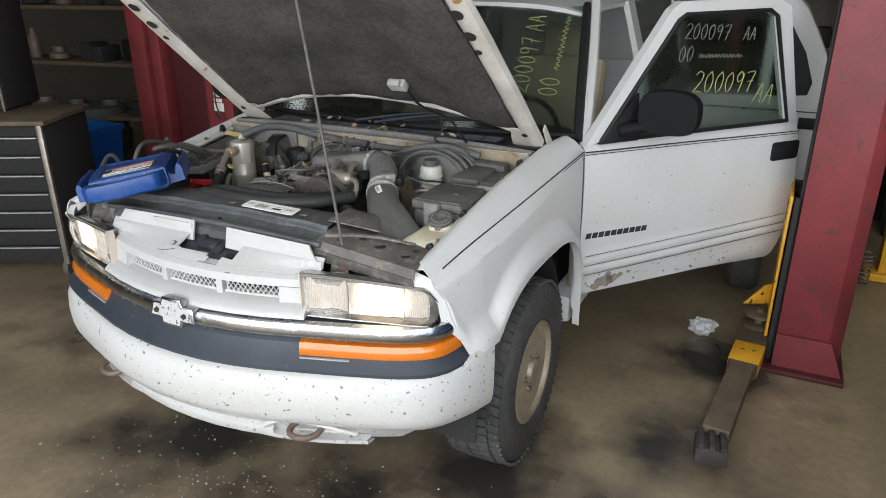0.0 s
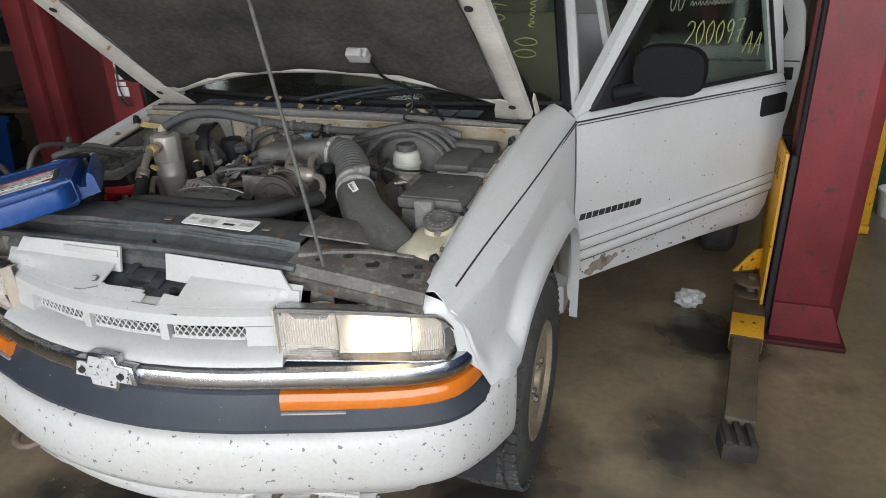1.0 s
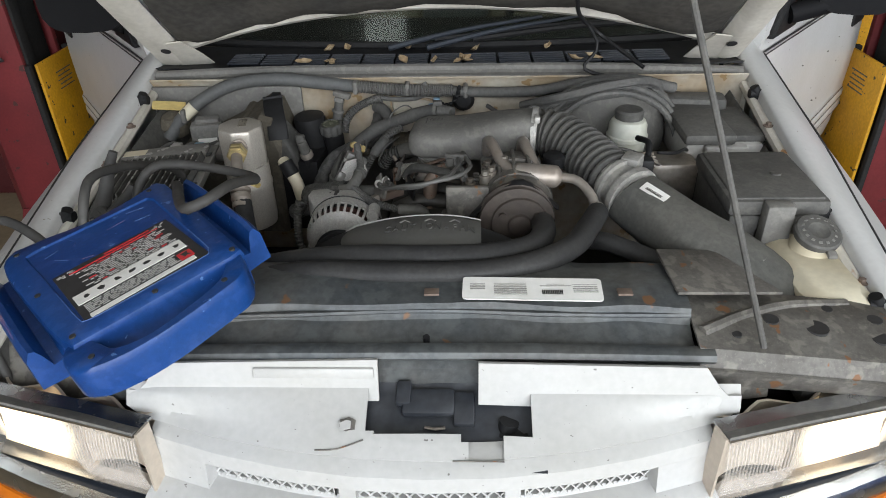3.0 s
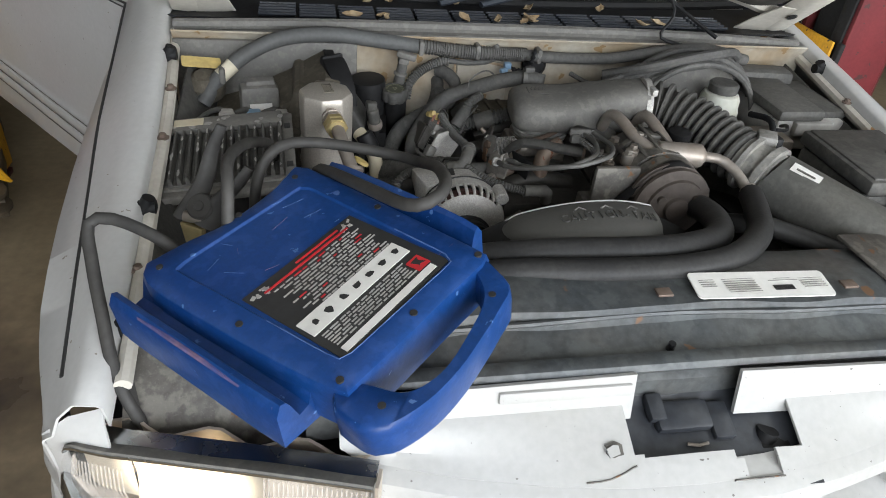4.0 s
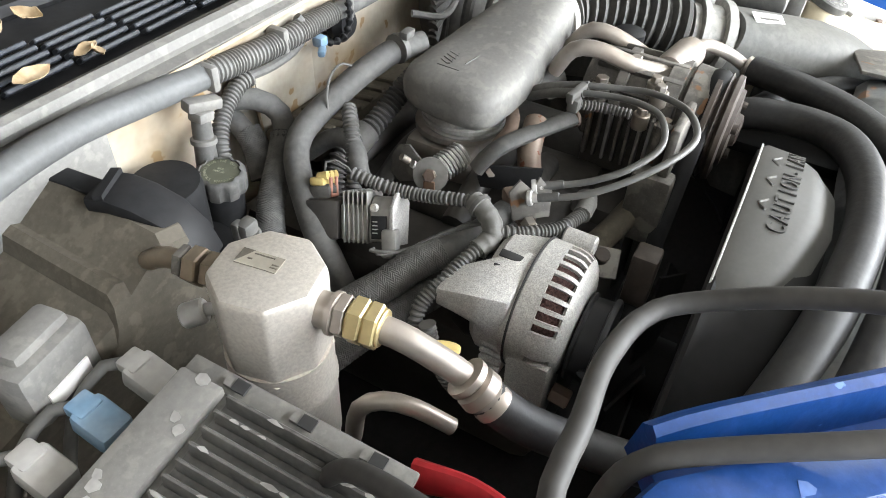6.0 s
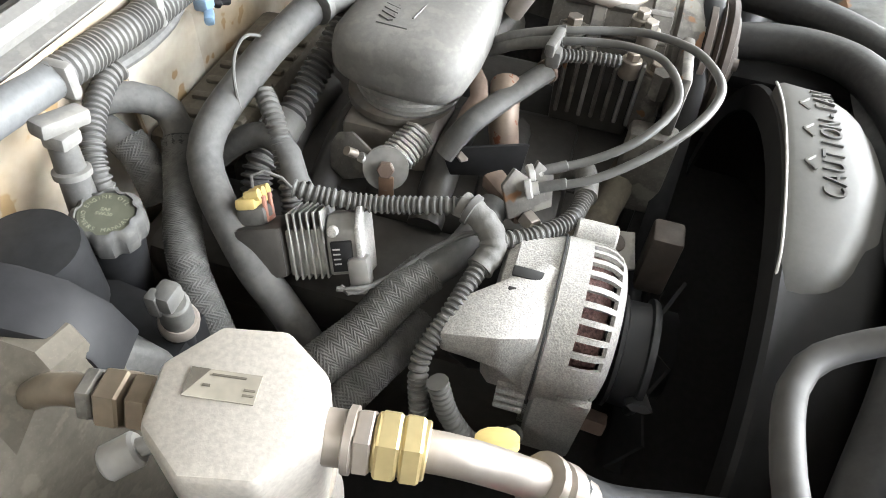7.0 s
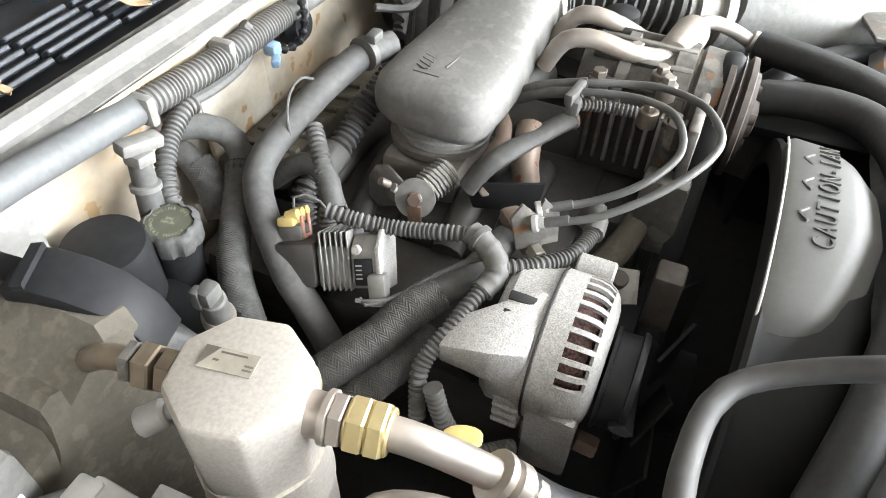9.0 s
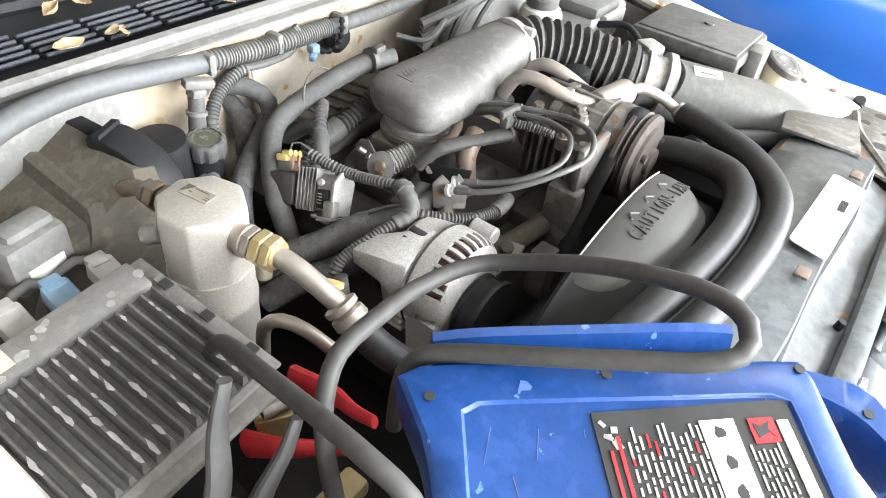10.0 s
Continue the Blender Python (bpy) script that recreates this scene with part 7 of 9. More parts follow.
module = part("control_module", at_mod(joined(box((0, 0, -0.02), (0.205, 0.20, 0.032), 0.004), box((0, 0.078, 0.002), (0.20, 0.04, 0.012), 0.003))), M["dust"], car, "finned aluminium engine control module")
for k in range(15):
    bm = at_mod(loft([[Vector((-0.0935 + 0.01335 * k + sx * w + 0.0006 * math.sin(9 * v + k), v, z)) for sx, w, z in ((-1, 0.0042, -0.006), (-1, 0.0020, 0.0105), (-1, 0.0010, 0.0122), (1, 0.0010, 0.0122), (1, 0.0020, 0.0105), (1, 0.0042, -0.006))] for v in (-0.092, -0.086, -0.05, -0.01, 0.03, 0.044, 0.050)]))
    part("fin", bm, M["dust_dark"], module)
part("module_floor", at_mod(box((0, -0.02, -0.003), (0.19, 0.145, 0.003))), M["dust_dark"], module)
part("module_flange", at_mod(joined(box((0.108, 0, -0.004), (0.018, 0.20, 0.006), 0.002), box((0, -0.106, -0.014), (0.20, 0.02, 0.012), 0.003), *[box((0.108, -0.06 + 0.06 * k, 0.0), (0.008, 0.008, 0.006)) for k in range(3)])), M["dust"], module)
random.seed(31)
for k in range(60):
    u, v = -0.0935 + 0.01335 * random.randrange(15), random.uniform(-0.085, 0.045)
    r = random.uniform(0.0014, 0.0030)
    part("paint_flake", at_mod(prism([(r * random.uniform(0.6, 1.1) * math.cos(j * 1.05), r * random.uniform(1.2, 4.5) * math.sin(j * 1.05)) for j in range(6)], pose(u, v, 0.0120), 0.0007)), M["flake"], module)
for k in range(10):
    u, v, r = random.uniform(-0.09, 0.10), random.uniform(0.06, 0.09), random.uniform(0.003, 0.007)
    part("paint_flake", at_mod(prism([(r * random.uniform(0.6, 1.3) * math.cos(j * 0.9), r * random.uniform(0.5, 1.3) * math.sin(j * 0.9)) for j in range(7)], pose(u, v, 0.0078), 0.0007)), M["flake"], module)
for k in range(3):
    part("flange_hole", at_mod(box((0.108, -0.07 + 0.06 * k, 0.0025), (0.010, 0.012, 0.003))), M["ink"], module)
part("module_label", at_mod(box((-0.06, 0.080, 0.0088), (0.05, 0.022, 0.0008))), M["cream"], module)
for k in range(3):
    c = Vector((-0.606 + 0.05 * k, 0.935, 1.078))
    part("wiring_plug", joined(box(c, (0.030, 0.038, 0.024), 0.005, rx=15), box(c + Vector((0, 0.015, 0.010)), (0.022, 0.022, 0.012), 0.003)), M["light_grey"] if k != 1 else M["teal"], car, "module wiring plug")
    part("plug_lead", tube([c + Vector((0, 0.015, 0.006)), c + Vector((-0.015, 0.034, 0.010)), c + Vector((-0.05, 0.034, -0.008)), c + Vector((-0.085, 0.015, -0.045))], 0.0055, seg=10), M["loom"], car)
part("blower_motor", joined(lathe([(0.034, 0), (0.038, 0.01), (0.038, 0.03), (0.02, 0.045)], (-0.655, 1.075, 1.075), (0, -0.3, 1), 24)), M["brown_dust"], car)
part("caution_tag", prism(rounded(0.075, 0.028, 0.004), axes((-0.66, 1.075, 1.138), (1, 0.25, -0.15), (-0.2, 0.9, 0.4)), 0.002), M["yellow_plastic"], car, "yellow warning tag")
M["tan_bar"] = material("stained_tan_plastic", (0.36, 0.28, 0.14), 0.6, second=(0.20, 0.15, 0.08), amount=0.8, scale=18, spread=0.1)
tray = part("battery_tray", joined(box((-0.56, 0.60, 0.86), (0.26, 0.20, 0.16), 0.015)), M["black"], car, "black battery below the charger")
part("terminal", rod((-0.62, 0.56, 0.94), (-0.62, 0.56, 0.965), 0.012), M["cream"], tray)
part("cable_lug", box((-0.50, 0.60, 0.95), (0.05, 0.04, 0.02), 0.004), M["cream"], tray)
part("hold_down_bar", box((-0.555, 0.600, 0.992), (0.17, 0.030, 0.024), 0.006, ry=-2), M["tan_bar"], car, "tan plastic battery hold-down bar")

# ---- engine block under it all ----
block = part("engine_block", box((-0.02, 0.90, 0.86), (0.42, 0.46, 0.24), 0.03), M["sump"], car, "dark grimy engine block")
for x, y in ((-0.17, 0.92), (0.16, 0.88)):
    part("valve_cover", box((x, y, 0.965), (0.12, 0.36, 0.07), 0.02), M["sump"], block)
manifold = part("intake_manifold", box((-0.01, 0.90, 0.99), (0.20, 0.34, 0.05), 0.015), M["sump"], car, "grimy intake manifold")
for k in range(5):
    part("runner", tube([(-0.10 - 0.02 * (k % 2), 0.80 + 0.055 * k, 1.0), (-0.04, 0.80 + 0.055 * k, 1.025), (0.04, 0.80 + 0.055 * k, 1.015)], 0.018), M["sump"], manifold)

# coil and module on the engine's flank
coil_m = axes((-0.212, 0.945, 1.036), (0.24, -0.95, 0.20), (0.45, 0.32, 0.83))


def at_coil(bm):
    bmesh.ops.transform(bm, matrix=coil_m, verts=bm.verts)
    return bm


coil = part("ignition_coil", at_coil(box((-0.024, 0.0, 0.0), (0.044, 0.046, 0.050), 0.006)), M["sump"], car, "dark ignition coil")
part("coil_top", at_coil(box((-0.030, 0.030, 0.0), (0.026, 0.018, 0.030), 0.005)), M["dust_dark"], coil)
clip = part("coil_plug", at_coil(joined(box((-0.032, 0.042, 0.0), (0.018, 0.010, 0.036), 0.003), *[rod((-0.032, 0.047, -0.011 + 0.011 * k), (-0.020, 0.049, -0.011 + 0.011 * k), 0.0052, seg=10) for k in range(3)])), M["yellow_plastic"], coil, "yellow wiring plug")
part("plug_clip", at_coil(joined(box((-0.018, 0.036, 0.008), (0.003, 0.022, 0.005), 0.001), box((-0.018, 0.036, -0.006), (0.003, 0.022, 0.005), 0.001), box((-0.018, 0.026, 0.001), (0.004, 0.004, 0.018), 0.001))), material("rose_plastic", (0.42, 0.20, 0.15), 0.5), clip, "rose plastic clip")
part("plug_wire", tube([coil_m @ Vector((-0.03, 0.047, 0.0)), coil_m @ Vector((-0.028, 0.066, -0.004)), coil_m @ Vector((-0.010, 0.060, -0.012)), coil_m @ Vector((0.0, 0.046, -0.016))], 0.0015, seg=6), M["loom"], coil)
for k in range(6):
    part("cooling_fin", at_coil(box((0.004 + 0.0056 * k, 0.004, 0.0), (0.0020, 0.058, 0.046), 0.0006, seg=1)), M["fins"], coil)
part("fin_plate", at_coil(box((0.016, -0.002, 0.0), (0.034, 0.040, 0.040), 0.002)), M["fins"], coil)
hexa = [(-0.030, -0.020), (0.018, -0.026), (0.030, -0.012), (0.032, 0.010), (0.018, 0.026), (-0.026, 0.028)]
part("ignition_module", prism([(u * 0.86, v * 0.86) for u, v in hexa], coil_m @ axes((0.034, 0.000, 0.0), (0, 1, 0), (0, 0, 1)), 0.030, 0.003), M["fins"], coil, "cast ignition module body")
part("module_rim", prism(hexa, coil_m @ axes((0.060, 0.000, 0.0), (0, 1, 0), (0, 0, 1)), 0.005, 0.001), M["alu"], coil, "bright cast rim")
part("module_face", at_coil(box((0.047, -0.006, 0.0235), (0.018, 0.026, 0.005), 0.001)), M["black"], coil, "black module face")
for k in range(4):
    part("module_pin", at_coil(box((0.043, -0.012 + 0.0042 * k, 0.0262), (0.006, 0.0012, 0.0008))), M["light_grey"], coil)
part("module_screw", at_coil(rod((0.042, 0.016, 0.022), (0.042, 0.016, 0.0285), 0.0048, seg=12, edge=0.0008)), M["alu"], coil)
part("module_socket", at_coil(joined(box((0.060, -0.020, 0.022), (0.018, 0.026, 0.018), 0.004), box((0.058, -0.034, 0.024), (0.015, 0.010, 0.014), 0.003))), M["fins"], coil, "grey wiring socket")
for k in range(3):
    off = Vector((0.0018 * (k - 1), -0.0012 * k, 0.0022 * (k % 2)))
    part("twisted_lead", tube([Vector(q) + off * (1.4 if n % 2 else -0.9) for n, q in enumerate([(-0.249, 0.889, 1.043), (-0.246, 0.878, 1.040), (-0.228, 0.859, 1.040), (-0.212, 0.843, 1.048), (-0.198, 0.830, 1.055), (-0.179, 0.806, 1.066), (-0.176, 0.792, 1.070)])], 0.0022, seg=7, step=0.006), M["loom"] if k else M["rubber"], coil, "twisted grey wires")

M["strand"] = material("grey_woven_strand", (0.105, 0.103, 0.098), 0.6, second=(0.045, 0.045, 0.043), amount=0.8, scale=60, spread=0.25)


def woven(points, r, strands=24, lay=0.052, thick=0.0011):
    """Flat strands wound both ways round a hose along points."""
    line = spline(points, 0.0035)
    frames, side = [], None
    for k, q in enumerate(line):
        along = (line[min(k + 1, len(line) - 1)] - line[max(k - 1, 0)]).normalized()
        if side is None:
            side = along.cross(Vector((0, 0, 1))).normalized()
        side = (side - along * side.dot(along)).normalized()
        frames.append((q, side, along.cross(side), along))
    vs, fs = [], []
    for turn in (1, -1):
        for n in range(strands):
            start = len(vs)
            for k, (q, u, v, along) in enumerate(frames):
                a = 2 * math.pi * n / strands + turn * 2 * math.pi * 0.0035 * k / lay
                rr = r + 0.0002 + 0.0004 * math.cos(strands * (a if turn > 0 else a + math.pi / strands))
                out = u * math.cos(a) + v * math.sin(a)
                tan = (v * math.cos(a) - u * math.sin(a)) * turn
                wide = (tan * 0.45 - along * 0.9).normalized() * thick
                for d, lift in ((-1, 0.0), (0, 0.0005), (1, 0.0)):
                    vs.append(q + out * (rr + lift) + wide * d)
                if k:
                    b = start + 3 * k
                    fs += [(b - 3, b - 2, b + 1, b), (b - 2, b - 1, b + 2, b + 1)]
    bm = bmesh.new()
    made = [bm.verts.new(p) for p in vs]
    for f in fs:
        bm.faces.new([made[i] for i in f])
    return bm


M["rusty_tube"] = material("rust_flecked_tube", (0.22, 0.18, 0.145), 0.5, 0.3, second=(0.16, 0.10, 0.07), amount=0.8, scale=20, spots=(0.17, 0.06, 0.03), spot_scale=90, spot_at=0.62)
# ---- hoses, looms and cables ----
part("vacuum_hose", tube([(0.02, 0.985, 1.146), (-0.015, 1.004, 1.146), (-0.045, 1.016, 1.137), (-0.071, 1.026, 1.127), (-0.105, 1.038, 1.110), (-0.137, 1.047, 1.095), (-0.162, 1.047, 1.085), (-0.179, 1.042, 1.074), (-0.197, 1.027, 1.064), (-0.214, 1.008, 1.052), (-0.241, 0.972, 1.028), (-0.251, 0.945, 1.000), (-0.262, 0.91, 0.95)], 0.0155, seg=16), M["rubber"], car, "grey rubber hose")
part("hose_clip", joined(lathe([(0.015, 0), (0.019, 0.001), (0.019, 0.009), (0.015, 0.010)], (-0.012, 0.999, 1.150), (-1, 0.2, 0), 16), box((-0.012, 0.99, 1.170), (0.02, 0.012, 0.01), 0.002)), M["dust_dark"], car)
part("loom_tube", tube([(-0.194, 0.950, 1.086), (-0.188, 0.918, 1.080), (-0.178, 0.880, 1.076), (-0.172, 0.835, 1.084), (-0.166, 0.808, 1.087)], 0.0082, seg=10, pitch=0.0044), M["loom"], car, "ribbed grey wiring loom")
part("loom_tube", tube([(-0.182, 0.778, 1.070), (-0.160, 0.748, 1.066), (-0.125, 0.722, 1.060), (-0.080, 0.712, 1.052)], 0.0085, seg=10, pitch=0.0044), M["loom"], car, "ribbed grey wiring loom")
part("loom_end", tube([(-0.082, 0.712, 1.052), (-0.052, 0.714, 1.050), (-0.035, 0.722, 1.045), (-0.030, 0.730, 1.02)], 0.011, seg=10), M["tape"], car)
part("loom_tube", tube([(-0.196, 0.780, 1.064), (-0.218, 0.787, 1.060), (-0.250, 0.795, 1.052), (-0.285, 0.808, 1.03), (-0.31, 0.80, 0.99)], 0.0085, seg=10, pitch=0.0044), M["loom"], car, "ribbed grey wiring loom")
part("loom_tube", tube([(-0.300, 0.790, 1.03), (-0.305, 0.775, 0.99), (-0.30, 0.75, 0.95), (-0.27, 0.72, 0.93)], 0.009, seg=10, pitch=0.0055), M["loom"], car, "ribbed grey wiring loom")
part("loom_joint", tube([(-0.165, 0.812, 1.087), (-0.170, 0.798, 1.085), (-0.177, 0.783, 1.076), (-0.188, 0.778, 1.066), (-0.206, 0.784, 1.060)], 0.0118, seg=12, pitch=0.010, depth=0.06), M["tape"], car, "taped loom joint")
part("joint_strap", lathe([(0.011, 0), (0.0140, 0.001), (0.0140, 0.006), (0.011, 0.007)], (-0.167, 0.806, 1.087), (-0.3, -0.9, -0.2), 16), M["loom"], car)
for pts, r in (([(-0.148, 1.087, 1.063), (-0.159, 1.081, 1.056), (-0.195, 1.061, 1.045), (-0.230, 1.043, 1.035), (-0.262, 1.020, 1.024), (-0.282, 0.998, 1.003), (-0.300, 0.975, 0.965)], 0.0160),
               ([(-0.203, 0.828, 1.036), (-0.234, 0.848, 1.026), (-0.262, 0.862, 1.016), (-0.287, 0.882, 1.004), (-0.310, 0.905, 0.985), (-0.330, 0.93, 0.95)], 0.0185),
               ([(-0.22, 0.825, 0.985), (-0.26, 0.842, 0.985), (-0.30, 0.862, 0.977), (-0.34, 0.89, 0.95)], 0.0175),
               ([(-0.168, 1.128, 1.064), (-0.174, 1.112, 1.050), (-0.190, 1.09, 1.02)], 0.0165)):
    sleeve = part("braided_hose", tube(pts, r, seg=14), M["braid"], car, "braided grey sleeve hose")
    tagged(part("braid", woven(pts, r), M["strand"], sleeve, "woven grey strands"), kind="stuff")
part("bare_hose", tube([(-0.12, 0.79, 1.05), (-0.175, 0.806, 1.043), (-0.207, 0.830, 1.035)], 0.0150, seg=14), M["rubber"], car, "dusty bare hose end")
part("heater_hose", tube([(-0.172, 1.146, 1.105), (-0.160, 1.136, 1.105), (-0.146, 1.119, 1.100), (-0.135, 1.104, 1.086), (-0.141, 1.091, 1.070), (-0.156, 1.083, 1.057)], 0.0140, seg=14), M["rubber"], car, "dark heater hose")
part("heater_hose", tube([(-0.170, 1.156, 1.079), (-0.168, 1.148, 1.075), (-0.171, 1.129, 1.064), (-0.176, 1.110, 1.048)], 0.0140, seg=14), M["rubber"], car, "dark heater hose")
part("loom_tube", tube([(-0.152, 1.126, 1.132), (-0.167, 1.127, 1.131), (-0.196, 1.122, 1.122), (-0.222, 1.112, 1.108), (-0.240, 1.100, 1.088), (-0.246, 1.09, 1.06)], 0.0105, seg=12, pitch=0.0050), M["loom"], car, "ribbed grey wiring loom")
part("thin_hose", tube([(-0.158, 1.129, 1.133), (-0.11, 1.125, 1.130), (-0.06, 1.125, 1.135), (-0.045, 1.125, 1.155), (-0.05, 1.13, 1.17)], 0.006, seg=8), M["rubber"], car)
sensor = part("grey_sensor", rod((-0.254, 1.106, 1.138), (-0.266, 1.098, 1.070), 0.0105, 0.0130, 18, 0.002), M["dust_dark"], car, "dark sensor stub with a grey plug")
part("sensor_plug", joined(box((-0.247, 1.107, 1.150), (0.042, 0.018, 0.013), 0.003, rz=-14, ry=12), box((-0.254, 1.104, 1.140), (0.022, 0.020, 0.012), 0.003, ry=10)), M["dust"], sensor, "grey plug")
part("sensor_ring", lathe([(0.0115, 0), (0.0145, 0.001), (0.0145, 0.006), (0.0115, 0.007)], (-0.260, 1.102, 1.108), (0.2, 0.1, 1), 20), M["dust"], sensor)
part("elbow_hose", tube([(-0.140, 1.062, 1.040), (-0.135, 1.048, 1.052), (-0.132, 1.033, 1.066), (-0.131, 1.009, 1.078), (-0.139, 0.985, 1.078), (-0.151, 0.973, 1.068), (-0.160, 0.965, 1.056)], 0.0120, seg=14), M["rubber"], car)
part("spark_loom", tube([(-0.10, 1.02, 1.10), (-0.13, 0.995, 1.09), (-0.165, 0.97, 1.05), (-0.19, 0.96, 1.01)], 0.010, seg=10, pitch=0.005), M["loom"], car)
M["blue_tape"] = material("dusty_blue_grey_sleeve", (0.095, 0.097, 0.097), 0.6, second=(0.065, 0.065, 0.063), amount=0.8, scale=10, bump=0.2, fine=120, spread=0.1)
part("firewall_loom", tube([(-0.66, 1.03, 1.07), (-0.63, 1.06, 1.11), (-0.576, 1.09, 1.150), (-0.50, 1.115, 1.178), (-0.40, 1.125, 1.184), (-0.30, 1.13, 1.172), (-0.215, 1.131, 1.162)], 0.0155, seg=14), M["blue_tape"], car, "taped firewall loom")
part("loom_tube", tube([(-0.222, 1.131, 1.163), (-0.16, 1.130, 1.157), (-0.09, 1.128, 1.152), (0.02, 1.128, 1.150)], 0.0155, seg=16, pitch=0.0046, depth=0.12), M["loom"], car, "ribbed grey firewall loom")
part("firewall_loom", tube([(0.0, 1.128, 1.150), (0.10, 1.125, 1.146), (0.22, 1.12, 1.150), (0.32, 1.10, 1.175), (0.42, 1.08, 1.190), (0.54, 1.10, 1.16)], 0.0125, seg=10), M["rubber"], car, "taped firewall loom")
for x in (-0.62, -0.215, -0.09, 0.05):
    part("loom_clip", box((x, lerp([(-0.62, 1.06), (-0.2, 1.13)], x), lerp([(-0.62, 1.12), (-0.215, 1.162), (0.05, 1.149)], x)), (0.012, 0.032, 0.032), 0.005), M["dust"], car)
part("wrap_tape", tube([(-0.625, 1.062, 1.115), (-0.600, 1.075, 1.135)], 0.0155, seg=10, straight=True), M["cream"], car)
CABLES = ([(-0.109, 0.762, 1.09), (-0.088, 0.718, 1.10), (-0.065, 0.682, 1.115), (-0.034, 0.659, 1.13), (-0.01, 0.658, 1.14), (0.02, 0.674, 1.145), (0.032, 0.701, 1.145), (0.039, 0.732, 1.14), (0.036, 0.769, 1.135), (0.039, 0.813, 1.12), (0.04, 0.84, 1.105)],
          [(-0.124, 0.760, 1.085), (-0.112, 0.713, 1.10), (-0.090, 0.673, 1.12), (-0.061, 0.641, 1.14), (-0.031, 0.626, 1.15), (-0.008, 0.627, 1.155), (0.026, 0.644, 1.155), (0.046, 0.667, 1.152), (0.058, 0.698, 1.148), (0.060, 0.728, 1.142), (0.051, 0.769, 1.138), (0.045, 0.815, 1.125), (0.046, 0.84, 1.11)])
M["cable_grey"] = material("grey_cable_sheath", (0.085, 0.084, 0.080), 0.4, second=(0.13, 0.125, 0.115), amount=0.6, scale=20, spread=0.1)
for pts in CABLES:
    wire = part("throttle_cable", tube(pts, 0.0040, seg=10, step=0.005), M["cable_grey"], car, "grey throttle cable")
    a, b = Vector(pts[0]), Vector(pts[1])
    d = (b - a).normalized()
    part("cable_ferrule", joined(rod(a - d * 0.006, a, 0.0085, seg=14, edge=0.001), rod(a, a + d * 0.006, 0.0058, seg=12)), M["light_grey"], wire, "pale cable end ferrule")
    part("cable_sleeve", rod(a + d * 0.004, a + d * 0.030, 0.0050, seg=12, edge=0.001), M["rubber"], wire)
    part("cable_sleeve", tube(pts[-3:], 0.0060, seg=10, step=0.006), M["rubber"], wire)
part("cable_clip", joined(box((0.030, 0.776, 1.136), (0.040, 0.010, 0.014), 0.003, rz=-8), box((0.020, 0.774, 1.126), (0.016, 0.014, 0.018), 0.003)), M["dust_dark"], car, "dark plastic cable clip")
part("loom_tube", tube([(0.03, 0.775, 1.122), (0.045, 0.745, 1.118), (0.05, 0.71, 1.118)], 0.007, seg=8, pitch=0.0045), M["loom"], car)
holder = part("cable_bracket", prism([(-0.022, -0.022), (0.020, -0.024), (0.026, 0.006), (0.014, 0.024), (0.004, 0.010), (-0.008, 0.024), (-0.022, 0.012)], axes((-0.118, 0.766, 1.078), (0.55, -0.75, 0.15), (0.35, 0.1, 1)), 0.005, 0.001), M["grime"], car, "bent steel cable bracket")
part("bracket_base", bar([(-0.085, 0.80, 1.050), (-0.105, 0.782, 1.052), (-0.125, 0.762, 1.054)], 0.022, 0.018), M["rust"], holder, "rusty bracket base")
part("base_bolt", rod((-0.128, 0.760, 1.054), (-0.138, 0.750, 1.054), 0.009, seg=6, edge=0.001), M["steel"], holder)
arm = part("manifold_rod", tube([(-0.075, 0.852, 1.058), (-0.066, 0.842, 1.076), (-0.050, 0.829, 1.088), (-0.010, 0.808, 1.091), (0.046, 0.780, 1.091)], 0.0125, seg=12, flat=0.75), M["dust_dark"], car, "dusty bent steel arm with a rusty end")
part("cut_end", rod((0.045, 0.7805, 1.091), (0.050, 0.778, 1.091), 0.0128, seg=14, edge=0.001), M["rust"], arm)
part("exhaust_tube", tube([(0.012, 0.815, 1.092), (-0.009, 0.810, 1.083), (-0.021, 0.807, 1.068), (-0.024, 0.800, 1.034), (-0.026, 0.795, 0.99)], 0.0150, seg=14), M["rusty_tube"], car, "rust-flecked metal tube")
part("water_hose", tube([(-0.13, 0.75, 0.955), (-0.072, 0.715, 0.98), (-0.054, 0.698, 0.985), (-0.016, 0.684, 0.995), (0.029, 0.675, 1.0), (0.06, 0.668, 0.99)], 0.0165, seg=12), M["brown_dust"], car, "brown dusted coolant hose")
part("dip_tube", tube([(0.10, 0.83, 1.10), (0.12, 0.86, 1.09)], 0.022, seg=14), M["dust"], car)
part("service_cap", lathe([(0.020, 0), (0.022, 0.002), (0.022, 0.022), (0.018, 0.025)], (0.226, 0.773, 1.117), (0, 0, 1), 18), M["black"], car, "black ribbed cap")
part("wire_clip", joined(box((0.165, 0.67, 1.105), (0.03, 0.02, 0.02), 0.004), tube([(0.16, 0.66, 1.10), (0.12, 0.70, 1.09), (0.09, 0.74, 1.08)], 0.004, seg=6)), M["dust_light"], car)
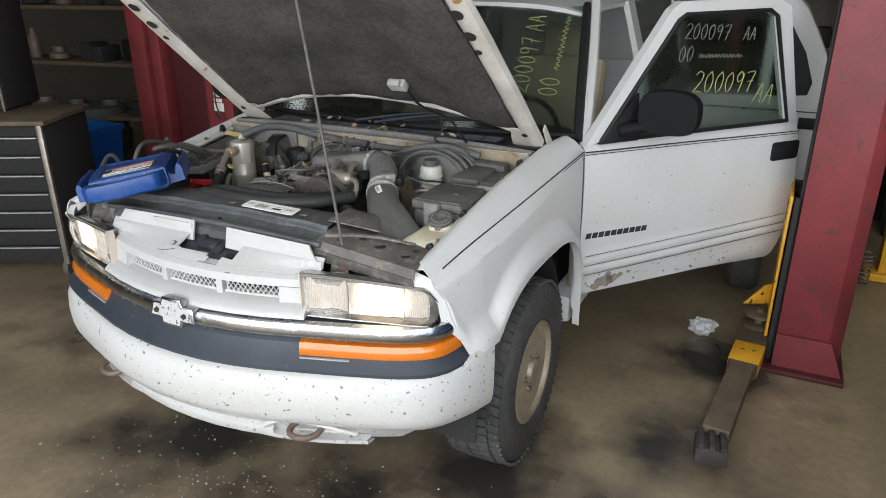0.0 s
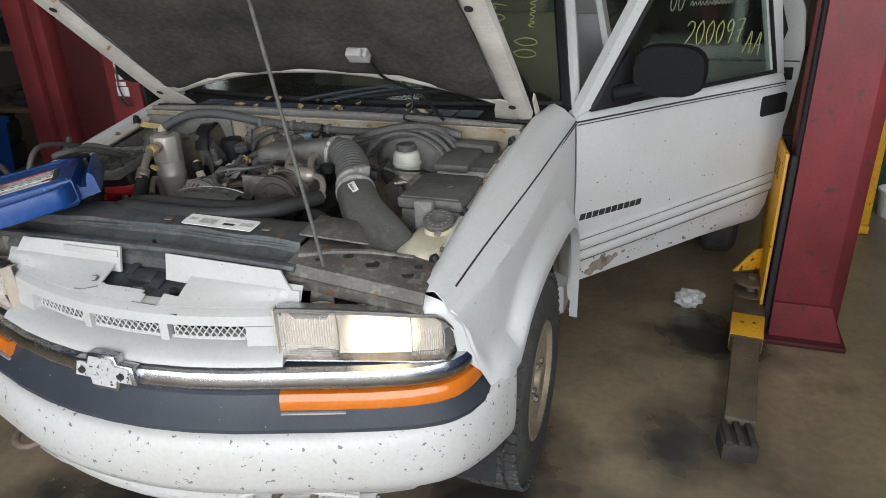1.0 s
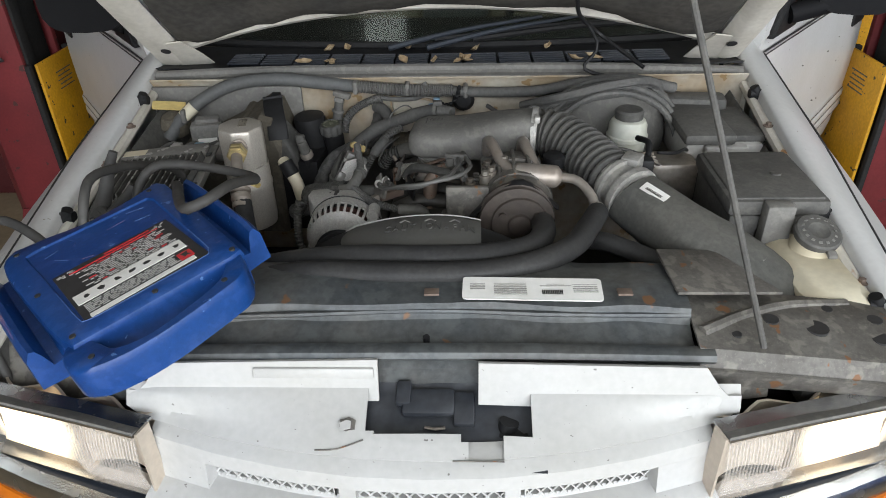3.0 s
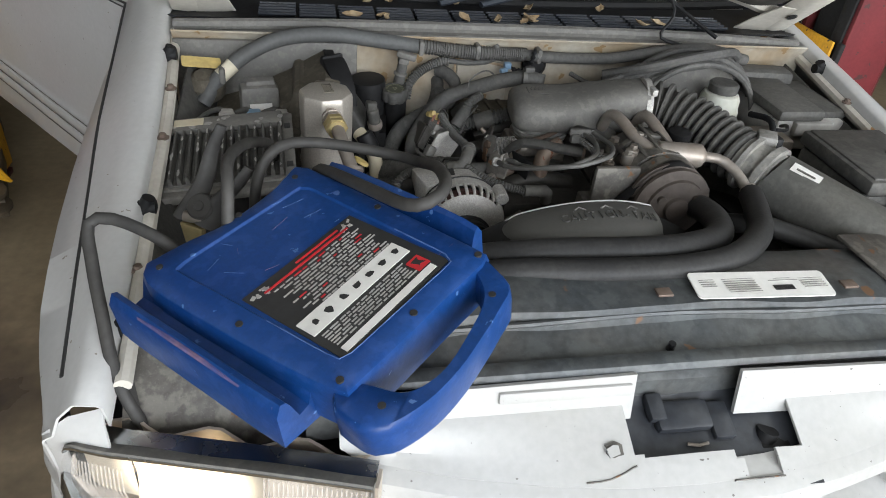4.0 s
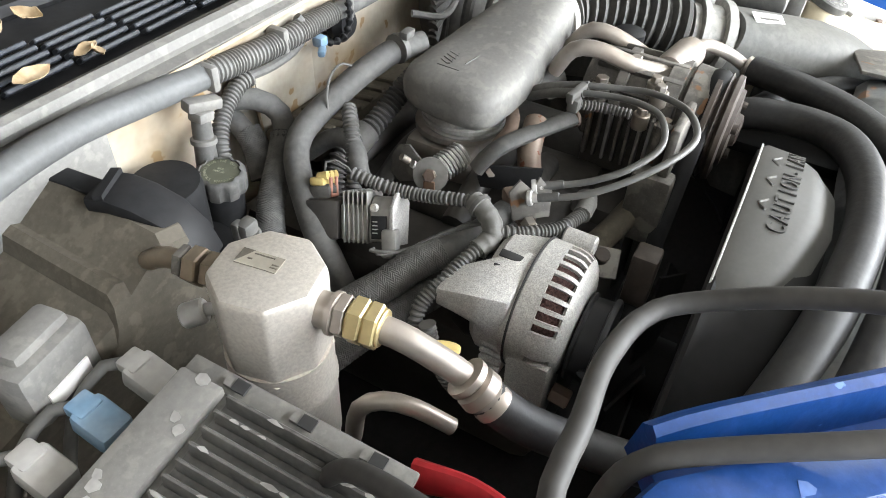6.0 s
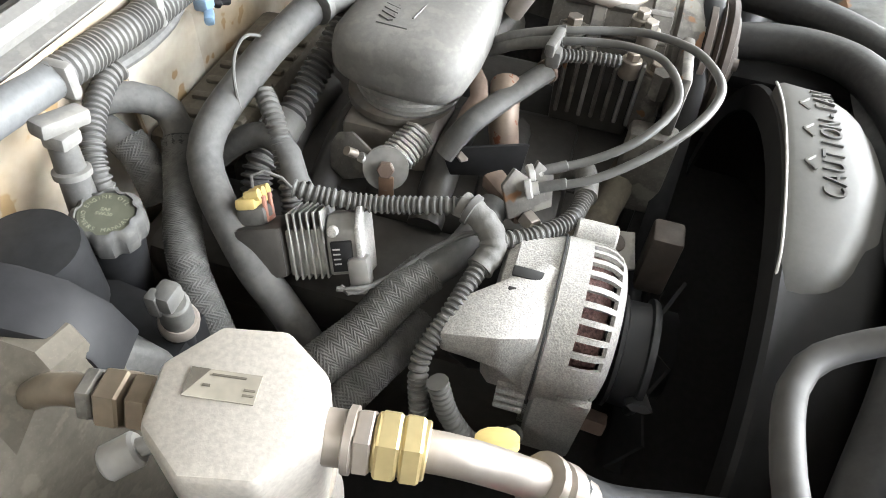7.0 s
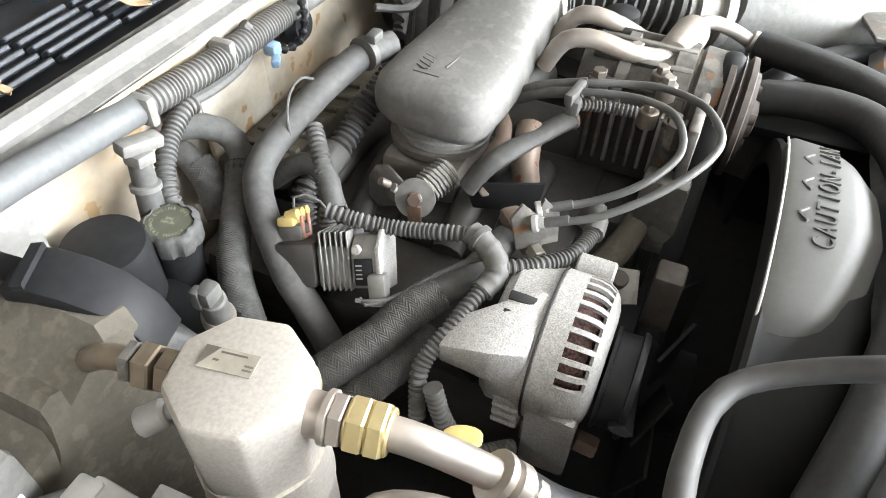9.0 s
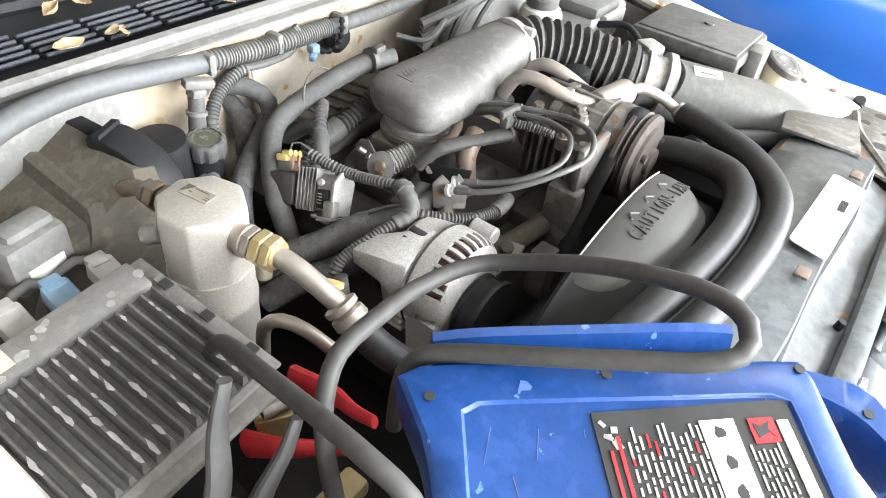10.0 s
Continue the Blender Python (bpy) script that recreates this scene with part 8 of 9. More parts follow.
for k in range(7):
    z = 1.175 - 0.012 * k
    part("bulkhead_hose", tube([(0.52 + 0.02 * k, 1.12, 1.10), (0.48, 1.05 + 0.01 * k, z + 0.015), (0.38, 1.0 + 0.012 * k, z + 0.03 - 0.004 * k), (0.27, 1.01 + 0.012 * k, z), (0.18, 1.06, z - 0.04)], 0.007 if k % 2 else 0.010, seg=8, step=0.02), M["rubber"], car, "thin black hose across the bulkhead")
part("bulkhead_cover", box((0.55, 1.10, 1.11), (0.22, 0.06, 0.07), 0.012, rz=-5), M["dust_dark"], car)
part("bulkhead_plug", joined(box((-0.02, 1.12, 1.128), (0.016, 0.016, 0.014), 0.003), box((-0.030, 1.11, 1.120), (0.020, 0.010, 0.010), 0.003, rz=30)), M["teal"], car)
part("bulkhead_grommet", lathe([(0.014, 0), (0.026, 0.003), (0.027, 0.014), (0.018, 0.024)], (0.045, 1.142, 1.125), (0, -1, 0.1), 20), M["black"], car, "black rubber bulkhead grommet")
part("twisted_lead", tube([(-0.016, 1.118, 1.127), (0.0, 1.112, 1.120), (0.018, 1.106, 1.126), (0.030, 1.106, 1.145), (0.036, 1.112, 1.168)], 0.0055, seg=8, pitch=0.010, depth=0.35), M["black"], car, "twisted black wires")
part("wire", tube([(-0.128, 1.030, 1.10), (-0.123, 1.034, 1.125), (-0.105, 1.040, 1.140), (-0.085, 1.038, 1.147), (-0.069, 1.029, 1.138)], 0.0016, seg=7, step=0.005), M["loom"], car, "thin pale wire")
part("wire", tube([(-0.126, 1.026, 1.060), (-0.105, 1.020, 1.078), (-0.115, 0.995, 1.080), (-0.135, 0.975, 1.068), (-0.150, 0.955, 1.045)], 0.0016, seg=7, step=0.005), M["loom"], car, "thin pale wire")
part("loom_tube", tube([(0.03, 0.992, 1.105), (-0.009, 1.003, 1.082), (-0.045, 1.011, 1.060), (-0.080, 1.016, 1.047), (-0.126, 1.022, 1.032), (-0.150, 1.018, 1.0)], 0.0155, seg=12, pitch=0.0062, depth=0.22), M["rubber"], car, "ribbed dark wiring loom")
part("loom_joint", tube([(-0.068, 1.015, 1.051), (-0.085, 1.017, 1.045), (-0.104, 1.019, 1.038)], 0.0185, seg=12), M["tape"], car, "taped loom joint")
random.seed(17)
WIRES = [
         [(0.10, 1.05, 1.14), (0.14, 1.02, 1.13), (0.20, 1.03, 1.14), (0.26, 1.06, 1.16)],
         [(0.30, 0.90, 1.10), (0.33, 0.86, 1.12), (0.38, 0.84, 1.12), (0.42, 0.86, 1.10)],
         [(0.43, 0.78, 1.14), (0.47, 0.80, 1.13), (0.50, 0.84, 1.12), (0.52, 0.88, 1.10)]]
for k, line_pts in enumerate(WIRES):
    part("wire", tube(line_pts, random.choice((0.0025, 0.0035, 0.005)), seg=7, step=0.008), random.choice([M["black"], M["rubber"], M["loom"]]), car)
for x, y, z in ((-0.69, 0.50, 1.064), (-0.695, 0.80, 1.112), (-0.70, 0.95, 1.135), (0.69, 0.45, 1.058), (0.695, 0.78, 1.108), (0.70, 0.93, 1.132)):
    part("bolt", joined(lathe([(0.010, 0), (0.0105, 0.002), (0.008, 0.003)], (x, y, z), (0, 0, 1), 16), rod((x, y, z + 0.002), (x, y, z + 0.009), 0.0062, seg=6, edge=0.001)), M["rust"], car)
random.seed(4)


def curled_leaf(place, long, wide, curl):
    """A dry leaf: a pointed blade that curls up along its length and across."""
    rows = []
    for i in range(7):
        u = -1 + i / 3
        half = wide * max(0.06, (1 - abs(u) ** 1.7)) * random.uniform(0.8, 1.2)
        rows.append([place @ Vector((u * long, v * half, curl * (0.5 * u * u * long + 0.9 * v * v * half) + random.uniform(-0.0015, 0.0015))) for v in (-1, -0.5, 0, 0.5, 1)])
    return sheet(rows, 0.0008)


for k in range(17):
    near = k % 3
    x = random.uniform(-0.42, 0.05) if k < 12 else random.uniform(0.05, 0.55)
    y = (random.uniform(1.198, 1.222) if near else random.uniform(1.325, 1.345)) + 0.03 * (x / 0.72) ** 2
    place = pose(x, y, 1.198 if near else 1.192, random.uniform(-30, 30), random.uniform(-25, 25), random.uniform(0, 360))
    solo("dry_leaf", curled_leaf(place, random.uniform(0.012, 0.024), random.uniform(0.007, 0.013), random.uniform(0.3, 1.2)), M["leaf"], "dry curled leaf lying on the cowl vents", "leaf", "leaves on the cowl", angle=60)

# ---- the blue jump charger on the front corner ----
charger = thing("jump_charger", (-0.44, 0.36, 1.09), "blue plastic jump charger resting on the radiator support", "charger")
cm = axes((-0.4515, 0.3475, 1.183), (0.69, -0.72, 0.06), (0.73, 0.66, 0.16))


def at_ch(bm):
    bmesh.ops.transform(bm, matrix=cm, verts=bm.verts)
    return bm


CL = 0.25


def hull(outline, shrink, w):
    """The outline of (u, v) pulled in towards its middle by shrink metres, at a height w."""
    cu, cv = sum(u for u, _ in outline) / len(outline), sum(v for _, v in outline) / len(outline)
    return [(cu + (u - cu) * (1 - shrink / 0.16), cv + (v - cv) * (1 - shrink / 0.125), w) for u, v in outline]


def even(corners, n=72):
    """A closed smooth line through corners, as n points at even angles."""
    line = spline([*corners, corners[0]], 0.002)
    ang = sorted((math.atan2(q.y, q.x), q.length) for q in line)
    ang = [(ang[-1][0] - 2 * math.pi, ang[-1][1]), *ang, (ang[0][0] + 2 * math.pi, ang[0][1])]
    out = []
    for k in range(n):
        a = -math.pi + 2 * math.pi * (k + 0.5) / n
        r = lerp(ang, a)
        out.append((r * math.cos(a), r * math.sin(a)))
    return out


RIM = [(-0.168, 0.120, 0), (-0.171, 0.130, 0), (-0.170, 0.137, 0), (-0.163, 0.139, 0), (-0.15, 0.139, 0), (-0.10, 0.137, 0), (0.0, 0.131, 0), (0.10, 0.125, 0), (0.148, 0.122, 0), (0.159, 0.120, 0), (0.162, 0.112, 0), (0.160, 0.05, 0), (0.158, -0.05, 0), (0.155, -0.110, 0),
       (0.148, -0.122, 0), (0.08, -0.130, 0), (0.0, -0.134, 0), (-0.10, -0.136, 0), (-0.150, -0.132, 0), (-0.174, -0.116, 0), (-0.174, -0.10, 0), (-0.166, -0.055, 0), (-0.153, -0.005, 0), (-0.155, 0.07, 0)]
WELL = [(-0.124, 0.094, 0), (-0.117, 0.101, 0), (-0.05, 0.099, 0), (0.05, 0.094, 0), (0.122, 0.090, 0), (0.131, 0.082, 0), (0.130, 0.03, 0), (0.128, -0.04, 0), (0.126, -0.084, 0), (0.118, -0.094, 0), (0.04, -0.097, 0), (-0.05, -0.099, 0), (-0.122, -0.101, 0), (-0.133, -0.092, 0), (-0.131, -0.03, 0), (-0.127, 0.04, 0)]
rim, well = even(RIM), even(WELL)
skin = [hull(rim, 0.012, -0.074), hull(rim, 0.002, -0.064), hull(rim, 0.0, -0.012), hull(rim, 0.002, -0.003), hull(rim, 0.007, 0.0), hull(well, -0.003, 0.0015), hull(well, 0.0, 0.0015), hull(well, 0.003, -0.0012), hull(well, 0.02, -0.0016)]
case = part("case", at_ch(loft(skin)), M["blue"], charger, "scratched blue plastic case", 30)


def gutter(side, u0, u1, reach):
    """A cable gutter along one long side of the case, with a raised outer lip."""
    prof = [(0.0, -0.012), (0.010, -0.036), (reach - 0.026, -0.038), (reach - 0.020, -0.018), (reach - 0.015, -0.007), (reach - 0.008, -0.004), (reach - 0.003, -0.012), (reach, -0.016), (reach + 0.002, -0.062), (0.0, -0.066)]
    rows = []
    for k in range(13):
        f = k / 12
        e = abs(2 * f - 1) ** 6
        tilt = 0.010 * (0.5 - f) if side > 0 else 0.0
        rows.append([(u0 + (u1 - u0) * f, side * (CL / 2 - 0.002 + v * (1 - 0.05 * e) + tilt), z - 0.003 * e) for v, z in prof])
    return loft(rows)


part("cable_gutter", at_ch(gutter(1, -0.138, 0.116, 0.052)), M["blue"], charger)
part("cable_gutter", at_ch(gutter(-1, -0.170, 0.108, 0.050)), M["blue"], charger)
M["scuffed"] = material("scuffed_blue_edge", (0.20, 0.12, 0.17), 0.5, second=(0.02, 0.06, 0.24), amount=0.9, scale=30, spread=0.2)
M["pale_scuff"] = material("pale_blue_scuff", (0.10, 0.17, 0.36), 0.5, second=(0.03, 0.08, 0.26), amount=0.9, scale=40, spread=0.2)
part("scuffed_edge", at_ch(tube([(-0.160, -CL / 2 - 0.040, -0.014), (-0.03, -CL / 2 - 0.043, -0.008), (0.100, -CL / 2 - 0.040, -0.014)], 0.003, seg=6)), M["scuffed"], charger, "pink scuffed lip")
outer = [(0.140, 0.118), (0.160, 0.117), (0.204, 0.096), (0.214, 0.060), (0.220, 0.020), (0.225, -0.036), (0.220, -0.090), (0.199, -0.134), (0.150, -0.136), (0.140, -0.125)]
inside = [(0.150, 0.090), (0.162, 0.088), (0.180, 0.072), (0.193, 0.050), (0.201, 0.020), (0.210, -0.030), (0.206, -0.062), (0.192, -0.082), (0.162, -0.092), (0.150, -0.100)]
top_line, low_line = spline([(u, v, 0) for u, v in outer], 0.006), spline([(u, v, 0) for u, v in inside], 0.006)
strap = []
for k in range(41):
    a, b = top_line[round(k / 40 * (len(top_line) - 1))], low_line[round(k / 40 * (len(low_line) - 1))]
    mid = (a + b) / 2
    strap.append([mid + (q - mid) * f + Vector((0, 0, w)) for q, f, w in ((a, 0.80, -0.008), (a, 0.97, -0.013), (a, 1.0, -0.022), (a, 0.98, -0.050), (a, 0.8, -0.056), (b, 0.8, -0.056), (b, 0.98, -0.050), (b, 1.0, -0.022), (b, 0.97, -0.013), (b, 0.80, -0.008))])
grip = part("handle", at_ch(loft(strap)), M["blue"], charger, "blue moulded carry handle", 60)
for u, v in ((0.194, 0.072), (0.188, -0.108)):
    part("handle_screw", at_ch(rod((u, v, -0.012), (u, v, -0.0068), 0.0042, seg=12)), M["ink"], grip)
decal = part("decal", at_ch(box((0.050, -0.002, -0.0007), (0.154, 0.176, 0.0012))), M["ink"], charger, "black printed label with white panels")
for u, v, w, l in ((0.066, -0.006, 0.027, 0.158), (0.117, -0.006, 0.009, 0.150)):
    part("label_panel", at_ch(box((u, v, 0.0005), (w, l, 0.0012))), M["label"], decal, "white strip with pictograms")
random.seed(21)
for col, u, v0, v1 in [(0, -0.005 + 0.0050 * k, -0.062 + 0.010 * (k % 3), 0.066 - 0.012 * (k in (0, 4))) for k in range(12)] + [(1, 0.0855 + 0.0042 * k, -0.080, 0.046) for k in range(6)]:
    v = v0
    while v < v1:
        run = random.uniform(0.004, 0.016)
        hot = col == 0 and random.random() < 0.12
        part("print_bar", at_ch(box((u + random.uniform(-0.0003, 0.0003), min(v + run / 2, v1), 0.0004), (0.0019 if col == 0 else 0.0017, run, 0.0007))), M["red"] if hot else M["light_grey"], decal)
        v += run + random.uniform(0.0015, 0.004)
for u, v, w, l in ((-0.012, -0.002, 0.0028, 0.135), (-0.019, 0.02, 0.0025, 0.07), (0.100, 0.062, 0.020, 0.020)):
    part("red_bar", at_ch(box((u, v, 0.0006), (w, l, 0.0010))), M["red"], decal, "red printed bar")
part("print_mark", at_ch(prism([(-0.006, -0.006), (0.004, -0.002), (0.007, -0.006), (0.003, 0.001), (0.006, 0.007), (-0.002, 0.003), (-0.007, 0.006)], pose(0.100, 0.062, 0.0010), 0.0006)), M["ink"], decal)
for k in range(7):
    part("pictogram", at_ch(prism([(random.uniform(0.003, 0.007) * math.cos(j * 1.05), random.uniform(0.003, 0.007) * math.sin(j * 1.05)) for j in range(6)], pose(0.066, 0.062 - 0.022 * k, 0.0010), 0.0006)), M["ink"], decal)
for k in range(16):
    u, v = (-0.016 + random.uniform(-0.006, 0.006), (-0.070 if k % 2 else 0.070) + random.uniform(-0.014, 0.014))
    part("print_bar", at_ch(box((u, v, 0.0004), (random.uniform(0.002, 0.006), random.uniform(0.002, 0.007), 0.0007), rz=random.uniform(0, 90))), M["light_grey"], decal)
for k in range(34):
    u, v, rz, l = random.uniform(-0.15, 0.14), random.uniform(-0.11, 0.11), random.uniform(0, 180), random.uniform(0.006, 0.03)
    if -0.03 < u < 0.135 and abs(v) < 0.095:
        continue
    part("scratch", at_ch(box((u, v, -0.0014 if -0.118 < u < 0.12 and abs(v) < 0.088 else 0.0006), (l, 0.0005, 0.0005), rz=rz)), M["pale_scuff"] if k % 3 else M["scuffed"], case)
for u, v in ((-0.146, 0.108), (-0.007, 0.117), (0.150, 0.110), (-0.147, 0.010), (-0.150, -0.108), (0.0, -0.117), (0.140, -0.112), (0.145, -0.003)):
    part("screw_hole", at_ch(rod((u, v, -0.004), (u, v, 0.0022), 0.0042, seg=12)), M["ink"], charger)
part("bright_chip", at_ch(prism([(-0.006, -0.004), (0.001, -0.006), (0.006, -0.001), (0.003, 0.004), (-0.002, 0.006), (-0.004, 0.001)], pose(-0.073, 0.111, 0.0006), 0.0006)), M["pale_scuff"], case, "pale chip in the blue plastic")
part("well_edge", at_ch(tube([(q[0], q[1], 0.0012) for q in hull(well, 0.0, 0.0)[20:50]], 0.0009, seg=5, straight=True)), M["pale_scuff"], case, "worn pale edge of the recess")
part("cable", tube([(-0.535, 0.565, 1.06), (-0.535, 0.578, 1.13), (-0.522, 0.592, 1.175), (-0.496, 0.602, 1.200), (-0.457, 0.602, 1.206), (-0.394, 0.606, 1.196), (-0.330, 0.594, 1.188), (-0.303, 0.558, 1.197), (-0.294, 0.494, 1.227), (-0.296, 0.432, 1.252), (-0.300, 0.388, 1.262), (-0.315, 0.360, 1.260), (-0.345, 0.362, 1.249), (-0.386, 0.437, 1.227), (-0.430, 0.535, 1.196), (-0.446, 0.564, 1.180), (-0.450, 0.575, 1.14), (-0.450, 0.578, 1.08)], 0.0080, seg=12), M["cable"], charger, "thick black jumper cable")
part("cable", tube([(-0.500, 0.760, 0.99), (-0.506, 0.758, 1.06), (-0.515, 0.745, 1.11), (-0.520, 0.715, 1.146), (-0.540, 0.640, 1.186), (-0.553, 0.570, 1.212), (-0.560, 0.515, 1.222), (-0.558, 0.475, 1.205), (-0.560, 0.445, 1.15), (-0.56, 0.43, 1.09)], 0.0080, seg=12), M["cable"], charger, "thick black jumper cable")
part("cable", tube([(-0.60, 0.43, 1.12), (-0.645, 0.452, 1.150), (-0.70, 0.475, 1.165), (-0.728, 0.472, 1.160), (-0.722, 0.435, 1.13), (-0.708, 0.385, 1.09), (-0.69, 0.33, 1.03), (-0.66, 0.30, 0.96)], 0.0080, seg=12), M["cable"], charger, "thick black jumper cable")
for mat, p0, p1, p2, q0 in ((M["cable"], (-0.577, 0.633, 1.217), (-0.612, 0.622, 1.140), (-0.641, 0.609, 1.077), (-0.541, 0.602, 1.165)), (M["red"], (-0.451, 0.600, 1.066), (-0.45, 0.65, 1.056), (-0.445, 0.715, 1.028), (-0.474, 0.613, 1.034))):
    p0, p1, p2, q0 = Vector(p0), Vector(p1), Vector(p2), Vector(q0)
    q2 = p2 + (Vector((0.032, -0.022, -0.002)) if mat != M["red"] else Vector((-0.075, -0.012, -0.02)))
    jaw = part("clamp", tube([p0, p0.lerp(p2, 0.25), p0.lerp(p2, 0.6) + Vector((0.006, -0.004, 0)), p2], (0.0045, 0.011), seg=14, flat=1.7), mat, charger, "battery clamp")
    part("clamp_arm", tube([q0, q0.lerp(q2, 0.25), q0.lerp(q2, 0.6) + Vector((-0.006, 0.004, 0)), q2], (0.0045, 0.011), seg=14, flat=1.7), mat, jaw)
    if mat != M["red"]:
        pin = p0.lerp(p2, 0.80).lerp(q0.lerp(q2, 0.80), 0.5)
        part("clamp_pivot", lathe([(0.018, -0.016), (0.020, -0.014), (0.020, 0.013), (0.017, 0.016), (0.008, 0.017), (0.007, 0.019)], pin, Vector((-0.25, -0.72, 0.64)), 24), M["cable"], jaw, "round pivot of the clamp")
    part("clamp_jaw", prism([(-0.02, 0), (0.02, 0), (0.014, -0.035), (-0.014, -0.035)], axes(p2.lerp(q2, 0.5), (0.8, -0.5, 0), (0, 0, 1)), 0.012, 0.002), M["brass"], jaw, "brass clamp jaw")
    part("clamp_spring", rod(p2.lerp(q2, 0.5) + Vector((-0.014, 0, 0.012)), p2.lerp(q2, 0.5) + Vector((0.014, -0.01, 0.012)), 0.009, seg=10), M["steel"], jaw)

# ---- lift posts ----


def lift_post(x, y, s, reach=(0.14, -0.14, 0.12), group="lift posts"):
    """A red lift post; s: the side towards which its channel opens."""
    base = thing("lift_post", (x, y, 0), "red painted two-post car lift column with yellow carriage", "lift post", group)
    col = [(0, 0), (0.225, 0), (0.285, 0.05), (0.285, 0.30), (0.0, 0.30), (0.0, 0.27), (0.255, 0.27), (0.255, 0.06), (0.21, 0.028), (0.0, 0.028)]
    part("column", prism([(-s * u if s < 0 else -u * s, v) for u, v in [(a, b) for a, b in col]], pose(x, y, 0.0), 3.6, 0.002), M["red_post"], base)
    part("base_plate", box((x - s * 0.135, y + 0.15, 0.012), (0.36, 0.44, 0.024), 0.004), M["dark_red"], base)
    gus = [(0.0, 0.0), (0.30, 0.0), (0.29, 0.03), (0.235, 0.17), (0.0, 0.17)]
    part("gusset", prism(gus, axes((x, y - 0.012, 0.024), (-s, 0, 0), (0, 0, 1)), 0.012), M["red_post"], base)
    part("guide_rail", joined(box((x + s * 0.007, y + 0.05, 1.8), (0.014, 0.06, 3.5), 0.003), box((x - s * 0.06, y + 0.15, 1.8), (0.10, 0.16, 3.5), 0.004)), M["interior"], base, "dark greasy guide rail")
    carriage = part("carriage", box((x + s * 0.046, y + 0.19, 0.46), (0.014, 0.36, 0.82), 0.004), M["yellow"], base, "yellow carriage plate")
    for k in range(5):
        part("notice_bar", box((x + s * 0.0545, y + 0.18, 0.80 - 0.018 * k), (0.003, 0.12 - 0.02 * (k % 2), 0.004)), M["grime"], carriage)
    part("carriage_edge", joined(box((x + s * 0.02, y + 0.33, 0.47), (0.05, 0.03, 0.80), 0.006), box((x + s * 0.022, y - 0.005, 0.46), (0.022, 0.03, 0.82), 0.004)), M["interior"], base)
    pivot = Vector((x + s * reach[0], y + reach[1], reach[2]))
    part("pivot", joined(lathe([(0.075, 0.0), (0.082, 0.004), (0.082, 0.016), (0.075, 0.02)], pivot, (0, 0, 1), 28), lathe([(0.070, 0.062), (0.078, 0.066), (0.078, 0.078), (0.070, 0.082)], pivot, (0, 0, 1), 28), rod(pivot, pivot + Vector((0, 0, 0.10)), 0.022)), M["arm"], base, "worn yellow pivot bracket")
    part("pivot_brace", prism([(0, 0), (0.14, 0), (0.14, 0.11), (0.10, 0.10)], axes(pivot + Vector((s * 0.09, 0.03, 0.10)), (-s, 0.5, 0), (0, 0, 1)), 0.015, 0.002), M["yellow"], base)
    return base, pivot


post, pivot = lift_post(1.690, 2.115, -1, (0.085, 0.13, 0.145))
tip = Vector((1.505, 1.17, 0.085))
d = (tip - pivot)
d.z = 0
d.normalize()
side = Vector((-d.y, d.x, 0))
arm = part("swing_arm", prism([(0.0, -0.068), (0.44, -0.064), (0.46, -0.052), (1.02, -0.052), (1.02, 0.052), (0.46, 0.052), (0.44, 0.064), (0.0, 0.068)], axes(pivot + Vector((0, 0, -0.065)), d, side), 0.075, 0.004), M["arm"], post, "greasy steel lift arm with yellow paint")
part("arm_band", prism([(0.23, -0.068), (0.43, -0.066), (0.43, 0.066), (0.23, 0.068)], axes(pivot + Vector((0, 0, -0.066)), d, side), 0.078, 0.002), M["yellow"], arm, "yellow painted band")
pad = part("lift_pad", box(tip + Vector((0, 0.0, 0.005)), (0.118, 0.11, 0.075), 0.006, rz=8), M["pad"], arm, "black ribbed rubber pad")
for k in range(3):
    part("pad_rib", box(tip + Vector((-0.040 + 0.040 * k, 0.005 * (k - 1), 0.048)), (0.022, 0.115, 0.022), 0.003, rz=8), M["pad"], arm)
lp, lpv = lift_post(-1.80, 2.30, 1)
part("decal", joined(*[box((-1.93 + dx, 2.296, z), (w, 0.004, h), 0.001) for dx, z, w, h in ((0.01, 1.155, 0.06, 0.10), (0.0, 1.06, 0.05, 0.03), (0.005, 1.02, 0.07, 0.025), (0.01, 0.975, 0.085, 0.055))]), M["label"], lp, "white stickers")
part("post_wire", tube([(-1.93, 2.285, 1.12), (-1.92, 2.27, 1.0), (-1.88, 2.26, 0.93), (-1.86, 2.27, 0.90), (-1.92, 2.28, 0.90), (-1.95, 2.28, 0.95)], 0.005, seg=6), M["ink"], lp)
part("swing_arm", prism([(0.0, -0.06), (0.30, -0.055), (0.80, -0.045), (0.80, 0.045), (0.30, 0.055), (0.0, 0.06)], axes(lpv + Vector((0, 0, -0.045)), Vector((-0.3, 0.95, 0)), Vector((-0.95, -0.3, 0))), 0.075, 0.004), M["arm"], lp, "greasy steel lift arm")

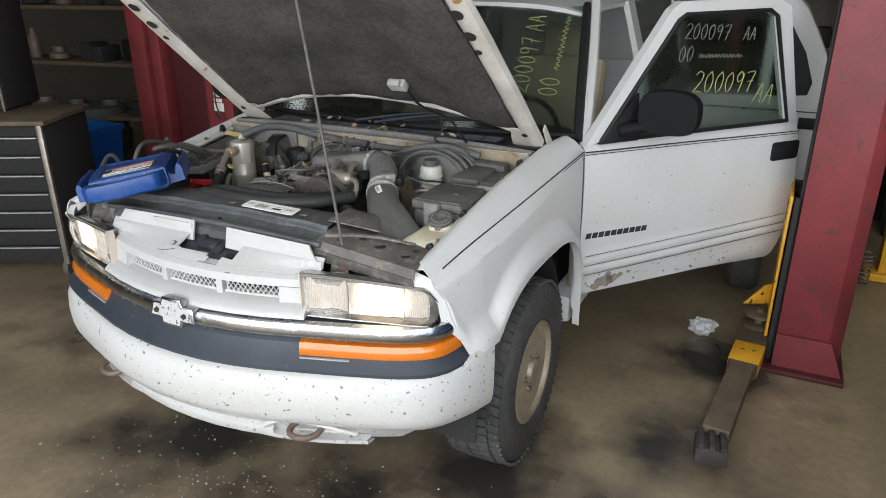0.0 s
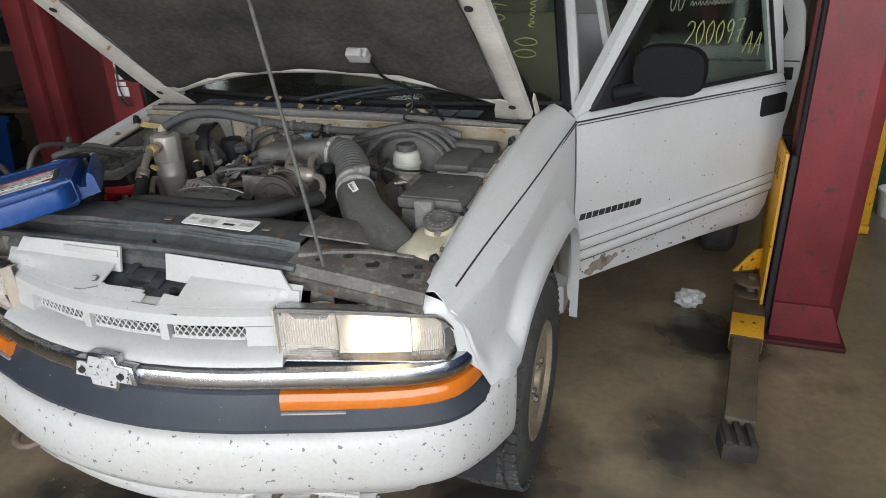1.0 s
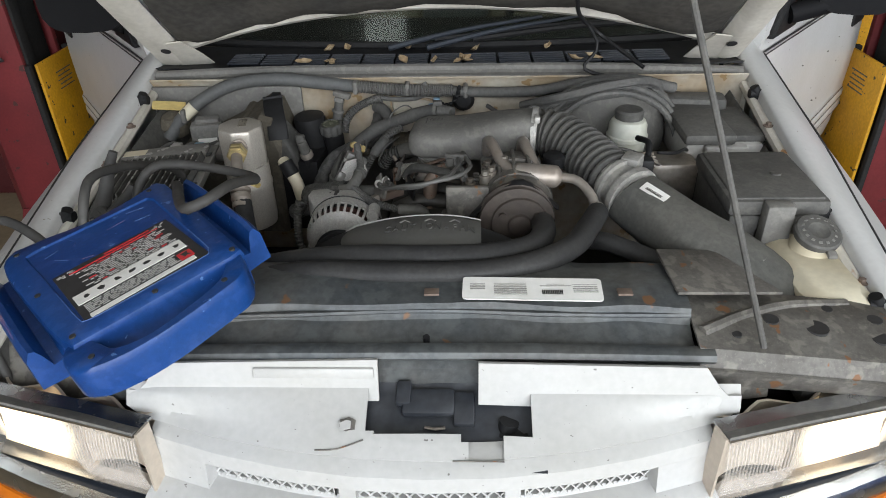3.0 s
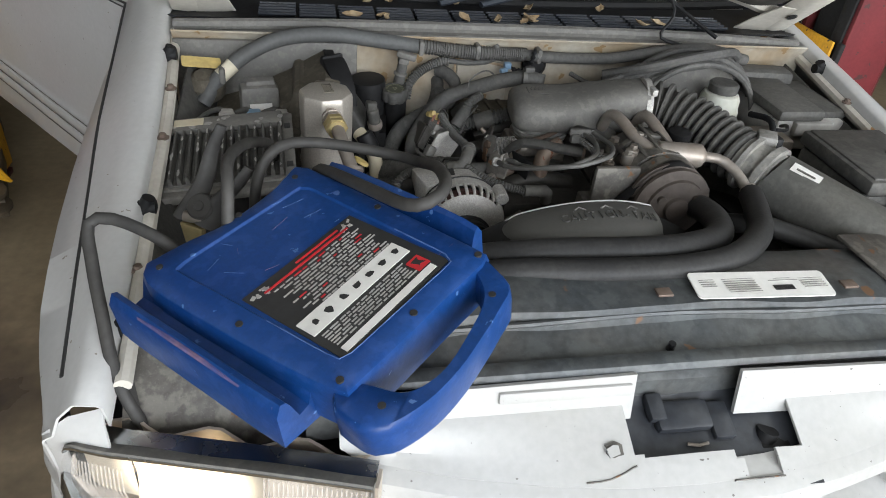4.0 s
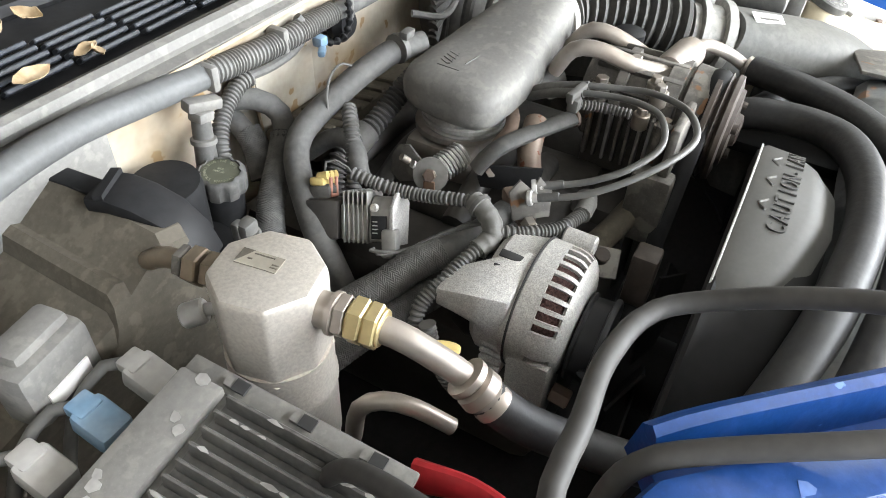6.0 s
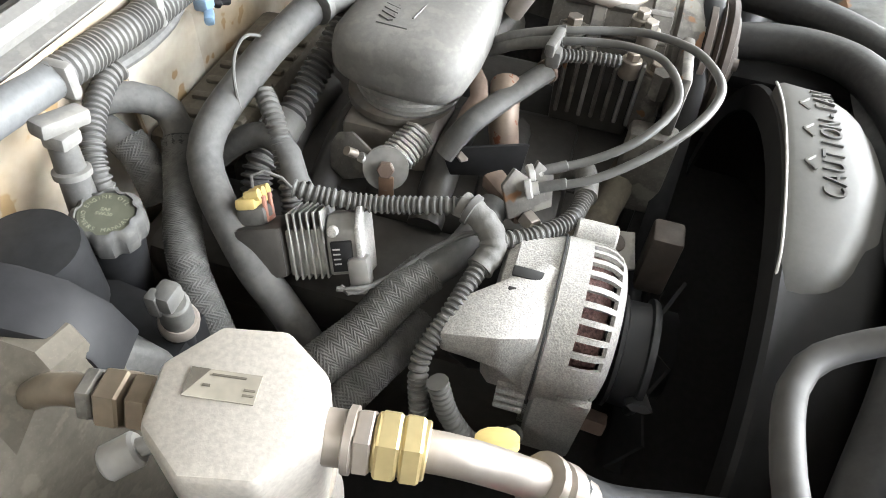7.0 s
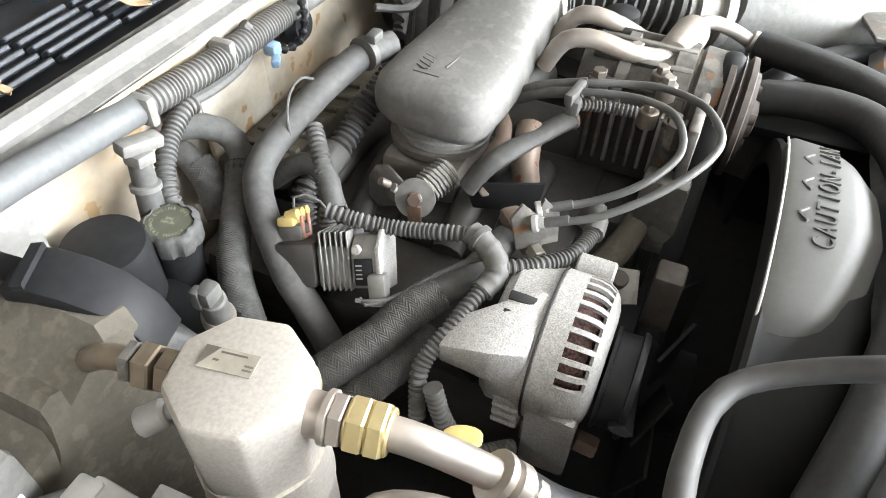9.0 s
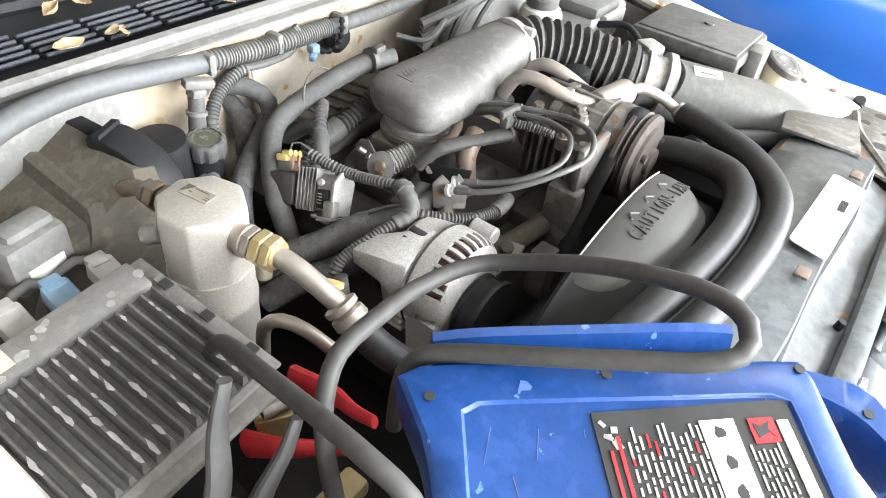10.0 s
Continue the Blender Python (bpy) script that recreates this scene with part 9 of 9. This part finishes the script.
# ---- further red column with a dark panel, and the clutter behind ----
col = thing("lift_column", (-3.15, 2.75, 0), "red steel column of another lift", "lift post")
part("column", joined(box((-3.10, 2.78, 1.9), (0.17, 0.16, 3.8), 0.006), box((-2.945, 2.80, 1.9), (0.10, 0.14, 3.8), 0.006)), M["red_post"], col)
part("notice", box((-3.09, 2.696, 1.80), (0.13, 0.004, 0.18), 0.001), M["label"], col, "white paper notice")
locker = thing("cabinet", (-2.42, 3.0, 0), "dark red steel cabinet between the lift columns", "cabinet")
part("body", box((-2.42, 3.0, 1.05), (0.92, 0.35, 2.1), 0.01), M["dark_red"], locker)
for x in (-2.64, -2.20):
    part("door", box((x, 2.82, 1.05), (0.435, 0.02, 2.0), 0.006), M["dark_red"], locker)
coat = [[(-2.21 + 0.20 * f, 2.70 + 0.05 * math.sin(7 * f + 2 * g), 1.70 - 0.60 * g - 0.05 * f) for g in (0, 0.3, 0.6, 1)] for f in (0, 0.2, 0.4, 0.6, 0.8, 1)]
solo("jacket", sheet(coat, 0.02), M["jacket"], "grey-blue work jacket hanging on the cabinet", "jacket")
solo("wall_hook", tube([(-2.36, 2.815, 1.42), (-2.36, 2.77, 1.36), (-2.38, 2.75, 1.28), (-2.34, 2.74, 1.25), (-2.32, 2.75, 1.29)], 0.008, seg=6), M["chrome"], "bright steel hook hanging on the cabinet", "hook")

chest = thing("tool_chest", (-2.80, 1.38, 0), "black roller tool chest with steel edges", "tool chest")
part("body", box((-2.80, 1.38, 0.55), (0.72, 0.55, 0.86), 0.01, rz=28), M["interior"], chest)
rot = pose(-2.80, 1.38, 0, 0, 0, 28)
for k in range(7):
    bm = box((0, -0.282, 0.18 + 0.115 * k), (0.66, 0.02, 0.105), 0.004)
    bmesh.ops.transform(bm, matrix=rot, verts=bm.verts)
    dr = part("drawer", bm, M["interior"], chest)
    bm = box((0, -0.300, 0.225 + 0.115 * k), (0.64, 0.016, 0.007), 0.002)
    bmesh.ops.transform(bm, matrix=rot, verts=bm.verts)
    part("drawer_pull", bm, M["alu"], dr)
bm = box((0, 0, 1.0), (0.76, 0.60, 0.03), 0.006)
bmesh.ops.transform(bm, matrix=rot, verts=bm.verts)
part("top", bm, M["arm"], chest, "greasy brown chest top")
bm = box((0.345, -0.288, 0.55), (0.032, 0.03, 0.88), 0.004)
bmesh.ops.transform(bm, matrix=rot, verts=bm.verts)
part("edge_trim", bm, M["steel"], chest, "worn steel corner trim")
for u in (-0.3, 0.3):
    for v in (-0.2, 0.2):
        bm = lathe([(0.02, -0.02), (0.055, -0.015), (0.055, 0.015), (0.02, 0.02)], (u, v, 0.058), (1, 0, 0), 18)
        bmesh.ops.transform(bm, matrix=rot, verts=bm.verts)
        part("caster", bm, M["rubber"], chest)
upper = thing("tool_cabinet", (-3.0, 1.75, 1.02), "dark upper tool cabinet with stickers on the roller chest", "cabinet")
part("body", box((-3.12, 1.50, 1.52), (0.42, 0.40, 1.0), 0.01, rz=28), M["interior"], upper)
for dz, h in ((1.66, 0.12), (1.50, 0.17)):
    part("sticker", box((-3.09, 1.265, dz), (0.10, 0.006, h), 0.001, rz=28), M["red"], upper, "red and white sticker")
part("trim", box((-2.845, 1.405, 1.5), (0.016, 0.016, 1.0), 0.002, rz=28), M["steel"], upper)


def shelf(x, y, w, rows, rz=0):
    rack = thing("shelf_rack", (x, y, 0), "dirty wooden shelf rack crowded with dark parts", "shelf", "shelf racks")
    place = pose(x, y, 0, 0, 0, rz)
    for z in rows:
        bm = box((0, 0, z), (w, 0.5, 0.035), 0.004)
        bmesh.ops.transform(bm, matrix=place, verts=bm.verts)
        part("shelf_board", bm, M["wood"], rack)
    for sx in (-1, 1):
        for sy in (-1, 1):
            bm = box((sx * (w / 2 - 0.025), sy * 0.23, max(rows) / 2 + 0.2), (0.05, 0.04, max(rows) + 0.4), 0.004)
            bmesh.ops.transform(bm, matrix=place, verts=bm.verts)
            part("upright", bm, M["wood"], rack)
    random.seed(int(x * 10) + 7)
    for z in rows:
        px = -w / 2 + 0.12
        while px < w / 2 - 0.12:
            kind = random.random()
            size = random.uniform(0.07, 0.15)
            mat = random.choice([M["dust_dark"], M["black"], M["rust"], M["interior"], M["interior"]])
            if kind < 0.4:
                bm = lathe([(size * 0.3, 0), (size, 0.01), (size, 0.05), (size * 0.6, 0.07), (size * 0.6, 0.12)], (px, random.uniform(-0.1, 0.05), z + 0.0175), (0, 0, 1), 18)
                name, words = "brake_drum", "dark greasy brake drum on a shelf"
            elif kind < 0.75:
                bm = box((px, random.uniform(-0.1, 0.05), z + 0.0175 + size), (size * 1.7, 0.25, size * 2), 0.01)
                name, words = "parts_box", "dark grimy parts box on a shelf"
            else:
                bm = lathe([(size * 0.5, 0), (size * 0.55, 0.01), (size * 0.55, 0.20), (size * 0.25, 0.24), (size * 0.25, 0.28)], (px, random.uniform(-0.1, 0.05), z + 0.0175), (0, 0, 1), 16)
                name, words = "oil_jug", "grimy oil jug on a shelf"
            bmesh.ops.transform(bm, matrix=place, verts=bm.verts)
            solo(name, bm, mat, words, name.replace("_", " "), "clutter on the shelves")
            px += size * 2.4 + random.uniform(0.03, 0.12)


shelf(-4.6, 3.4, 2.2, (0.55, 1.05, 1.55, 2.05), 10)
shelf(-6.2, 2.2, 2.0, (0.55, 1.05, 1.55, 2.05), 60)
shelf(3.6, 6.6, 2.6, (0.6, 1.15, 1.7, 2.2), 0)
shelf(0.6, 6.9, 2.6, (0.6, 1.15, 1.7, 2.2), 0)
shelf(-2.4, 6.9, 2.6, (0.6, 1.15, 1.7, 2.2), 0)


def loose_wheel(x, y, z, axis, name="spare_wheel"):
    base = thing(name, (x, y, z), "dusty spare wheel with a steel rim", "wheel", "spare wheels")
    part("tyre", lathe([(0.20, -0.09), (0.24, -0.105), (0.31, -0.10), (0.335, -0.07), (0.338, 0), (0.335, 0.07), (0.31, 0.10), (0.24, 0.105), (0.20, 0.09)], (x, y, z), axis, 36), M["tyre"], base)
    part("rim", lathe([(0.20, -0.09), (0.205, 0.07), (0.19, 0.085), (0.18, 0.04), (0.12, 0.03), (0.04, 0.05)], (x, y, z), axis, 36), M["rim"], base)


crate = thing("pallet", (-3.98, 2.62, 0), "low wooden pallet under the blue bin", "pallet")
for k in range(4):
    part("board", box((-3.98, 2.35 + 0.18 * k, 0.108), (0.75, 0.12, 0.022), 0.003), M["wood"], crate)
for k in range(3):
    part("skid", box((-4.28 + 0.30 * k, 2.62, 0.048), (0.08, 0.70, 0.096), 0.003), M["wood"], crate)
for k in range(3):
    loose_wheel(-4.58, 3.30, 0.11 + 0.215 * k, (0.02, 0.02 * k, 1))
solo("blue_bin", loft([[Vector((-3.92 + u * w, 2.62 + v * w, z + 0.12)) for u, v in ((-1, -0.7), (1, -0.7), (1, 0.7), (-1, 0.7))] for w, z in ((0.27, 0.0), (0.31, 0.46), (0.33, 0.46), (0.33, 0.50), (0.30, 0.50), (0.25, 0.03))]), M["blue_paint"], "blue plastic parts bin on the floor", "bin")
yellow = thing("yellow_beam", (2.27, 3.60, 0), "chipped yellow steel upright beside the lift", "upright")
part("beam", joined(box((2.28, 3.62, 1.7), (0.13, 0.12, 3.3), 0.006, ry=-1.0), box((2.27, 3.62, 0.03), (0.20, 0.20, 0.05), 0.004)), M["yellow"], yellow)
part("coil_spring", tube([(2.16 + 0.028 * math.cos(k * 0.8), 3.45 + 0.028 * math.sin(k * 0.8), 0.01 + 0.0035 * k) for k in range(60)], 0.006, seg=5, step=0.01), M["rust"], yellow)
bucket = thing("bucket", (2.60, 3.90, 0), "dirty white plastic bucket on the floor", "bucket")
part("pail", lathe([(0.10, 0), (0.105, 0.004), (0.125, 0.16), (0.132, 0.165), (0.132, 0.18), (0.122, 0.18), (0.10, 0.01)], (2.60, 3.90, 0), (0, 0, 1), 30), M["label"], bucket)
part("print_patch", sheet([[(2.60 + 0.1155 * math.sin(a), 3.90 - 0.1155 * math.cos(a), z) for z in (0.05, 0.11)] for a in (-0.5, -0.2, 0.1)], 0.002), M["blue_paint"], bucket)
solo("green_bin", lathe([(0.20, 0), (0.21, 0.01), (0.26, 0.60), (0.28, 0.61), (0.28, 0.65), (0.25, 0.65), (0.2, 0.05)], (2.55, 4.55, 0), (0, 0, 1), 28), M["green_bin"], "dark green waste bin on the floor", "bin")
for x, y, z, ax in ((3.05, 5.0, 1.25, (0.3, -1, 0.1)), (3.25, 5.1, 0.95, (0.1, -0.3, 1)), (2.65, 5.6, 1.75, (0, -1, 0.1))):
    solo("tank", lathe([(0.10, -0.30), (0.22, -0.27), (0.24, -0.2), (0.24, 0.2), (0.22, 0.27), (0.1, 0.30)], (x, y, z), (1, 0.1, 0.0), 28), M["steel"], "dull steel tank lying on a rack", "tank", "tanks on the rack")
rack = thing("tank_rack", (3.0, 5.2, 0), "dark steel rack under the tanks", "rack")
for z in (0.70, 1.0, 1.5):
    part("rack_board", box((3.0, 5.25, z), (1.4, 0.7, 0.03), 0.004), M["interior"], rack)
for sx in (-0.65, 0.65):
    part("rack_leg", box((3.0 + sx, 4.95, 0.9), (0.05, 0.05, 1.8), 0.004), M["interior"], rack)
    part("rack_leg", box((3.0 + sx, 5.55, 0.9), (0.05, 0.05, 1.8), 0.004), M["interior"], rack)

# ---- white vehicle behind the open door ----
van = thing("white_vehicle", (1.6, 3.0, 0), "white vehicle body with a dark window behind the lift", "car")
side = [(1.00, 1.195), (1.40, 1.205), (1.40, 1.74), (1.50, 1.73), (1.575, 1.655), (1.659, 1.507), (1.721, 1.373), (1.745, 1.20), (1.739, 1.059), (1.721, 0.892), (1.690, 0.66), (1.66, 0.42), (1.00, 0.42)]
part("body", prism(side, axes((0, 2.86, 0), (1, 0, 0), (0, 0, 1)), -0.5, 0.012), M["white"], van)
part("pinstripe", box((1.37, 2.852, 1.135), (0.72, 0.004, 0.006)), M["ink"], van)
part("window", prism([(1.45, 1.60), (1.505, 1.584), (1.60, 1.436), (1.655, 1.285), (1.64, 1.221), (1.45, 1.205)], axes((0, 2.856, 0), (1, 0, 0), (0, 0, 1)), -0.006), M["black"], van, "dark window")
part("door_handle", box((1.665, 2.853, 1.075), (0.085, 0.012, 0.06), 0.004), M["black"], van)
for x in (1.48, 1.56):
    part("tyre", lathe([(0.14, -0.08), (0.28, -0.09), (0.31, -0.06), (0.31, 0.06), (0.28, 0.09), (0.14, 0.08)], (x, 3.12 + (x - 1.48) * 0.5, 0.31), (1, 0, 0), 28), M["tyre"], van) if x < 1.5 else None

# ---- blue car side by the bay ----
blue = thing("blue_car", (3.0, -0.6, 0), "blue car body parked beside the lift", "car")
rows = []
for k in range(15):
    y = 1.25 - 3.6 * k / 14
    nose = 0.14 * max(0, 1 - k / 3) ** 2
    rows.append([(2.16 + nose, y, 0.16), (2.12 + nose, y, 0.30), (2.10 + nose, y, 0.50), (2.11 + nose, y, 0.68), (2.15 + nose, y, 0.80), (2.24 + nose, y, 0.86), (2.6, y, 0.90), (3.2, y, 0.90)])
part("body_side", sheet(rows, 0.006), M["blue_paint"], blue)
part("body_trim", tube([(2.10 + 0.14 * max(0, 1 - k / 3) ** 2 - 0.004, 1.25 - 3.6 * k / 14, 0.56) for k in range(15)], 0.018, seg=8, step=0.1), M["label"], blue, "white side trim")
part("sill", box((2.6, -0.55, 0.22), (0.8, 3.5, 0.14), 0.02), M["interior"], blue)
part("nose", box((2.72, 1.16, 0.5), (0.95, 0.14, 0.62), 0.05), M["blue_paint"], blue)
for y in (0.6, -1.9):
    part("wheel", lathe([(0.15, -0.09), (0.27, -0.10), (0.30, -0.07), (0.30, 0.07), (0.27, 0.10), (0.15, 0.09)], (2.32, y, 0.30), (1, 0, 0), 32), M["tyre"], blue)

# ---- bits on the floor ----
random.seed(11)
crumple = bmesh.new()
bmesh.ops.create_icosphere(crumple, subdivisions=3, radius=0.06)
for v in crumple.verts:
    v.co *= 1 + 0.45 * noise.noise(v.co * 32) + 0.3 * noise.noise(v.co * 70)
bmesh.ops.transform(crumple, matrix=Matrix.Translation((1.344, 2.317, 0.05)) @ Matrix.Diagonal((1.1, 0.9, 0.75, 1)), verts=crumple.verts)
solo("plastic_bag", crumple, M["bag"], "crumpled clear plastic bag on the floor", "plastic bag", angle=10)
grit = []
for k in range(2400):
    x, y = random.gauss(0.25, 0.50), random.gauss(-0.10, 0.26)
    size = random.uniform(0.002, 0.005) if k % 6 else random.uniform(0.005, 0.009)
    grit.append(((x, y, size * 0.5), size))
vs, fs = [], []
for (x, y, z), size in grit:
    b = len(vs)
    a = random.uniform(0, 3)
    for dx, dy, dz in ((1, 0, 0), (-0.5, 0.8, 0), (-0.5, -0.8, 0), (0, 0, 0.8)):
        vs.append((x + size * (dx * math.cos(a) - dy * math.sin(a)), y + size * (dx * math.sin(a) + dy * math.cos(a)), max(0.0005, z + size * dz - size * 0.4)))
    fs += [(b, b + 1, b + 3), (b + 1, b + 2, b + 3), (b + 2, b, b + 3)]
me = bpy.data.meshes.new("grit")
me.from_pydata(vs, [], fs)
me.materials.append(M["dust_light"])
tagged(new("grit", me), "pale grit scattered on the floor under the bumper", "grit", kind="stuff")
